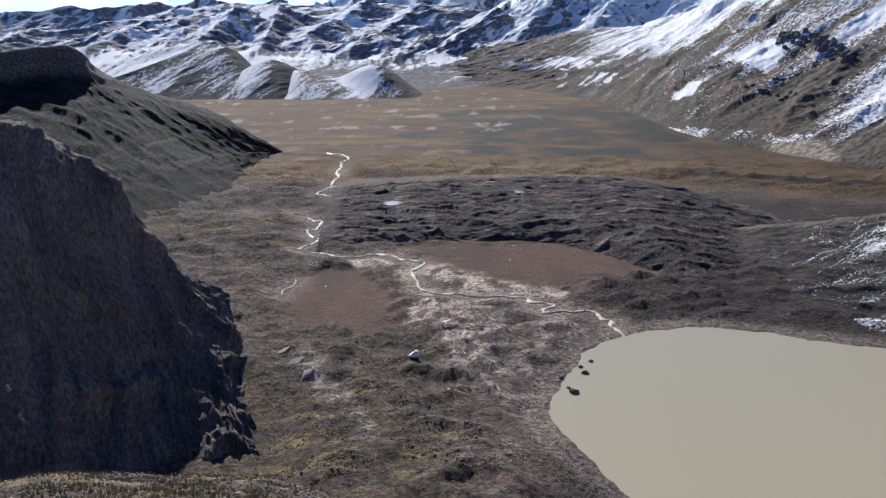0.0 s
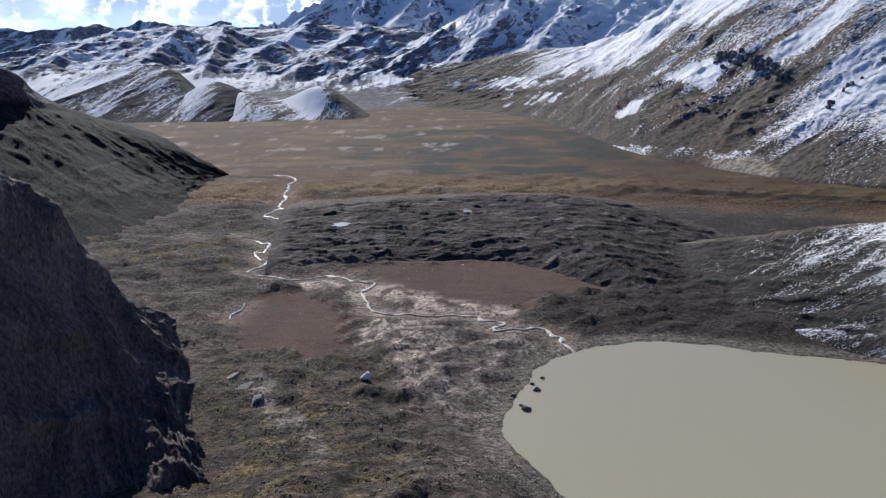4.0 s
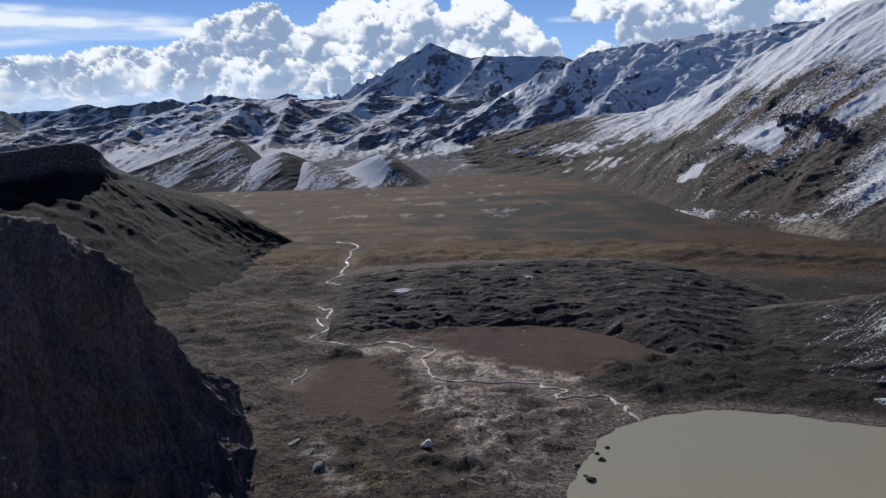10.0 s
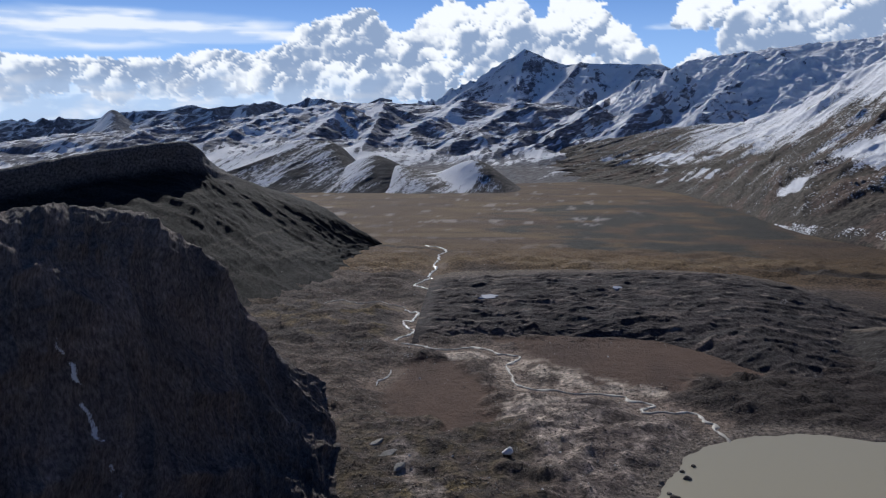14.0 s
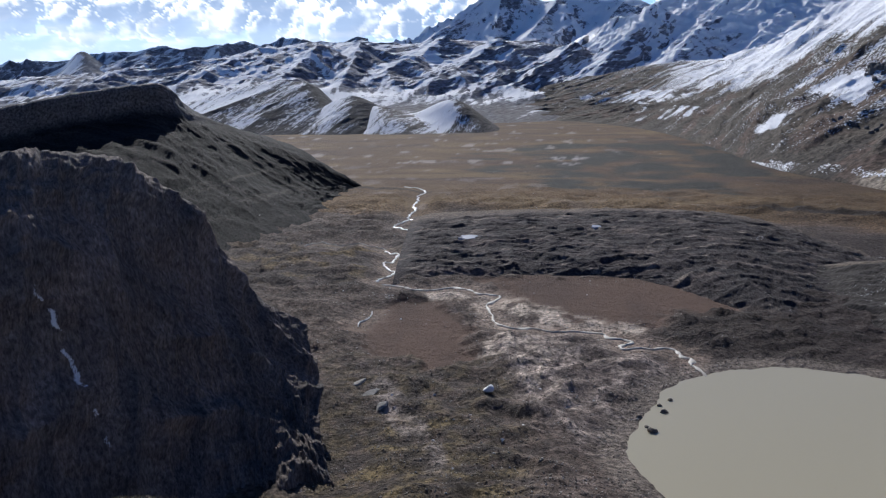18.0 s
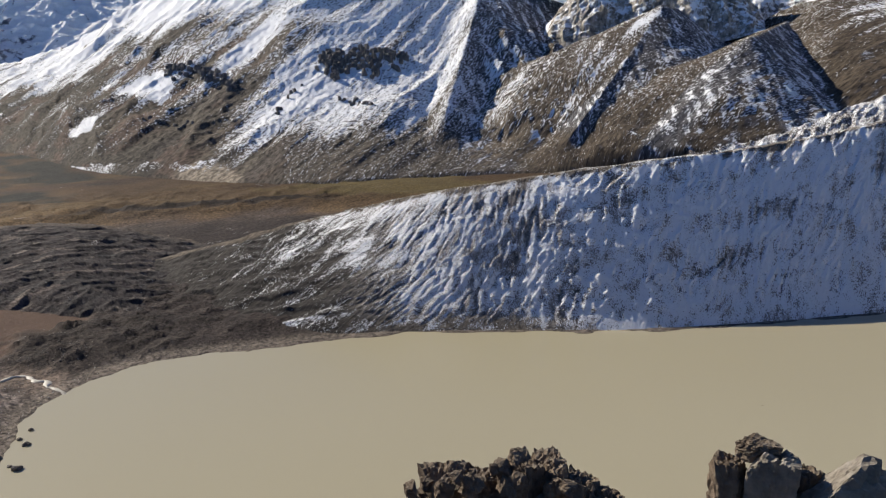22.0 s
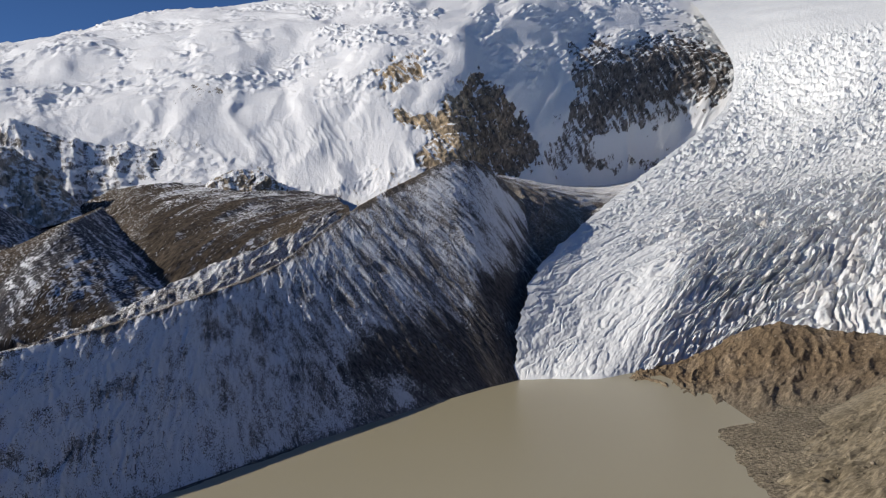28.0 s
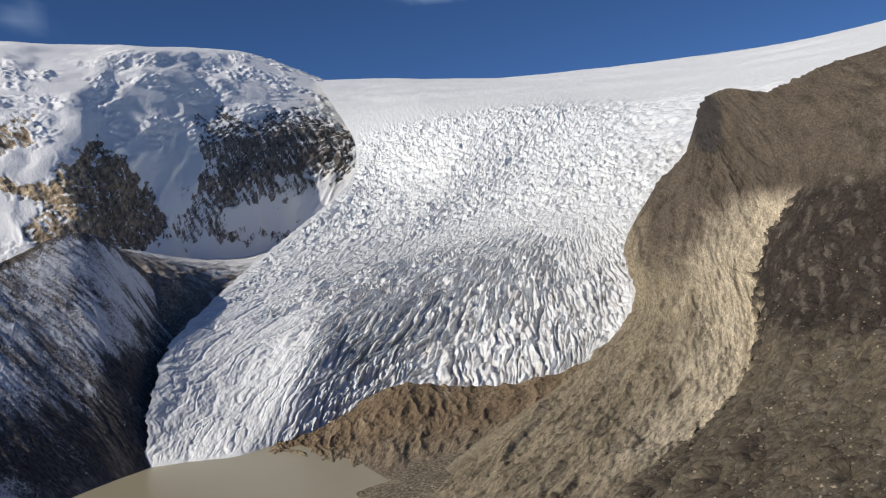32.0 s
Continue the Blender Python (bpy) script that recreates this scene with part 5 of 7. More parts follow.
# the ice cap over its rock wall
s = Sheet([[place(46, 1750, 3.0), place(52, 1750, 1.0), place(58.4, 1700, 0.6), place(64.8, 1650, 1.6), place(71.6, 1600, 0.6), place(75.3, 1570, 0.0), place(79.1, 1550, 0.8), place(83.7, 1560, 1.2), place(87.4, 1680, -0.6), place(92.3, 1850, -0.4), place(97, 2010, 0.8), place(101.5, 2150, 5.0)],
           [place(46, 1900, 5.0), place(52, 1850, 4.2), place(58.4, 1800, 4.0), place(64.8, 1740, 4.6), place(71.6, 1690, 4.2), place(75.3, 1660, 4.2), place(79.1, 1640, 5.0), place(83.7, 1640, 4.6), place(87.6, 1760, 3.2), place(92.3, 1930, 3.4), place(97.2, 2090, 4.0), place(102.2, 2230, 6.6)],
           [place(46, 2050, 6.4), place(52, 2000, 7.0), place(58.4, 1950, 7.6), place(64.8, 1880, 8.3), place(71.6, 1820, 8.3), place(75.3, 1780, 8.5), place(79.1, 1750, 8.8), place(83.7, 1750, 8.6), place(87.8, 1870, 7.9), place(92.3, 2030, 8.4), place(97.4, 2190, 9.2), place(102.3, 2320, 8.4)],
           [place(46, 2350, 8.2), place(52, 2300, 9.6), place(58.6, 2250, 10.9), place(64.8, 2150, 11.9), place(71.6, 2050, 12.5), place(75.3, 2000, 12.8), place(79.1, 1980, 13.2), place(83.7, 2000, 13.2), place(87.8, 2080, 13.2), place(92.3, 2210, 12.8), place(96.4, 2320, 11.9), place(101.2, 2420, 11.0)],
           [place(46, 2700, 9.0), place(52, 2700, 10.4), place(58.6, 2600, 11.7), place(63, 2550, 12.95), place(69, 2500, 13.6), place(74, 2450, 14.2), place(79.5, 2400, 14.65), place(84, 2380, 14.65), place(88.5, 2400, 14.6), place(92.5, 2460, 14.45), place(95.4, 2520, 14.0), place(99.8, 2580, 12.2)],
           [place(46, 3000, 6), place(52, 3000, 7), place(58.6, 3000, 8), place(64, 3000, 9), place(70, 3000, 10), place(75, 2900, 10), place(80, 2800, 10), place(84, 2750, 11), place(89, 2750, 11), place(93, 2800, 11), place(97, 2850, 11), place(101, 2900, 10)]],
          700, (36, 60, 70, 44, 5))
a_, r_, e_ = s.polar()
warp = fbm(s.S / 150, s.T / 150, 3)
TAN_LEFT = [(78.3, 9.2), (79.5, 10.2), (81.2, 10.2), (82.0, 9.4), (81.1, 8.7), (79.5, 8.3), (78.6, 8.3)]
TAN_WALL = [(78.8, 7.3), (80.4, 6.9), (82.0, 6.9), (84.2, 8.3), (85.3, 9.2), (86.3, 7.8), (87.6, 6.4), (89.0, 4.9), (89.3, 3.1), (87.7, 2.0), (85.2, 1.5), (81.1, 2.0), (80.7, 4.0), (81.9, 5.5), (79.6, 6.2)]
DARK_WALL = [(91.5, 10.2), (93.1, 10.8), (95.0, 9.6), (96.1, 10.4), (99.5, 10.0), (101.0, 8.9), (101.8, 6.6), (100.0, 5.7), (98.2, 6.1), (96.3, 5.5), (94.7, 5.2), (92.2, 4.1), (90.6, 5.4), (91.7, 6.8), (91.1, 8.7)]
FLECKED = [(90.6, 5.4), (93.3, 6.4), (98.6, 5.9), (99.7, 5.4), (96.2, 4.5), (92.4, 3.7), (93.0, 2.6), (98.3, 2.5), (97.9, 1.7), (90.0, 2.1), (89.3, 2.8)]
RUBBLE_FOOT = [(62.1, 6.2), (65.5, 5.8), (67.0, 4.4), (71.3, 3.5), (71.2, 1.9), (75.1, 1.4), (76.2, 2.1), (78.1, 2.8), (81.1, 3.4), (84.1, 2.8), (86.3, 1.1), (81.0, 1.0), (76.5, 0.6), (66.5, 0.6), (61.8, 0.8)]
NU, NV = s.S / 34, s.T / 44
tan_wall = np.maximum(area_of(a_, e_, TAN_WALL, 0.4, 0.3, NU, NV), area_of(a_, e_, TAN_LEFT, 0.5, 0.4, NU + 7, NV))
flecked = area_of(a_, e_, FLECKED, 0.6, 0.5, NU + 9, NV)
dark_wall = area_of(a_, e_, DARK_WALL, 0.5, 0.35, NU + 3, NV)
foot_rock = area_of(a_, e_, RUBBLE_FOOT, 0.7, 0.4, NU + 5, NV)
rock = np.maximum.reduce([tan_wall, dark_wall, 0.8 * flecked, 0.55 * foot_rock, 0.8 * blob(a_, e_, 66.5, 8.1, 1.4, 0.7, 0.9 * fbm(s.S / 40, s.T / 40, 4))])
env = step(0.0, 0.4, s.V) * step(5, 4.4, s.V)
serac = step(6.6, 9, e_) * step(14.4, 13.4, e_)
broken = step(-0.15, 0.3, fbm(s.S / 130 + 3, s.T / 110, 4))
lobes = (1 - step(0.82, 0.95, s.U)) * 26 * fbm(s.S / 240 + 0.3 * warp, s.T / 260, 3) + 9 * (ridged(s.S / 120 + 0.5 * warp, s.T / 340, 2) - 0.45) * step(10, 7, e_)
s.push(env * (lobes * (1 - 0.85 * step(3.3, 4, s.V))
              + np.maximum(tan_wall, dark_wall) * (4.5 * (ridged((s.S + 0.5 * s.T) / 30 + 0.5 * warp, s.T / 120, 4) - 0.55) + 3 * (ridged((s.S - 0.8 * s.T) / 60, s.T / 24 + 0.3 * warp, 3) - 0.5) + 2.0 * fbm(s.S / 10, s.T / 10, 4) - 3)
              + foot_rock * (4 * (ridged(s.S / 45, s.T / 30, 4) - 0.4) + 2 * fbm(s.S / 9, s.T / 9, 4))
              + (1 - rock) * serac * broken * (12 * (ridged(s.S / 60 + 0.5 * warp, s.T / 22 + 0.4 * warp, 4) - 0.42) + 5 * (ridged(s.S / 22, s.T / 26, 3) - 0.4))
              + (1 - rock) * step(8.6, 7, e_) * step(2, 4, e_) * 2.2 * (ridged((s.S + 0.3 * s.T) / 22, s.T / 60 + 0.5 * warp, 3) - 0.4) * broken))
n = s.normals()
bed = (s.S + 0.5 * s.T)                                             # ribs lean over to the right
c = mix3(col((0.21, 0.16, 0.115), s.U.shape), (0.18, 0.157, 0.14), step(87, 90, a_))
c = mix3(c, (0.22, 0.195, 0.165), step(77, 73, a_))
c = mix3(c, (0.46, 0.35, 0.22), step(77, 78, a_) * step(-0.25, 0.15, fbm(bed / 60, s.T / 110, 4) + 0.25 * (84.5 - a_) / 3) * step(88, 84, a_) * 0.85)
c = mix3(c, (0.10, 0.085, 0.075), rock * step(0.12, 0.42, fbm(bed / 14, s.T / 90, 5)) * step(78, 82, a_) * 0.7)
c = mix3(c, (0.24, 0.20, 0.165), rock * step(0.2, 0.4, fbm(bed / 11 + 6, s.T / 70, 5)) * step(89, 92, a_) * 0.6)
sn = 1.25 - 1.02 * rock + 0.7 * rock * fbm(bed / 9, s.T / 46, 6, 0.7) + 0.45 * rock * step(0.5, 0.8, n[..., 2]) - 0.12 * tan_wall
mat_cap = terrain_material("ice_cap_and_rock", grain=0.16, patch=0.015, contrast=1.0, along=(1, 0.6, 1), snow_along=(1, 0.7, 1), snow_grain=0.09, snow_soft=0.12, bump=1.2, rough=0.7, spread=1.1)
finish(s, "ice_cap", mat_cap, c, sn, "broad white ice cap breaking over brown rock walls", "ice cap", None,
       [("summit_snow", s.V >= 3.3, "smooth summit snow"), ("left_snowfield", a_ < 77, "smooth hanging snow lobes"), ("tan_rock_wall", a_ < 87.6, "tan and brown rock wall flecked with snow"), ("dark_rock_wall", a_ < 300, "dark ribbed rock wall below the ice edge")])


def rock_bluff(name, foot, crest, back, albedo, snow, label, cracks):
    """A rounded bluff with upright cracks and level beds."""
    s = Sheet([foot, crest, back], 220, (64, 6))
    env = step(0, 0.25, s.V) * step(2, 1.2, s.V) * step(0, 0.06, s.U) * step(1, 0.94, s.U)
    w = fbm(s.S / 60, s.T / 60, 3)
    s.push(env * (14 * (ridged(s.S / 95 + 0.3 * w, s.T / 300, 2) - 0.45) + cracks * (ridged(s.S / 22 + 0.6 * w, s.T / 80, 4) - 0.4) + 3 * (ridged(s.S / 120, s.T / 12 + 0.4 * w, 3) - 0.4) + 1.6 * fbm(s.S / 8, s.T / 8, 4)))
    n = s.normals()
    sn = snow + 0.4 * fbm(s.S / 16, s.T / 26, 6, 0.62) + 0.3 * step(0.45, 0.85, n[..., 2]) - 0.1 * step(0.35, 0.1, s.V)
    c = mix3(col(albedo, s.U.shape), (0.10, 0.09, 0.08), step(0.05, 0.45, fbm(s.S / 20, s.T / 50, 5)) * 0.8)
    return finish(s, name, mat_cap, c, sn, label, "bluff", None, [("rock_face", s.V < 0.8, ""), ("snowy_top", s.V < 9, "rounded top with lodged snow")])


rock_bluff("rocky_knoll", [place(45.4, 1560, 0.0), place(48, 1540, -0.2), place(51, 1530, -0.2), place(54, 1530, -0.2), place(57, 1540, 0.2), place(59.2, 1560, 0.8)],
           [place(45.6, 1640, 1.4), place(48.4, 1640, 4.1), place(50.6, 1640, 3.8), place(53.9, 1650, 5.3), place(57.0, 1660, 3.9), place(59, 1660, 1.6)],
           [place(45.6, 1750, 0), place(48.4, 1750, 1), place(51, 1750, 1), place(54, 1750, 1), place(57, 1750, 1), place(59, 1750, 0)], (0.30, 0.265, 0.22), 0.30, "pale grey rocky knoll with upright cracks below the ice", 5)
rock_bluff("speckled_bluff", [place(53.6, 1740, 1), place(56, 1720, 1), place(59.5, 1700, 1), place(63, 1690, 1.2), place(66.5, 1670, 1.2), place(69, 1660, 1.2)],
           [place(53.6, 1830, 4.0), place(55.6, 1830, 6.7), place(59.4, 1800, 5.4), place(62.6, 1780, 5.0), place(66.6, 1760, 4.1), place(69, 1740, 2.0)],
           [place(53.6, 1950, 2), place(56, 1950, 4), place(59.5, 1900, 3), place(63, 1880, 3), place(66.5, 1860, 2), place(69, 1840, 1)], (0.19, 0.17, 0.15), 0.52, "grey bluff speckled with snow below the ice", 4)
rock_bluff("brown_rock_foot", [place(66.5, 1560, 0.4), place(68.5, 1550, 0.2), place(70, 1550, 0.2), place(72, 1540, 0.2), place(73.6, 1540, 0.4)],
           [place(66.6, 1620, 2.2), place(68.4, 1620, 3.2), place(70, 1620, 3.0), place(71.6, 1620, 2.4), place(73.4, 1620, 1.2)],
           [place(66.6, 1700, 0), place(68.4, 1700, 1), place(70, 1700, 1), place(71.6, 1700, 1), place(73.4, 1700, 0)], (0.22, 0.18, 0.13), 0.32, "brown broken rock below the snow lobes", 4)

# debris slope between the moraine and the ice
s = Sheet([[at_z(85.0, 728, -2), at_z(86.0, 722, -2), at_z(86.8, 722, -2), at_z(87.6, 730, -3)],
           [place(84.6, 960, -2.8), place(86.2, 900, -5.0), place(87.2, 880, -6.0), place(88.4, 880, -7.4)],
           [place(85, 1150, 2.0), place(88.5, 1050, 0.2), place(90.6, 1030, -2.2), place(92.4, 1040, -4.2)],
           [place(86, 1640, 2.0), place(92, 1880, 0.9), place(96.4, 2040, 1.6), place(100.5, 2160, 4.6)]], 160, (50, 40, 50))
s.push(3 * fbm(s.S / 18, s.T / 18, 4) + 3 * (ridged(s.S / 30, s.T / 50, 4) - 0.4))
finish(s, "debris_slope", mat_moraine, col((0.17, 0.14, 0.11), s.U.shape), 0.2 + 0.5 * step(2.1, 2.6, s.V + 0.5 * fbm(s.S / 40, s.T / 40, 3)), "grey-brown rubble slope beside the ice", "scree", None,
       [("lower_rubble", s.V < 1.6, ""), ("upper_slope", s.V < 9, "upper rubble dusted with snow")])

# ---- the right bank ----
mat_gravel = terrain_material("tan_gravel", grain=0.55, patch=0.035, contrast=1.1, along=(1, 0.42, 1), snow_grain=0.1, bump=0.8, speck=1.1, mottle=0.6, relief=1.5, relief_scale=0.05)
s = Sheet([[at_z(93.6, 706, -3), at_z(96, 655, -3), at_z(98.2, 612, -3), at_z(100.5, 575, -2), at_z(105, 580, -6), at_z(110, 640, -4), at_z(115, 720, 6)],
           [place(94.5, 722, -11.7), place(97, 715, -11.8), place(99.6, 715, -11.6), place(103, 720, -11.2), place(107, 735, -11.1), place(112, 770, -10.2), place(116.5, 820, -8.7)],
           [place(95.0, 745, -11.4), place(98, 780, -10.7), place(101, 815, -9.2), place(103.8, 835, -8.35), place(107.5, 850, -9.0), place(112.5, 860, -8.8), place(117, 890, -7.6)],
           [place(95.5, 790, -12), place(98, 840, -11.5), place(101, 890, -10.5), place(104, 910, -10), place(108, 920, -10), place(113, 930, -10), place(118, 960, -9)]],
          340, (36, 70, 6))
env = step(0.1, 0.5, s.V) * step(3, 2.3, s.V)
s.push(env * (4.5 * (ridged((s.S + 0.2 * s.T) / 24, s.T / 70, 4) - 0.42) + 1.3 * fbm(s.S / 6, s.T / 10, 4)))
c = mix3(col((0.20, 0.145, 0.09), s.U.shape), (0.28, 0.215, 0.145), step(0.05, 0.45, fbm(s.S / 26, s.T / 60, 4)) * 0.8)
c = mix3(c, (0.26, 0.22, 0.16), step(0.9, 0.3, s.V) * 0.6)
finish(s, "gravel_mound", mat_gravel, c, 0.03 + 0 * s.U, "brown gullied gravel mound in front of the ice", "mound", None,
       [("shore_gravel", s.V < 0.8, "flat tan gravel at the shore"), ("mound_slope", s.V < 9, "")])

s = Sheet([[at_z(99.5, 600, -12), at_z(102, 640, -12), at_z(106, 700, -12), at_z(111, 800, -5), at_z(115, 900, 5), at_z(118, 1050, 30), at_z(118, 1180, 100), at_z(120.5, 1350, 190), at_z(122.5, 1480, 250), at_z(123.5, 1520, 300)],
           [at_z(100.6, 520, -3), place(104, 545, -15.6), place(108.5, 610, -13.2), place(113, 720, -10.2), place(116.4, 830, -7.6), place(119.4, 960, -4.2), place(119.2, 1110, -0.2), place(121.6, 1290, 3.6), place(123.8, 1400, 5.6), place(124.3, 1440, 7.6)],
           [at_z(102.8, 420, -3), place(108, 450, -17.4), place(113, 520, -14.2), place(117.5, 620, -11), place(121, 730, -7.6), place(123, 850, -4), place(123.3, 980, 0), place(124.4, 1120, 4.0), place(124.9, 1280, 6.6), place(124.8, 1340, 8.6)],
           [at_z(106, 330, -3), place(112, 370, -20), place(117.4, 430, -16.4), place(122, 530, -13.4), place(125.6, 640, -10), place(127, 750, -6.2), place(127.0, 860, -2.6), place(128.6, 960, 0.8), place(128.2, 1100, 5.2), place(126.2, 1250, 9.0)],
           [at_z(109, 300, 2), place(115, 330, -21), place(120, 390, -17), place(124.5, 480, -13.6), place(128.2, 590, -9.4), place(129, 700, -5.4), place(129.2, 800, -1.6), place(130.6, 900, 2.2), place(130.4, 1050, 5.8), place(128.6, 1180, 8.5)],
           [at_z(125, 200, 20), place(131, 260, -22), place(134, 330, -17), place(136.5, 420, -12), place(138, 520, -7.5), place(138, 620, -3), place(137.5, 720, 1.5), place(137.5, 820, 5), place(136, 950, 8), place(133.2, 1100, 9.8)],
           [at_z(160, 150, 60), place(160, 200, -18), place(160, 280, -13), place(158, 370, -8), place(156, 460, -4), place(154, 560, 0), place(152, 660, 4), place(150, 760, 7), place(146, 900, 9), place(141, 1050, 10.3)]],
          360, (4, 80, 64, 45, 70, 6))
# here u climbs the slope and v crosses it
s.V = s.V - 1
a_, r_, e_ = s.polar()
env = step(-0.4, 0.1, s.V) * step(0.0, 0.06, s.U)
s.push(env * (7 * (ridged(s.T / 60 + 0.4 * fbm(s.S / 80, s.T / 60, 3), s.S / 170, 5) - 0.42) + 2.2 * (ridged(s.T / 16 + 0.4 * fbm(s.S / 40, s.T / 30, 3), s.S / 90, 4) - 0.4) + 2.0 * fbm(s.S / 14, s.T / 9, 5)))
a_, r_, e_ = s.polar()
jag = 0.9 * fbm(s.S / 22, s.T / 22, 5, 0.62)
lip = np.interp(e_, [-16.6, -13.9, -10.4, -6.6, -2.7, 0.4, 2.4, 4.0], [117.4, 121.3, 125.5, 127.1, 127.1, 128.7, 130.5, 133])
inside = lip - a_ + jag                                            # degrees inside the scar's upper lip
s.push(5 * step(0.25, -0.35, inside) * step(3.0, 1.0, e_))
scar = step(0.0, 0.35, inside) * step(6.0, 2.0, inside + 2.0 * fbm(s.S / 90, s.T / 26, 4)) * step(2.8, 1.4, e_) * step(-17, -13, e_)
knob = blob(a_, e_, 124.7, 7.2, 1.1, 2.0, 0.5 * fbm(s.S / 30, s.T / 30, 4))
c = col((0.32, 0.265, 0.18), s.U.shape)
c = mix3(c, (0.22, 0.18, 0.12), step(0.0, 0.4, fbm(s.S / 60, s.T / 20, 5)) * 0.8)
c = mix3(c, (0.36, 0.31, 0.225), step(0.15, 0.4, fbm(s.S / 70 + 5, s.T / 12, 5)) * 0.6)
upper = step(-3.5, -0.5, e_ + 2.2 * fbm(s.S / 60, s.T / 40, 5))
c = mix3(c, (0.13, 0.104, 0.078), upper * step(119.5, 121, a_) * 0.92)
c = mix3(c, (0.085, 0.07, 0.054), upper * step(0.05, 0.4, fbm(s.S / 50, s.T / 18, 5)) * 0.7)
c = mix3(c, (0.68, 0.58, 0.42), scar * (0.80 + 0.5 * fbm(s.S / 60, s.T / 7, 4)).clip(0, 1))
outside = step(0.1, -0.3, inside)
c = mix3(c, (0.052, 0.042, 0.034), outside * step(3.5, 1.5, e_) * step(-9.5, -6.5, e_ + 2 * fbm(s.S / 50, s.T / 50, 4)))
c = mix3(c, (0.15, 0.123, 0.085), outside * step(-6.5, -9.5, e_))
c = mix3(c, (0.075, 0.062, 0.048), outside * step(0.05, 0.35, fbm(s.S / 45, s.T / 16, 5)) * 0.6)
c = mix3(c, (0.20, 0.175, 0.14), outside * step(0.15, 0.38, fbm((s.S + 0.6 * s.T) / 40, s.T / 7, 5)) * 0.5)
c = mix3(c, (0.055, 0.05, 0.048), knob * 0.9)
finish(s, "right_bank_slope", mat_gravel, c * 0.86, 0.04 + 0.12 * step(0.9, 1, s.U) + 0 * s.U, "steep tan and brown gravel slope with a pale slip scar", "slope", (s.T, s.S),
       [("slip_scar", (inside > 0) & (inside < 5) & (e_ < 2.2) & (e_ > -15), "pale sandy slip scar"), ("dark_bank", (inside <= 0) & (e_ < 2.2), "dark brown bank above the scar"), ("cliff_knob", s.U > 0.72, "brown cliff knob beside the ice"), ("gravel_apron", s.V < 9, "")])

# ---- clouds: a far backdrop of sky ----
R_SKY = 4820.0
az_c = np.concatenate([np.arange(-70, -40, 1.0), np.arange(-40, 31, 0.12), np.arange(31, 160.1, 1.0)])
el_c = np.concatenate([np.arange(-1.6, 0.0, 0.4), np.arange(0.0, 10.0, 0.1), np.arange(10.0, 11.5, 0.3), np.arange(11.5, 26.1, 0.5)])
AZ, EL = np.meshgrid(az_c, el_c)
rc = np.random.RandomState(21)
heap = np.full(AZ.shape, -9.0)                                # nearness of the cloud's face
NX, NY, NZ = np.zeros(AZ.shape), np.zeros(AZ.shape), np.zeros(AZ.shape)
thin = np.zeros(AZ.shape)
edge_n = 0.3 * fbm(AZ / 0.5, EL / 0.5, 4)
bend_a, bend_e = 0.34 * fbm(AZ / 0.8, EL / 0.8, 4) + 0.12 * fbm(AZ / 0.25, EL / 0.25, 3), 0.30 * fbm(AZ / 0.8 + 9, EL / 0.8, 4) + 0.1 * fbm(AZ / 0.25 + 5, EL / 0.25, 3)


def puff(a, e, rad, z):
    """One round head of cloud at a bearing and height."""
    i0, i1 = np.searchsorted(az_c, [a - rad * 1.4, a + rad * 1.4])
    j0, j1 = np.searchsorted(el_c, [e - rad * 1.4, e + rad * 1.4])
    if i1 - i0 < 2 or j1 - j0 < 2:
        return
    w = np.s_[j0:j1, i0:i1]
    dx, dy = (AZ[w] + bend_a[w] - a) / rad, (EL[w] + bend_e[w] - e) / rad
    q = dx * dx + dy * dy + edge_n[w]
    top = np.sqrt(np.clip(1 - q, 0, 1))
    h = np.where(q < 1, z + rad * top, -9)
    win = h > heap[w]
    heap[w] = np.where(win, h, heap[w])
    NX[w], NY[w], NZ[w] = np.where(win, dx, NX[w]), np.where(win, dy, NY[w]), np.where(win, top, NZ[w])
    thin[w] = np.maximum(thin[w], np.clip((1 - q) * 2.2, 0, 1))


def bank(tops, base, n, sizes, z0=0.0):
    """Heap many heads under a line of tops (bearing, height), down to a base."""
    ta, te = np.array(tops).T
    for size, count in zip(sizes, (n, n * 3, n * 7)):
        for _ in range(count):
            a = rc.uniform(ta[0], ta[-1])
            t = np.interp(a, ta, te)
            rad = size * rc.uniform(0.7, 1.35)
            room = t - rad - base
            if room < 0:
                continue
            e = t - rad - room * rc.uniform(0, 1) ** 1.6
            puff(a, e, rad, z0 + (t - e) * 0.35 + rc.uniform(-0.35, 0.35) + (0.5 - size) * 0.3)


bank([(-46, 4.6), (-40, 3.8), (-36, 4.4), (-31, 3.8), (-28, 4.0), (-24, 4.0), (-21, 4.7), (-19, 4.3), (-16, 5.4), (-13, 4.0)], 1.9, 130, (0.75, 0.42, 0.22))
bank([(-17.5, 3.6), (-16.6, 5.2), (-15.0, 6.6), (-13.4, 6.7), (-11.6, 7.5), (-10.6, 6.0), (-9.2, 5.8), (-7.6, 7.0), (-6.0, 8.0), (-4.4, 7.2), (-2.6, 8.1), (-1.0, 7.6), (-0.3, 5.8), (0.4, 6.4), (1.0, 8.6), (2.6, 8.9), (3.9, 7.0), (5.2, 6.0), (6.4, 4.9), (7.0, 3.4)], 1.5, 150, (0.9, 0.5, 0.25), 0.4)
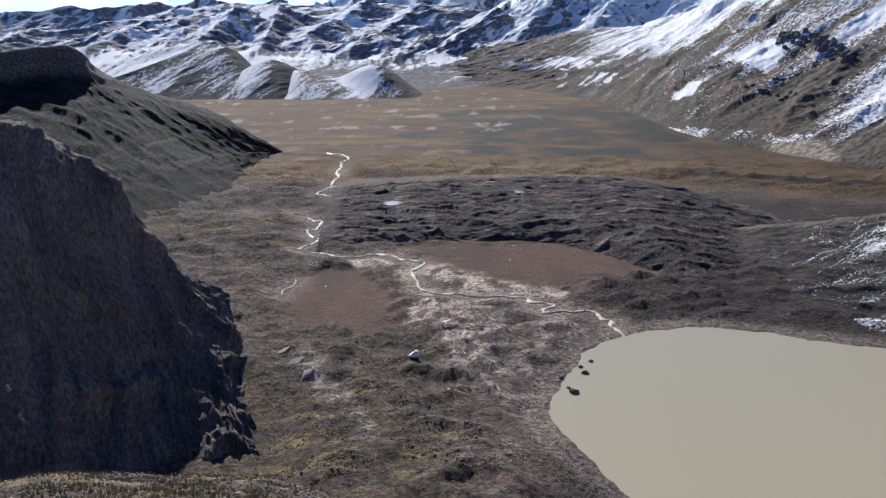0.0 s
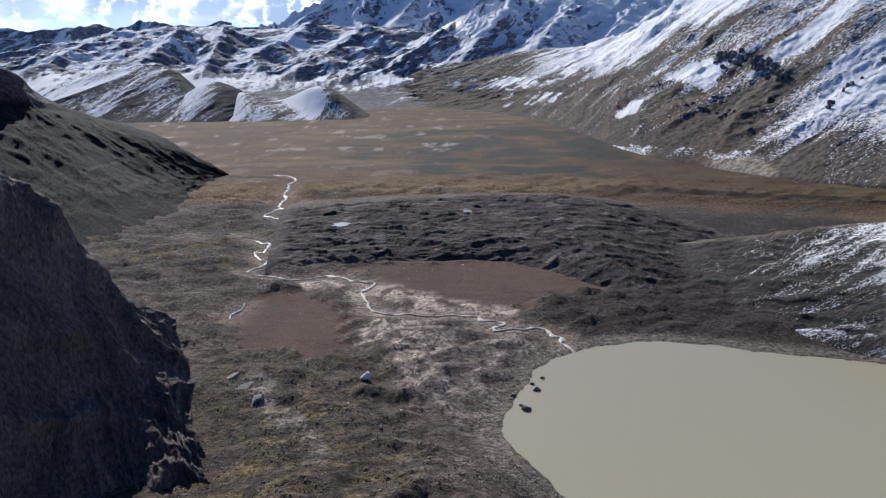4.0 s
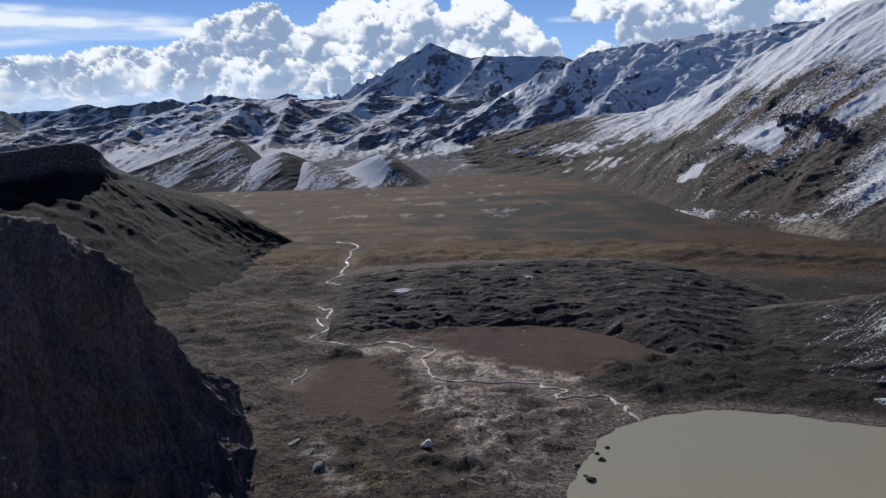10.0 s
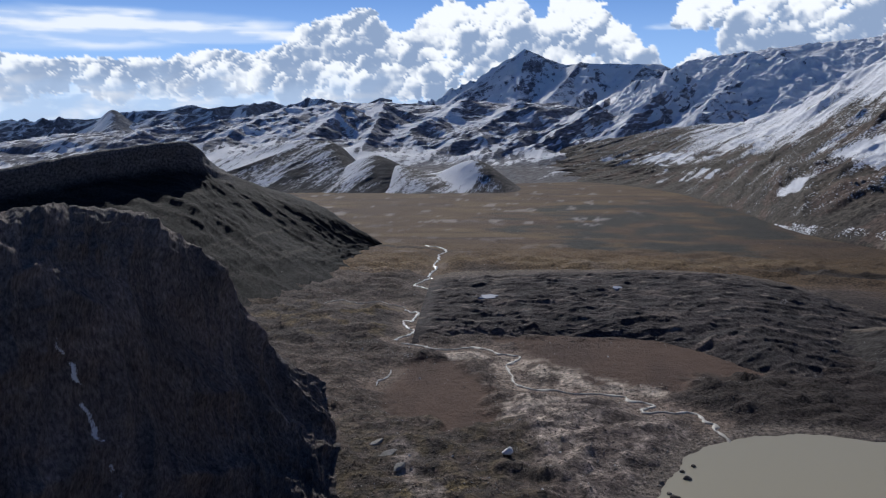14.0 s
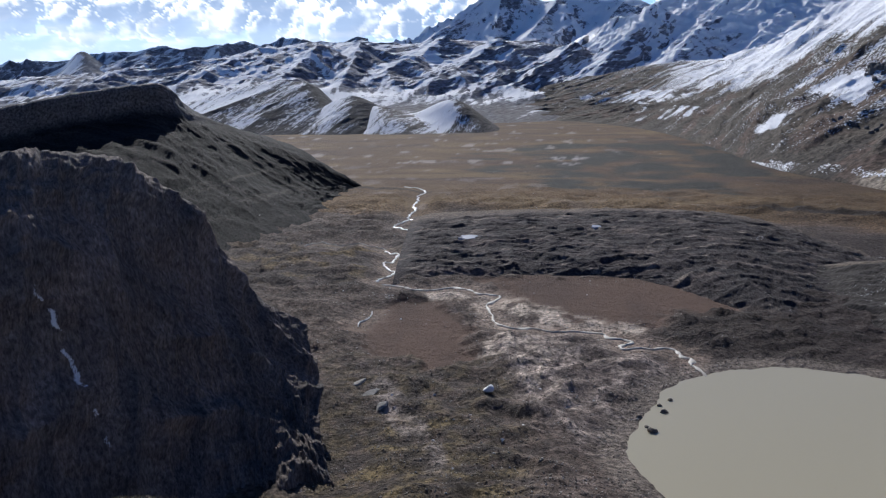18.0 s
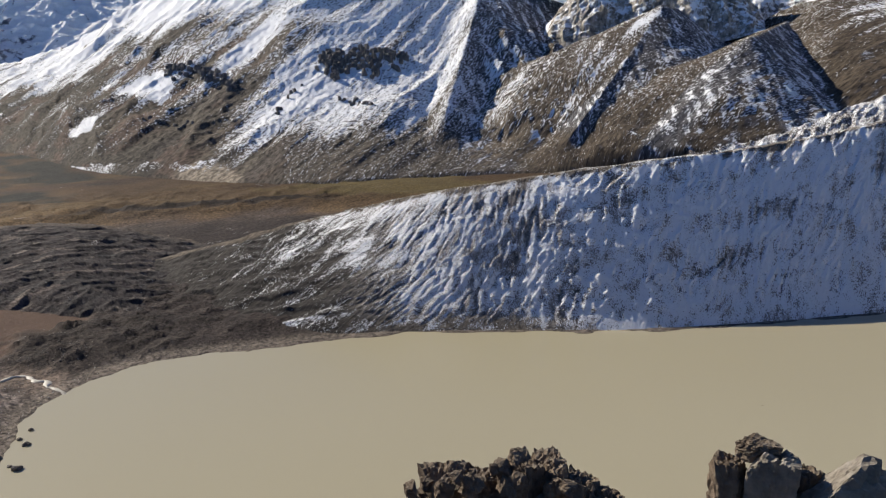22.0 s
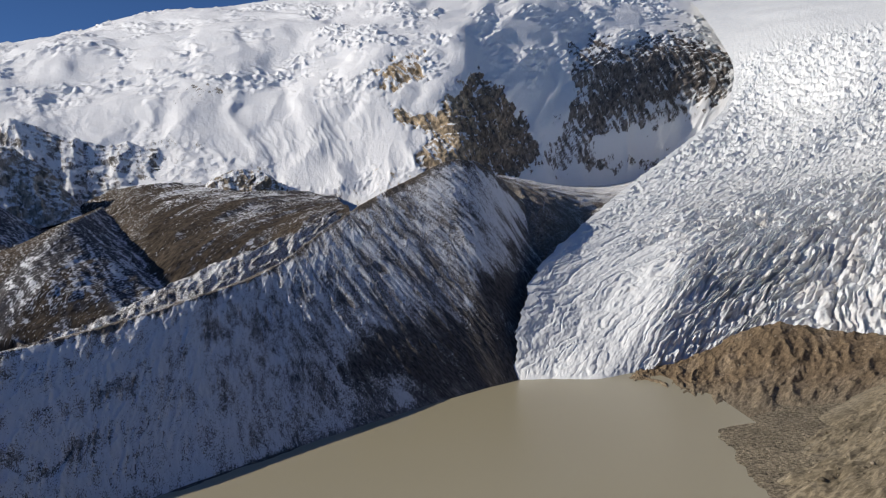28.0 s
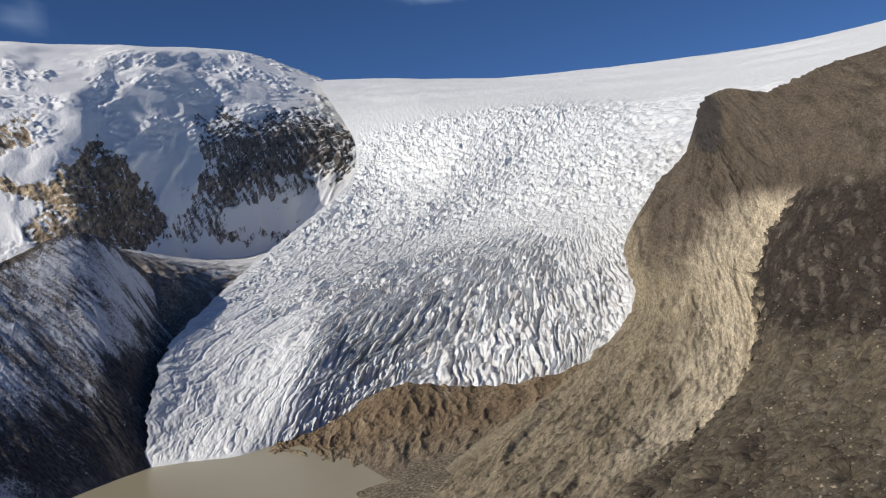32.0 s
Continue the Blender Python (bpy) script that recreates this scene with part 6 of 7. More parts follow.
bank([(8.2, 5.9), (8.9, 7.6), (10.2, 8.1), (11.4, 7.4), (12.0, 6.0)], 6.0, 22, (0.55, 0.35, 0.2))
bank([(11.4, 5.4), (12.6, 7.4), (14.2, 8.6), (16.0, 9.3), (18.2, 9.2), (20.0, 8.2), (21.4, 6.4)], 4.6, 50, (0.85, 0.45, 0.24))
bank([(22.0, 5.8), (23.4, 7.2), (25.4, 7.9), (28.0, 7.2), (30.0, 5.0)], 4.8, 30, (0.7, 0.4, 0.22))
bank([(8.4, 3.2), (9.4, 4.3), (10.4, 4.4), (11.4, 3.6)], 2.6, 10, (0.5, 0.3, 0.2))
solid = (heap > -5).astype(float)
cover = solid * step(0.02, 0.45, thin)
# the faces turned up and to the left are bright, the undersides and the depth of the bank blue-grey
rim = step(0.75, 0.15, NZ)
back = step(4, -12, AZ)                                      # nearer the sun the heads are seen from their shaded side
lit = 0.34 + 0.44 * NY - 0.24 * NX - (0.12 + 0.30 * back) * NZ + 0.30 * back * rim + 0.85 * fbm(AZ / 2.6, EL / 2.0, 4) + 0.34 * fbm(AZ / 0.7, EL / 0.7, 4) + 0.22 * step(4.0, 7.5, EL)
low = step(3.0, 0.8, EL)
lit = lit + 0.28 * (1 - thin)
grey = blob(AZ, EL, 16.5, 6.0, 5.5, 1.6) * 0.28 + blob(AZ, EL, 4.6, 4.6, 2.2, 1.2) * 0.2 + blob(AZ, EL, -11.5, 5.2, 1.8, 1.5) * 0.22
lit = (lit - grey + 0.16).clip(0, 1)
tone = mix3(col((0.30, 0.38, 0.52), AZ.shape), (1.0, 0.985, 0.95), step(0.08, 0.74, lit))
# soft blue-white haze under the left bank, and thin streaks above it
hz = step(-12, -17, AZ) * step(2.9, 1.6, EL + 0.5 * fbm(AZ / 2, EL / 1.2, 4)) * (0.82 + 0.3 * fbm(AZ / 3, EL / 1.0, 4)).clip(0, 1)
hz = np.maximum(hz, step(9, 4, AZ) * step(2.6, 1.0, EL) * 0.8)
haze_c = mix3(col((0.42, 0.52, 0.68), AZ.shape), (0.86, 0.91, 0.96), step(0.05, 0.5, fbm(AZ / 2.4, EL / 0.9, 5)))
streak = step(-0.25, 0.4, fbm(AZ / 9 - EL / 6, EL / 1.1, 5) + 0.25 * fbm(AZ / 2.5, EL / 0.5, 4))
lens = np.maximum(blob(AZ, EL, -28, 6.0, 9.5, 0.85, 0.3 * fbm(AZ / 5, EL, 3)), blob(AZ - (EL - 5.6) * 4, EL, -19, 5.3, 5.5, 0.45))
lens = np.maximum(lens, 0.8 * blob(AZ, EL, -36, 4.9, 12, 0.7))
veil = (lens * (0.35 + 0.65 * streak)).clip(0, 0.92)
veil = np.maximum(veil, 0.7 * blob(AZ - (EL - 5.9) * 3, EL, 9.0, 5.9, 2.4, 0.25) * streak)
for a0, e0, wa, we, k in ((81.5, 16.2, 1.4, 0.9, 0.16), (107.5, 17.4, 2.4, 0.8, 0.3), (116.5, 18.1, 2.0, 0.7, 0.45), (123.5, 17.0, 4.5, 0.8, 0.6)):
    veil = np.maximum(veil, k * step(1.2, 0.2, np.hypot((AZ - a0) / wa, (EL - e0) / we) + 0.5 * fbm(AZ / 2.0, EL / 1.2, 4)))
thinair = 0.48 * step(12, 3, EL) * step(34, 8, AZ)               # paler air towards the sun
alpha = 1 - (1 - cover) * (1 - hz) * (1 - veil) * (1 - thinair)
paint = col((0.50, 0.68, 0.92), AZ.shape)
paint = mix3(paint, (0.97, 0.96, 0.94), veil.clip(0, 1))
paint = paint * (1 - hz[..., None]) + haze_c * hz[..., None]
paint = paint * (1 - cover[..., None]) + tone * cover[..., None]
# soft bright mist in front of the low clouds towards the sun
mist = step(3.9, 1.0, EL + 1.3 * fbm(AZ / 3.2, EL / 1.6, 5)) * step(-7, -14, AZ) * 0.5
paint = mix3(paint, mix3(col((0.60, 0.72, 0.88), AZ.shape), (0.98, 0.98, 0.97), step(-0.1, 0.5, fbm(AZ / 3.0 + 4, EL / 1.0, 5))), mist)
alpha = 1 - (1 - alpha) * (1 - mist)
m = Nodes("cloud_backdrop")
m.t.nodes.remove(m.bsdf)
out = m.t.nodes["Material Output"]
em = m.add("ShaderNodeEmission", Color=m.attr("cloud", "Color"), Strength=1.42)
tr = m.add("ShaderNodeBsdfTransparent")
mx = m.t.nodes.new("ShaderNodeMixShader")
m.put(mx.inputs[0], m.attr("cover", "Fac"))
m.t.links.new(tr.outputs[0], mx.inputs[1])
m.t.links.new(em.outputs[0], mx.inputs[2])
m.t.links.new(mx.outputs[0], out.inputs[0])
A, E = np.radians(AZ), np.radians(EL)
sky_ob = grid_mesh("sky_backdrop", np.stack([R_SKY * np.sin(A) * np.cos(E), R_SKY * np.cos(A) * np.cos(E), EYE + R_SKY * np.sin(E)], -1), mat=m.mat)
c4 = np.ones((AZ.size, 4), np.float32)
c4[:, :3] = paint.reshape(-1, 3)
sky_ob.data.attributes.new("cloud", "FLOAT_COLOR", "POINT").data.foreach_set("color", c4.reshape(-1))
sky_ob.data.attributes.new("cover", "FLOAT", "POINT").data.foreach_set("value", alpha.reshape(-1).astype(np.float32))
tagged(sky_ob, "cumulus clouds banked over the far mountains", "sky", kind="structure")

# ---- rocks ----
def part(name, bm, material, parent=None, label="", smooth=False):
    me = bpy.data.meshes.new(name)
    bm.to_mesh(me)
    bm.free()
    me.materials.append(material)
    if smooth:
        me.polygons.foreach_set("use_smooth", np.ones(len(me.polygons), bool))
    ob = new(name, me)
    if parent:
        ob.parent = parent
    if label:
        ob["label"] = label
    return ob


def rock_material(name, dark, light, scale, bump=0.2, dust=None):
    m = Nodes(name)
    pos = m.add("ShaderNodeTexCoord").outputs["Object"]
    n1 = m.noise(pos, scale, 8, 0.7)
    n2 = m.noise(pos, scale * 0.2, 4, 0.6, 0.5)
    c = m.mix(m.math("MULTIPLY_ADD", m.math("ADD", n1, n2), 2.2, -1.7, clamp=True), dark, light)
    rnd = m.add("ShaderNodeObjectInfo").outputs["Random"]
    c = m.mix(m.math("MULTIPLY", rnd, 0.35), c, tuple(v * 0.5 for v in dark))
    if dust:
        up = m.add("ShaderNodeSeparateXYZ", Vector=m.add("ShaderNodeNewGeometry").outputs["Normal"]).outputs[2]
        c = m.mix(m.math("MULTIPLY", m.math("MULTIPLY_ADD", up, 3.0, -1.4, clamp=True), m.math("MULTIPLY_ADD", n1, 4.0, -1.7, clamp=True)), c, dust)
    m.put(m.bsdf.inputs["Base Color"], c)
    m.bsdf.inputs["Roughness"].default_value = 0.88
    m.bump(m.math("ADD", n1, m.math("MULTIPLY", m.noise(pos, scale * 4, 5, 0.7), 0.4)), 0.9, bump)
    return m.mat


def boulder_bm(seed, size, cuts=9, detail=2, rough=0.12):
    """An angular stone: a ball cut by random planes, then roughened."""
    rng = random.Random(seed)
    bm = bmesh.new()
    bmesh.ops.create_icosphere(bm, subdivisions=detail, radius=1.0)
    planes = []
    for _ in range(cuts):
        d = Vector((rng.gauss(0, 1), rng.gauss(0, 1), rng.gauss(0, 1))).normalized()
        planes.append((d, rng.uniform(0.45, 0.8)))
    off = Vector((seed * 3.1, seed * 1.7, 0))
    for vtx in bm.verts:
        for d, k in planes:
            over = vtx.co.dot(d) - k
            if over > 0:
                vtx.co -= d * over * 0.92
        vtx.co *= 1 + rough * noise.noise(vtx.co * 2.3 + off) + rough * 0.5 * noise.noise(vtx.co * 6 + off)
        vtx.co.x, vtx.co.y, vtx.co.z = vtx.co.x * size[0], vtx.co.y * size[1], vtx.co.z * size[2]
    return bm


mat_stone = rock_material("grey_brown_stone", (0.11, 0.095, 0.08), (0.27, 0.235, 0.20), 1.2)
mat_pale_stone = rock_material("pale_granite", (0.80, 0.79, 0.77), (0.92, 0.91, 0.90), 0.6)
mat_slab = rock_material("weathered_slab", (0.20, 0.185, 0.17), (0.42, 0.40, 0.37), 0.7)
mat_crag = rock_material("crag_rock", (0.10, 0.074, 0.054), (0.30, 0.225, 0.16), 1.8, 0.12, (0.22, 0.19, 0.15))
# paler copy of the crag rock, with sunlight put into its colour
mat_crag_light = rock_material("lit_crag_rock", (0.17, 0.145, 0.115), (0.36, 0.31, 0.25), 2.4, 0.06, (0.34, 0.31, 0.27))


def ground_z(x, y):
    return float(floor_height(np.array([x]), np.array([y]))[0])


# foreground outcrops on the edge below the eye
def outcrop(name, base, label):
    e = tagged(new(name), label, "rock")
    e.location = base
    return e


def crag_block(seed, size, cuts=7, rough=1.0, chop=(), fine=5):
    """A fractured block: a box with chopped corners, cracked and pitted faces."""
    rng = random.Random(seed)
    bm = bmesh.new()
    bmesh.ops.create_cube(bm, size=2.0)
    bmesh.ops.subdivide_edges(bm, edges=bm.edges[:], cuts=fine, use_grid_fill=True)
    planes = []
    for _ in range(cuts):
        d = Vector((rng.choice((-1, 1)) * rng.uniform(0.4, 1), rng.choice((-1, 1)) * rng.uniform(0.4, 1), rng.uniform(-0.3, 1))).normalized()
        planes.append((d, rng.uniform(0.85, 1.15)))
    planes += [(Vector(d).normalized(), k) for d, k in chop]
    off = Vector((seed * 3.1, seed * 1.7, seed * 0.9))
    for vtx in bm.verts:
        for d, k in planes:
            over = vtx.co.dot(d) - k
            if over > 0:
                vtx.co -= d * over
        p = vtx.co.copy()
        crack = abs(noise.noise(p * 1.7 + off))
        vtx.co += p.normalized() * rough * (0.16 * noise.noise(p * 1.1 + off) - 0.16 * max(0.0, 0.14 - crack) / 0.14 + 0.11 * noise.noise(p * 4.5 + off) + 0.07 * noise.noise(p * 10 + off) + 0.05 * noise.noise(p * 19 + off))
        vtx.co.x, vtx.co.y, vtx.co.z = vtx.co.x * size[0], vtx.co.y * size[1], vtx.co.z * size[2]
    return bm


def block(parent, az, r, el, size, seed, turn, mat, lean=(0, 0), name="block", cuts=7, rough=1.0, chop=()):
    """A block whose middle lies at that bearing, distance and elevation."""
    p = Vector(place(az, r, el)) - parent.location
    ob = part(name, crag_block(seed, size, cuts, rough, chop, 6 if name == "loose_stone" else 16), mat, parent)
    ob.matrix_basis = pose(p.x, p.y, p.z, lean[0], lean[1], turn)
    return ob


R_CRAG = 24.0
ca = outcrop("crumbling_outcrop", place(44, R_CRAG, -40), "dark crumbling volcanic outcrop above the lake")
rng = random.Random(5)
for i, (a, top, w) in enumerate(((36.4, -29.3, 0.75), (38.6, -27.6, 0.7), (40.6, -27.6, 0.8), (42.4, -27.9, 0.7), (44.2, -27.1, 0.6), (46.2, -26.9, 0.65), (48.2, -28.1, 0.6), (49.8, -28.9, 0.6), (51.2, -29.7, 0.5), (53.4, -30.2, 0.6), (55.0, -30.4, 0.4))):
    h = 1.5
    el = math.degrees(math.atan2(R_CRAG * math.tan(radians(top)) - h * 0.8, R_CRAG))
    block(ca, a, R_CRAG + rng.uniform(-0.3, 0.3), el, (w, w, h * 0.8), 40 + i, -a + rng.uniform(-25, 25), mat_crag, (rng.uniform(-6, 6), rng.uniform(-6, 6)))
for i in range(70):
    a = rng.uniform(35.6, 51.5)
    top = -27.4 - 0.02 * (a - 43) ** 2
    s_ = rng.uniform(0.10, 0.30)
    block(ca, a, R_CRAG - 0.55 + rng.uniform(-0.5, 0.2), rng.uniform(top - 3.6, top - 0.2), (s_, s_ * 0.9, s_ * rng.uniform(0.6, 1.2)), 90 + i, rng.uniform(0, 180), mat_crag, (rng.uniform(-30, 30), rng.uniform(-30, 30)), name="loose_stone")
cb = outcrop("split_crag", place(61, R_CRAG, -40), "tall split crag of grey volcanic rock with a capstone")
block(cb, 60.3, R_CRAG, -25.0, (0.56, 0.46, 0.27), 3, -52, mat_crag, (0, 3), "capstone", 9, 1.3)
block(cb, 58.6, R_CRAG, -28.3, (0.60, 0.6, 1.30), 11, -58, mat_crag, (0, -3), "block", 8, 1.0)
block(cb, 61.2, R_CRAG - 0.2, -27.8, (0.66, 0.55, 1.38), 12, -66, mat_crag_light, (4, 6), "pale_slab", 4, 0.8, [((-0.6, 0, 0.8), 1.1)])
block(cb, 63.2, R_CRAG + 0.4, -27.9, (0.5, 0.6, 1.1), 13, -60, mat_crag, (0, 6), "block", 5, 0.7)
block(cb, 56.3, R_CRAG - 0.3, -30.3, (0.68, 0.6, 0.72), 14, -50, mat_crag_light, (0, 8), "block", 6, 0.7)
block(cb, 60.0, R_CRAG, -33.4, (2.3, 1.5, 1.5), 15, -60, mat_crag)
cc = outcrop("leaning_slab_crag", place(66, R_CRAG, -40), "slanting slab of grey rock with a sunlit upper face")
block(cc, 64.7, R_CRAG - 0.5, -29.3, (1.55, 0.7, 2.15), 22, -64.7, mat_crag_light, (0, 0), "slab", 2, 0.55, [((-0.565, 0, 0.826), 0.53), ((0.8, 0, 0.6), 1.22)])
block(cc, 62.2, R_CRAG - 0.9, -31.6, (0.6, 0.5, 0.8), 23, -50, mat_crag, (0, 0), "block", 6, 0.7)

# pale erratic, rocks in the lake edge
def boulder(name, x, y, size, seed, mat, label, group="", z=None, detail=2, turn=0):
    bm = boulder_bm(seed, size, 9, detail)
    ob = part(name, bm, mat)
    ob.location = (x, y, (ground_z(x, y) if z is None else z) + size[2] * 0.35)
    ob.rotation_euler = (0, 0, radians(turn))
    return tagged(ob, label, "boulder", group)


x, y, _ = at_z(-2.1, 354, 0)
boulder("pale_boulder", x, y, (2.6, 3.8, 2.2), 4, mat_pale_stone, "large pale erratic boulder on brown rubble", detail=3)
for i, (a, r, w) in enumerate(((-1.1, 305, 0.8), (-3.4, 330, 0.5), (0.4, 318, 0.5), (-6.0, 352, 0.6), (1.6, 360, 0.6))):
    x, y, _ = at_z(a, r, 0)
    boulder("pale_stone", x, y, (w * 1.2, w, w * 0.8), 80 + i, mat_pale_stone, "small pale boulder among brown rubble", "pale boulders on the floor")
for i, (a, r, w, turn) in enumerate(((-11.4, 372, 3.4, 60), (-10.8, 357, 4.2, 62), (-9.8, 341, 3.6, 64))):
    x, y, _ = at_z(a, r, 0)
    boulder("slab_outcrop", x, y, (w * 1.9, w * 0.6, w * 0.28), 90 + i, mat_slab, "grey weathered slab of bedrock breaking through the talus", "slabs in the talus", turn=turn, detail=3)
for i, (a, r, w) in enumerate(((9.6, 332, 1.9), (9.1, 336, 1.0), (10.3, 353, 1.6), (9.9, 360, 1.2), (8.6, 345, 1.3), (10.6, 367, 1.1))):
    x, y, _ = at_z(a, r, 0)
    boulder("lake_rock", x, y, (w * 1.3, w, w * 0.8), 60 + i, mat_stone, "dark rock standing in the lake's edge", "rocks at the shore", z=-0.1)

# boulders over the rubble: a few shapes, many stones
rng = random.Random(11)
shapes = []
for i in range(10):
    bm = boulder_bm(200 + i, (1.1, 0.9, 0.75), 8, 2)
    me = bpy.data.meshes.new("boulder")
    bm.to_mesh(me)
    bm.free()
    shapes.append(me)
pts = []
while len(pts) < 170:
    a, r = rng.uniform(-15, 13), 255 + 330 * rng.random() ** 1.3
    x, y, _ = at_z(a, r, 0)
    pts.append((x, y, rng.uniform(0.3, 0.6) * (1.8 if rng.random() < 0.1 else 1)))
P = np.array(pts)
sd = shore_distance(P[:, 0], P[:, 1])
gz_ = floor_height(P[:, 0], P[:, 1])
for (x, y, w), d, z in zip(pts, sd, gz_):
    if d < 3:
        continue
    me = shapes[rng.randrange(10)]
    if not me.materials:
        me.materials.append(mat_pale_stone if rng.random() < 0.2 else mat_stone)
    ob = new("boulder", me)
    ob.location, ob.scale = (x, y, z + 0.25 * w), (w, w * rng.uniform(0.8, 1.2), w)
    ob.rotation_euler = (0, 0, rng.uniform(0, 6.28))
    tagged(ob, "weathered grey-brown boulder on the rubble floor", "boulder", "boulders on the valley floor")


def stones(name, points, sizes, mat, label, seed, category="stones"):
    """Countless stones as one mesh: rough eight-sided lumps."""
    rs = np.random.RandomState(seed)
    unit = np.array([(1, 0, 0), (-1, 0, 0), (0, 1, 0), (0, -1, 0), (0, 0, 1), (0, 0, -1), (0.7, 0.7, 0.35), (-0.7, 0.6, 0.3)], float)[:6]
    faces = np.array([(0, 2, 4), (2, 1, 4), (1, 3, 4), (3, 0, 4), (2, 0, 5), (1, 2, 5), (3, 1, 5), (0, 3, 5)])
    n = len(points)
    jit = unit[None] * rs.uniform(0.6, 1.3, (n, 6, 1)) * np.asarray(sizes)[:, None, None]
    t = rs.uniform(0, 6.28, n)
    ct, st = np.cos(t)[:, None], np.sin(t)[:, None]
    v = np.stack([jit[..., 0] * ct - jit[..., 1] * st, jit[..., 0] * st + jit[..., 1] * ct, jit[..., 2] * 0.8], -1) + np.asarray(points)[:, None, :]
    f = (faces[None] + 6 * np.arange(n)[:, None, None]).reshape(-1, 3)
    me = bpy.data.meshes.new(name)
    me.vertices.add(n * 6)
    me.vertices.foreach_set("co", v.reshape(-1).astype(np.float32))
    me.loops.add(f.size)
    me.polygons.add(len(f))
    me.loops.foreach_set("vertex_index", f.reshape(-1).astype(np.int32))
    me.polygons.foreach_set("loop_start", np.arange(0, f.size, 3, dtype=np.int32))
    me.update(calc_edges=True)
    me.materials.append(mat)
    return tagged(new(name, me), label, category, kind="stuff")


m = Nodes("mixed_stone")
rnd = m.add("ShaderNodeNewGeometry").outputs["Random Per Island"]
m.put(m.bsdf.inputs["Base Color"], m.ramp(rnd, (0.0, (0.07, 0.06, 0.052)), (0.5, (0.16, 0.135, 0.11)), (0.85, (0.32, 0.285, 0.25)), (1.0, (0.55, 0.52, 0.48))))
m.bsdf.inputs["Roughness"].default_value = 0.9
mat_mixed = m.mat
rs_ = np.random.RandomState(3)
n = 26000
a, r = np.radians(rs_.uniform(-16, 15, n)), 245 + 330 * rs_.rand(n) ** 1.2
x, y = r * np.sin(a), r * np.cos(a)
keep = (shore_distance(x, y) > 1.5) & (fbm(x / 30, y / 18, 3) > -0.15)
flat = np.maximum(blob(np.degrees(a), r, -7, 440, 4.2, 60), blob(np.degrees(a), r, 8, 520, 9, 40))
keep &= rs_.rand(n) > flat
x, y = x[keep], y[keep]
w = 0.14 + 0.42 * rs_.rand(len(x)) ** 3
stones("scattered_stones", np.stack([x, y, floor_height(x, y) + 0.1 * w], -1), w, mat_mixed, "small grey and brown stones strewn over the rubble", 1)

# stones and dry tussocks on the shoulder below the eye
n = 9000
a, r = np.radians(rs_.uniform(-34, -2, n)), 28 + 104 * rs_.rand(n) ** 0.8
x, y = r * np.sin(a), r * np.cos(a)
keep = fbm(x / 12, y / 12, 3) > -0.2
x, y = x[keep], y[keep]
w = (0.05 + 0.30 * rs_.rand(len(x)) ** 4) * (0.4 + 0.6 * np.hypot(x, y) / BROW)
stones("shoulder_stones", np.stack([x, y, floor_height(x, y) + 0.2 * w], -1), w, mat_mixed, "grey stones lying among dry grass on the near shoulder", 4)


def tussocks(name, points, sizes, mat, label, seed):
    """Countless clumps of grass as one mesh: fans of thin blades."""
    rs = np.random.RandomState(seed)
    n, b = len(points), 9
    t = rs.uniform(0, 6.28, (n, b))
    lean = rs.uniform(0.1, 0.9, (n, b)) * np.asarray(sizes)[:, None]
    tall = rs.uniform(0.6, 1.3, (n, b)) * np.asarray(sizes)[:, None]
    d = np.stack([np.cos(t), np.sin(t), 0 * t], -1)
    side = np.stack([-np.sin(t), np.cos(t), 0 * t], -1) * (0.09 * np.asarray(sizes))[:, None, None]
    base = np.asarray(points)[:, None, :] + d * (0.15 * np.asarray(sizes))[:, None, None]
    tip = base + d * lean[..., None] + np.stack([0 * t, 0 * t, tall], -1)
    v = np.stack([base - side, base + side, tip], 2).reshape(-1, 3)
    me = bpy.data.meshes.new(name)
    k = n * b
    me.vertices.add(3 * k)
    me.vertices.foreach_set("co", v.reshape(-1).astype(np.float32))
    me.loops.add(3 * k)
    me.polygons.add(k)
    me.loops.foreach_set("vertex_index", np.arange(3 * k, dtype=np.int32))
    me.polygons.foreach_set("loop_start", np.arange(0, 3 * k, 3, dtype=np.int32))
    me.update(calc_edges=True)
    me.materials.append(mat)
    return tagged(new(name, me), label, "grass", kind="stuff")


m = Nodes("dry_grass")
rnd = m.add("ShaderNodeNewGeometry").outputs["Random Per Island"]
m.put(m.bsdf.inputs["Base Color"], m.ramp(rnd, (0.0, (0.10, 0.09, 0.04)), (0.6, (0.24, 0.20, 0.10)), (1.0, (0.42, 0.36, 0.22))))
m.bsdf.inputs["Roughness"].default_value = 0.8
n = 9000
a, r = np.radians(rs_.uniform(-34, -2, n)), 28 + 104 * rs_.rand(n) ** 0.8
x, y = r * np.sin(a), r * np.cos(a)
keep = fbm(x / 7, y / 7, 4) + 0.4 * fbm(x / 28, y / 28, 3) > 0.0
x, y = x[keep], y[keep]
tussocks("dry_grass_tussocks", np.stack([x, y, floor_height(x, y) - 0.03], -1), 0.18 + 0.3 * rs_.rand(len(x)), m.mat, "dry yellow grass tussocks between stones on the near shoulder", 6)

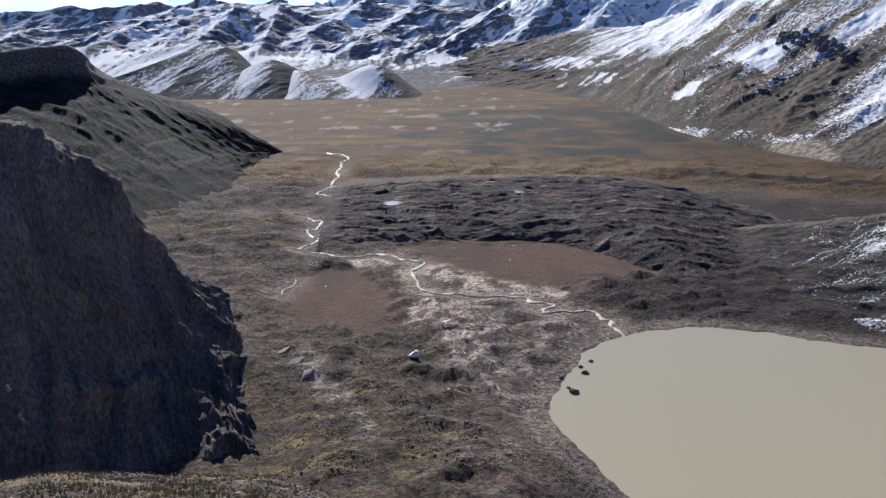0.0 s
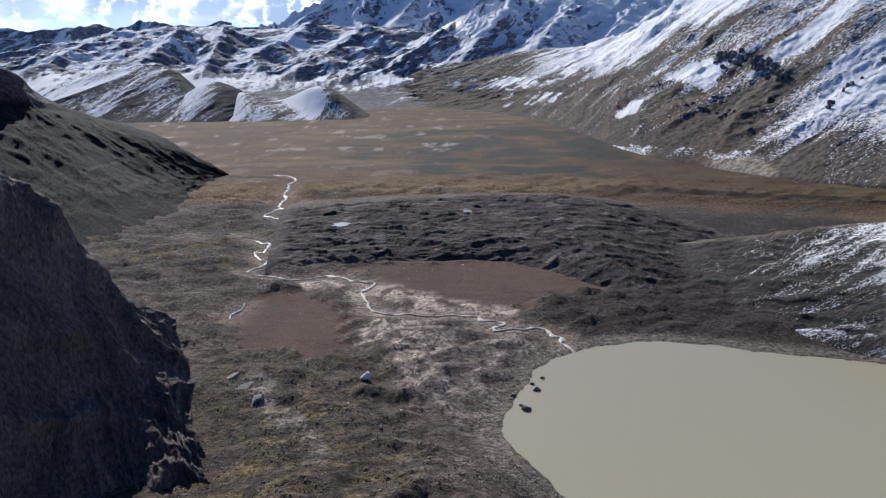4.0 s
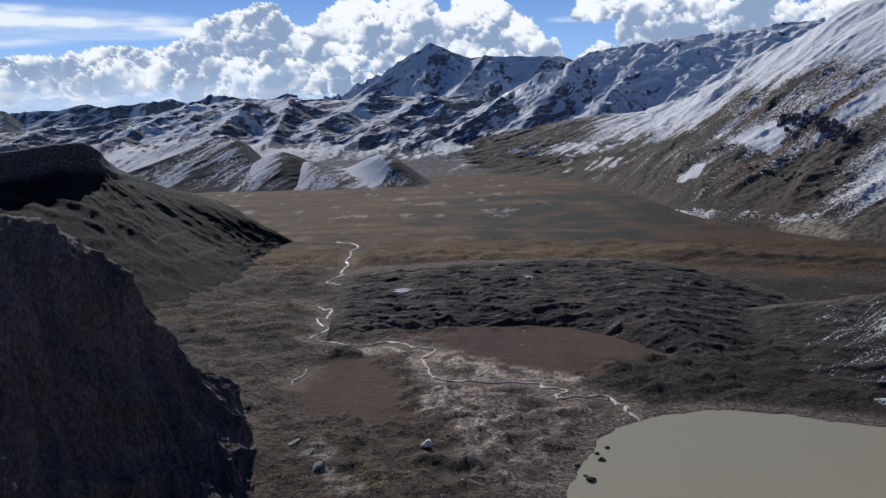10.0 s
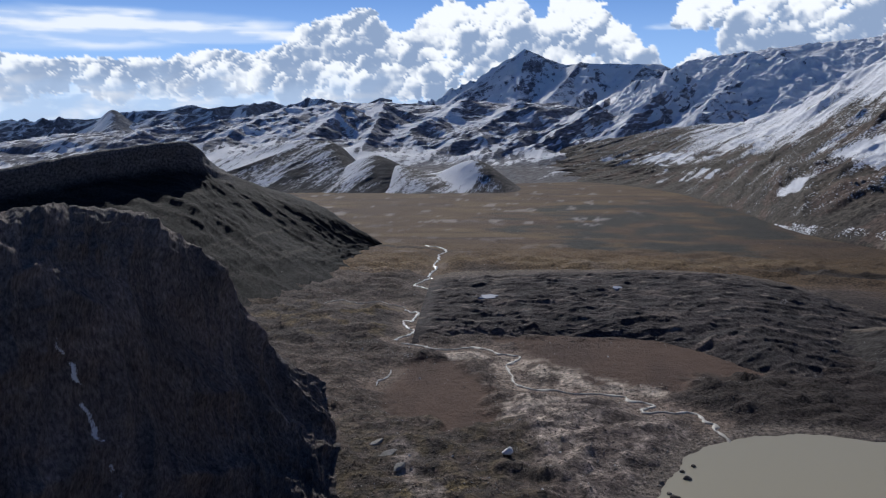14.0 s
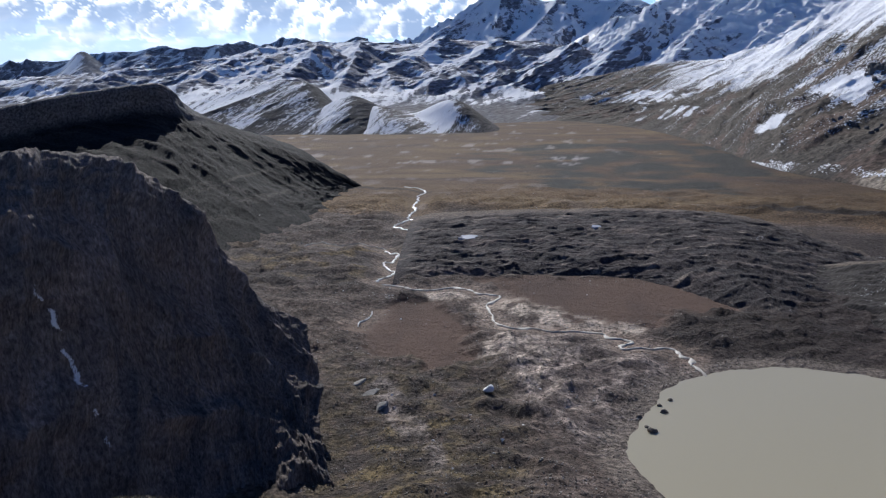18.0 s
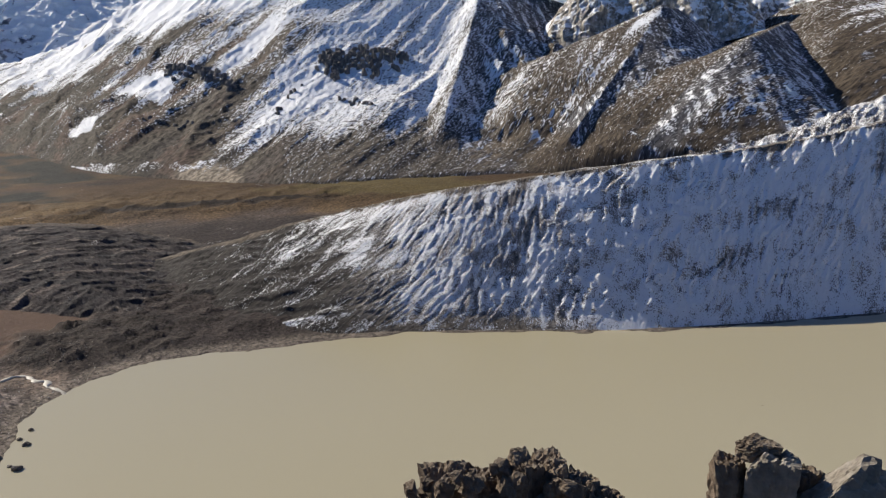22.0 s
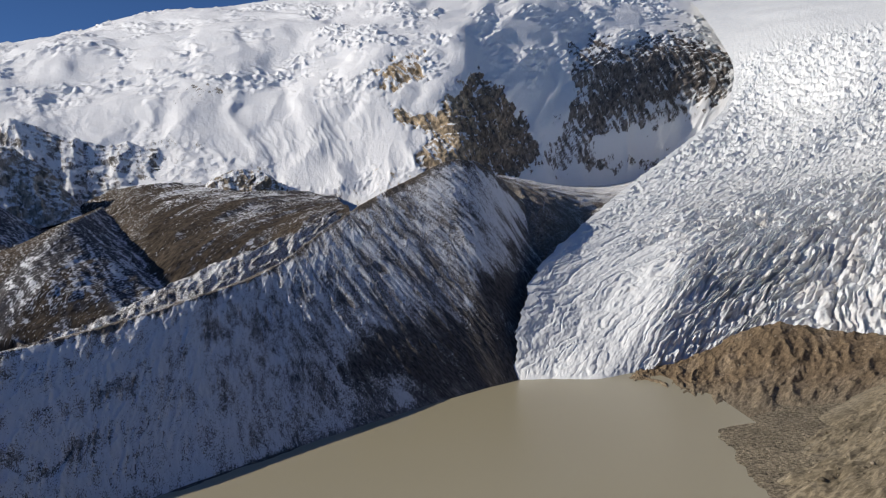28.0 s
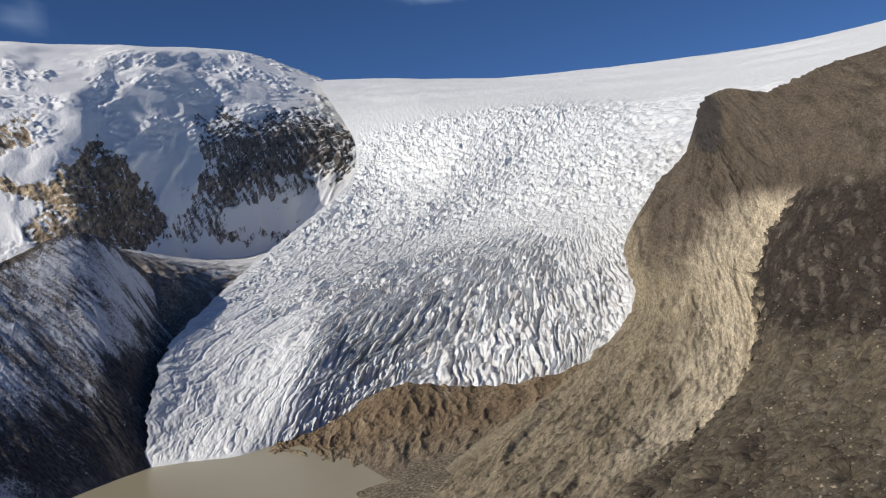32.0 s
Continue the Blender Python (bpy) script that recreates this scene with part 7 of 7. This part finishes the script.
# ---- streams ----
m = Nodes("bright_stream_water")
m.bsdf.inputs["Base Color"].default_value = (0.42, 0.40, 0.36, 1)
m.bsdf.inputs["Roughness"].default_value = 0.3
m.bsdf.inputs["Specular IOR Level"].default_value = 0.6
pos = m.add("ShaderNodeNewGeometry").outputs["Position"]
m.bump(m.noise(pos, 1.2, 4, 0.6), 0.6, 0.1)
mat_stream = m.mat


m = Nodes("silty_stream_water")
m.bsdf.inputs["Base Color"].default_value = (0.52, 0.48, 0.41, 1)
m.bsdf.inputs["Roughness"].default_value = 0.5
pos = m.add("ShaderNodeNewGeometry").outputs["Position"]
m.bump(m.noise(pos, 1.2, 4, 0.6), 0.5, 0.1)
mat_silt_stream = m.mat


def stream(name, width, label, mat=mat_stream):
    """A shallow ribbon of water along its course."""
    line = COURSES[name]
    p = line
    d = np.gradient(p, axis=0)
    side = np.stack([d[:, 1], -d[:, 0]], -1) / (np.hypot(d[:, 0], d[:, 1])[:, None] + 1e-6)
    wid = width * (0.25 + 1.5 * np.array([abs(noise.noise((q[0] / 7, q[1] / 7, 7))) for q in p]))
    z = floor_height(p[:, 0], p[:, 1])
    cols = []
    for k, up in ((-1.0, 0.1), (-0.6, 0.55), (0.0, 0.6), (0.6, 0.55), (1.0, 0.1)):
        q = p + side * (wid * k)[:, None]
        cols.append(np.stack([q[:, 0], q[:, 1], z + up], -1))
    return tagged(grid_mesh(name, np.stack(cols), mat=mat), label, "stream")


stream("upper_stream", 1.7, "glinting meltwater stream winding over the plain")
stream("stream_branch", 1.4, "thin side branch of a meltwater stream")
stream("middle_stream", 1.4, "short glinting reach of a meltwater stream")
stream("lower_stream", 1.5, "pale stream meandering over silt towards the lake", mat_silt_stream)
stream("inlet_stream", 1.6, "pale stream entering the lake", mat_silt_stream)
stream("side_trickle", 0.9, "broken glinting trickle over rubble")
stream("far_tributary", 0.5, "faint stream along the foot of the spur", mat_silt_stream)

# ---- crags and outcrops on the slopes ----
deps = bpy.context.evaluated_depsgraph_get()


def surface(az, r, hi=1500.0):
    """The height of the topmost ground under a plan point."""
    x, y, _ = at_z(az, r, 0)
    hit, p, nrm, _, ob, _ = scene.ray_cast(deps, Vector((x, y, hi)), Vector((0, 0, -1)))
    return p


def along_view(az, el, only=None):
    """Where the line at that bearing and elevation meets the ground."""
    d = (Vector(place(az, 1000, el)) - Vector((0, 0, EYE))).normalized()
    hit, p, nrm, _, ob, _ = scene.ray_cast(deps, Vector((0, 0, EYE)) + d * 60, d)
    return p if hit and (only is None or (ob.parent or ob).name in only) else None


mat_outcrop = rock_material("dark_outcrop_rock", (0.12, 0.11, 0.102), (0.27, 0.245, 0.225), 0.9, 0.3)
pillars = []
for i in range(8):
    bm = crag_block(700 + i, (1, 1, 1), 8, 0.55)
    me = bpy.data.meshes.new("rock_pillar")
    bm.to_mesh(me)
    bm.free()
    me.materials.append(mat_outcrop)
    pillars.append(me)


def crag(name, spots, wide, tall, count, seed, label, spread=0.12):
    """A broken dark band of rock: many upright blocks sunk in the slope."""
    rng = random.Random(seed)
    e = None
    for i in range(count):
        t = rng.random() * (len(spots) - 1)
        k = int(t)
        a = spots[k][0] + (spots[k + 1][0] - spots[k][0]) * (t - k) + rng.gauss(0, 0.16)
        el = spots[k][1] + (spots[k + 1][1] - spots[k][1]) * (t - k) - abs(rng.gauss(0, spread)) + rng.gauss(0, 0.05)
        p = along_view(a, el)
        if p is None:
            continue
        if e is None:
            e = tagged(new(name), label, "crag")
            e.location = p
        h = tall * rng.uniform(0.55, 1.1)
        ob = new("rock_pillar", pillars[rng.randrange(len(pillars))])
        ob.parent = e
        q = p - e.location
        ob.matrix_basis = pose(q.x, q.y, q.z + h * 0.15, rng.uniform(-16, 16), rng.uniform(-16, 16), rng.uniform(0, 180)) @ Matrix.Diagonal((wide * rng.uniform(0.5, 1.2), wide * rng.uniform(0.5, 1.0), h, 1))


crag("dark_crag_band", [(20.9, -0.6), (22.5, -0.5), (24.0, -1.0), (25.3, -1.8)], 4.4, 5, 70, 3, "dark broken crag band jutting from a snowy slope", 0.42)
crag("dark_crag_wall", [(30.8, -0.1), (31.6, 0.0), (33.0, -0.2), (31.2, -0.9), (34.5, -0.9), (33.0, 0.2), (35.2, 0.0), (36.4, -0.4)], 4.2, 6.5, 150, 4, "dark craggy rock wall standing out of a snow slope", 0.5)
crag("low_outcrop", [(31.8, -3.0), (33.0, -3.2), (34.0, -3.3)], 3.2, 3, 14, 5, "low line of dark rocks in the snow")
crag("scattered_outcrop", [(28.5, -2.4), (29.4, -2.1), (28.0, -3.6), (27.4, -4.2)], 3, 4, 10, 6, "small dark rocks dotted down a snow chute")
crag("valley_side_outcrop", [(19.0, -3.6), (20.5, -4.0), (21.5, -4.4), (22.5, -4.2)], 3.0, 2.6, 14, 7, "dark rocks scattered over a brown slope")

# stones down the right bank and the mound
rs_ = np.random.RandomState(8)
pts, sizes = [], []
for i in range(5200):
    a = rs_.uniform(100, 136)
    p = along_view(a, rs_.uniform(-19, 4), ("gravel_mound", "right_bank_slope", "ground"))
    if p is not None and p.z > 1 and (p - Vector((0, 0, EYE))).length < 1000:
        pts.append(p[:])
        sizes.append((0.25 + 1.2 * rs_.rand() ** 4) * (1.6 if rs_.rand() < 0.03 else 1))
m = Nodes("tan_stones")
rnd = m.add("ShaderNodeNewGeometry").outputs["Random Per Island"]
m.put(m.bsdf.inputs["Base Color"], m.ramp(rnd, (0.0, (0.09, 0.075, 0.055)), (0.5, (0.20, 0.165, 0.115)), (1.0, (0.38, 0.32, 0.24))))
m.bsdf.inputs["Roughness"].default_value = 0.9
stones("bank_stones", np.array(pts), np.array(sizes), m.mat, "tan and brown stones strewn down the gravel bank", 2)

# small frozen pools among the humps of the moraine
m = Nodes("pool_ice")
m.bsdf.inputs["Base Color"].default_value = (0.20, 0.22, 0.28, 1)
m.bsdf.inputs["Roughness"].default_value = 0.55
pos = m.add("ShaderNodeNewGeometry").outputs["Position"]
m.bump(m.noise(pos, 0.8, 4, 0.6), 0.3, 0.05)
for a, r, wide, deep_ in ((-3.5, 662, 7.0, 8.0), (5.2, 700, 4.0, 5.0)):
    p = surface(a, r)
    bm = bmesh.new()
    rim = []
    for k in range(28):
        t = k / 28 * 2 * math.pi
        q = 1 + 0.5 * noise.noise((math.cos(t) * 1.4 + r, math.sin(t) * 1.4, 3))
        rim.append((math.cos(t) * wide * q, math.sin(t) * deep_ * q))
    top = [bm.verts.new((x, y, 1.0)) for x, y in rim]
    bot = [bm.verts.new((x * 1.1, y * 1.1, -0.4)) for x, y in rim]
    bm.faces.new(top)
    for k in range(28):
        bm.faces.new((bot[k], bot[(k + 1) % 28], top[(k + 1) % 28], top[k]))
    pool = part("frozen_pool", bm, m.mat)
    pool.location = p
    tagged(pool, "small pale frozen pool between dark humps of rubble", "pool", "pools on the moraine")
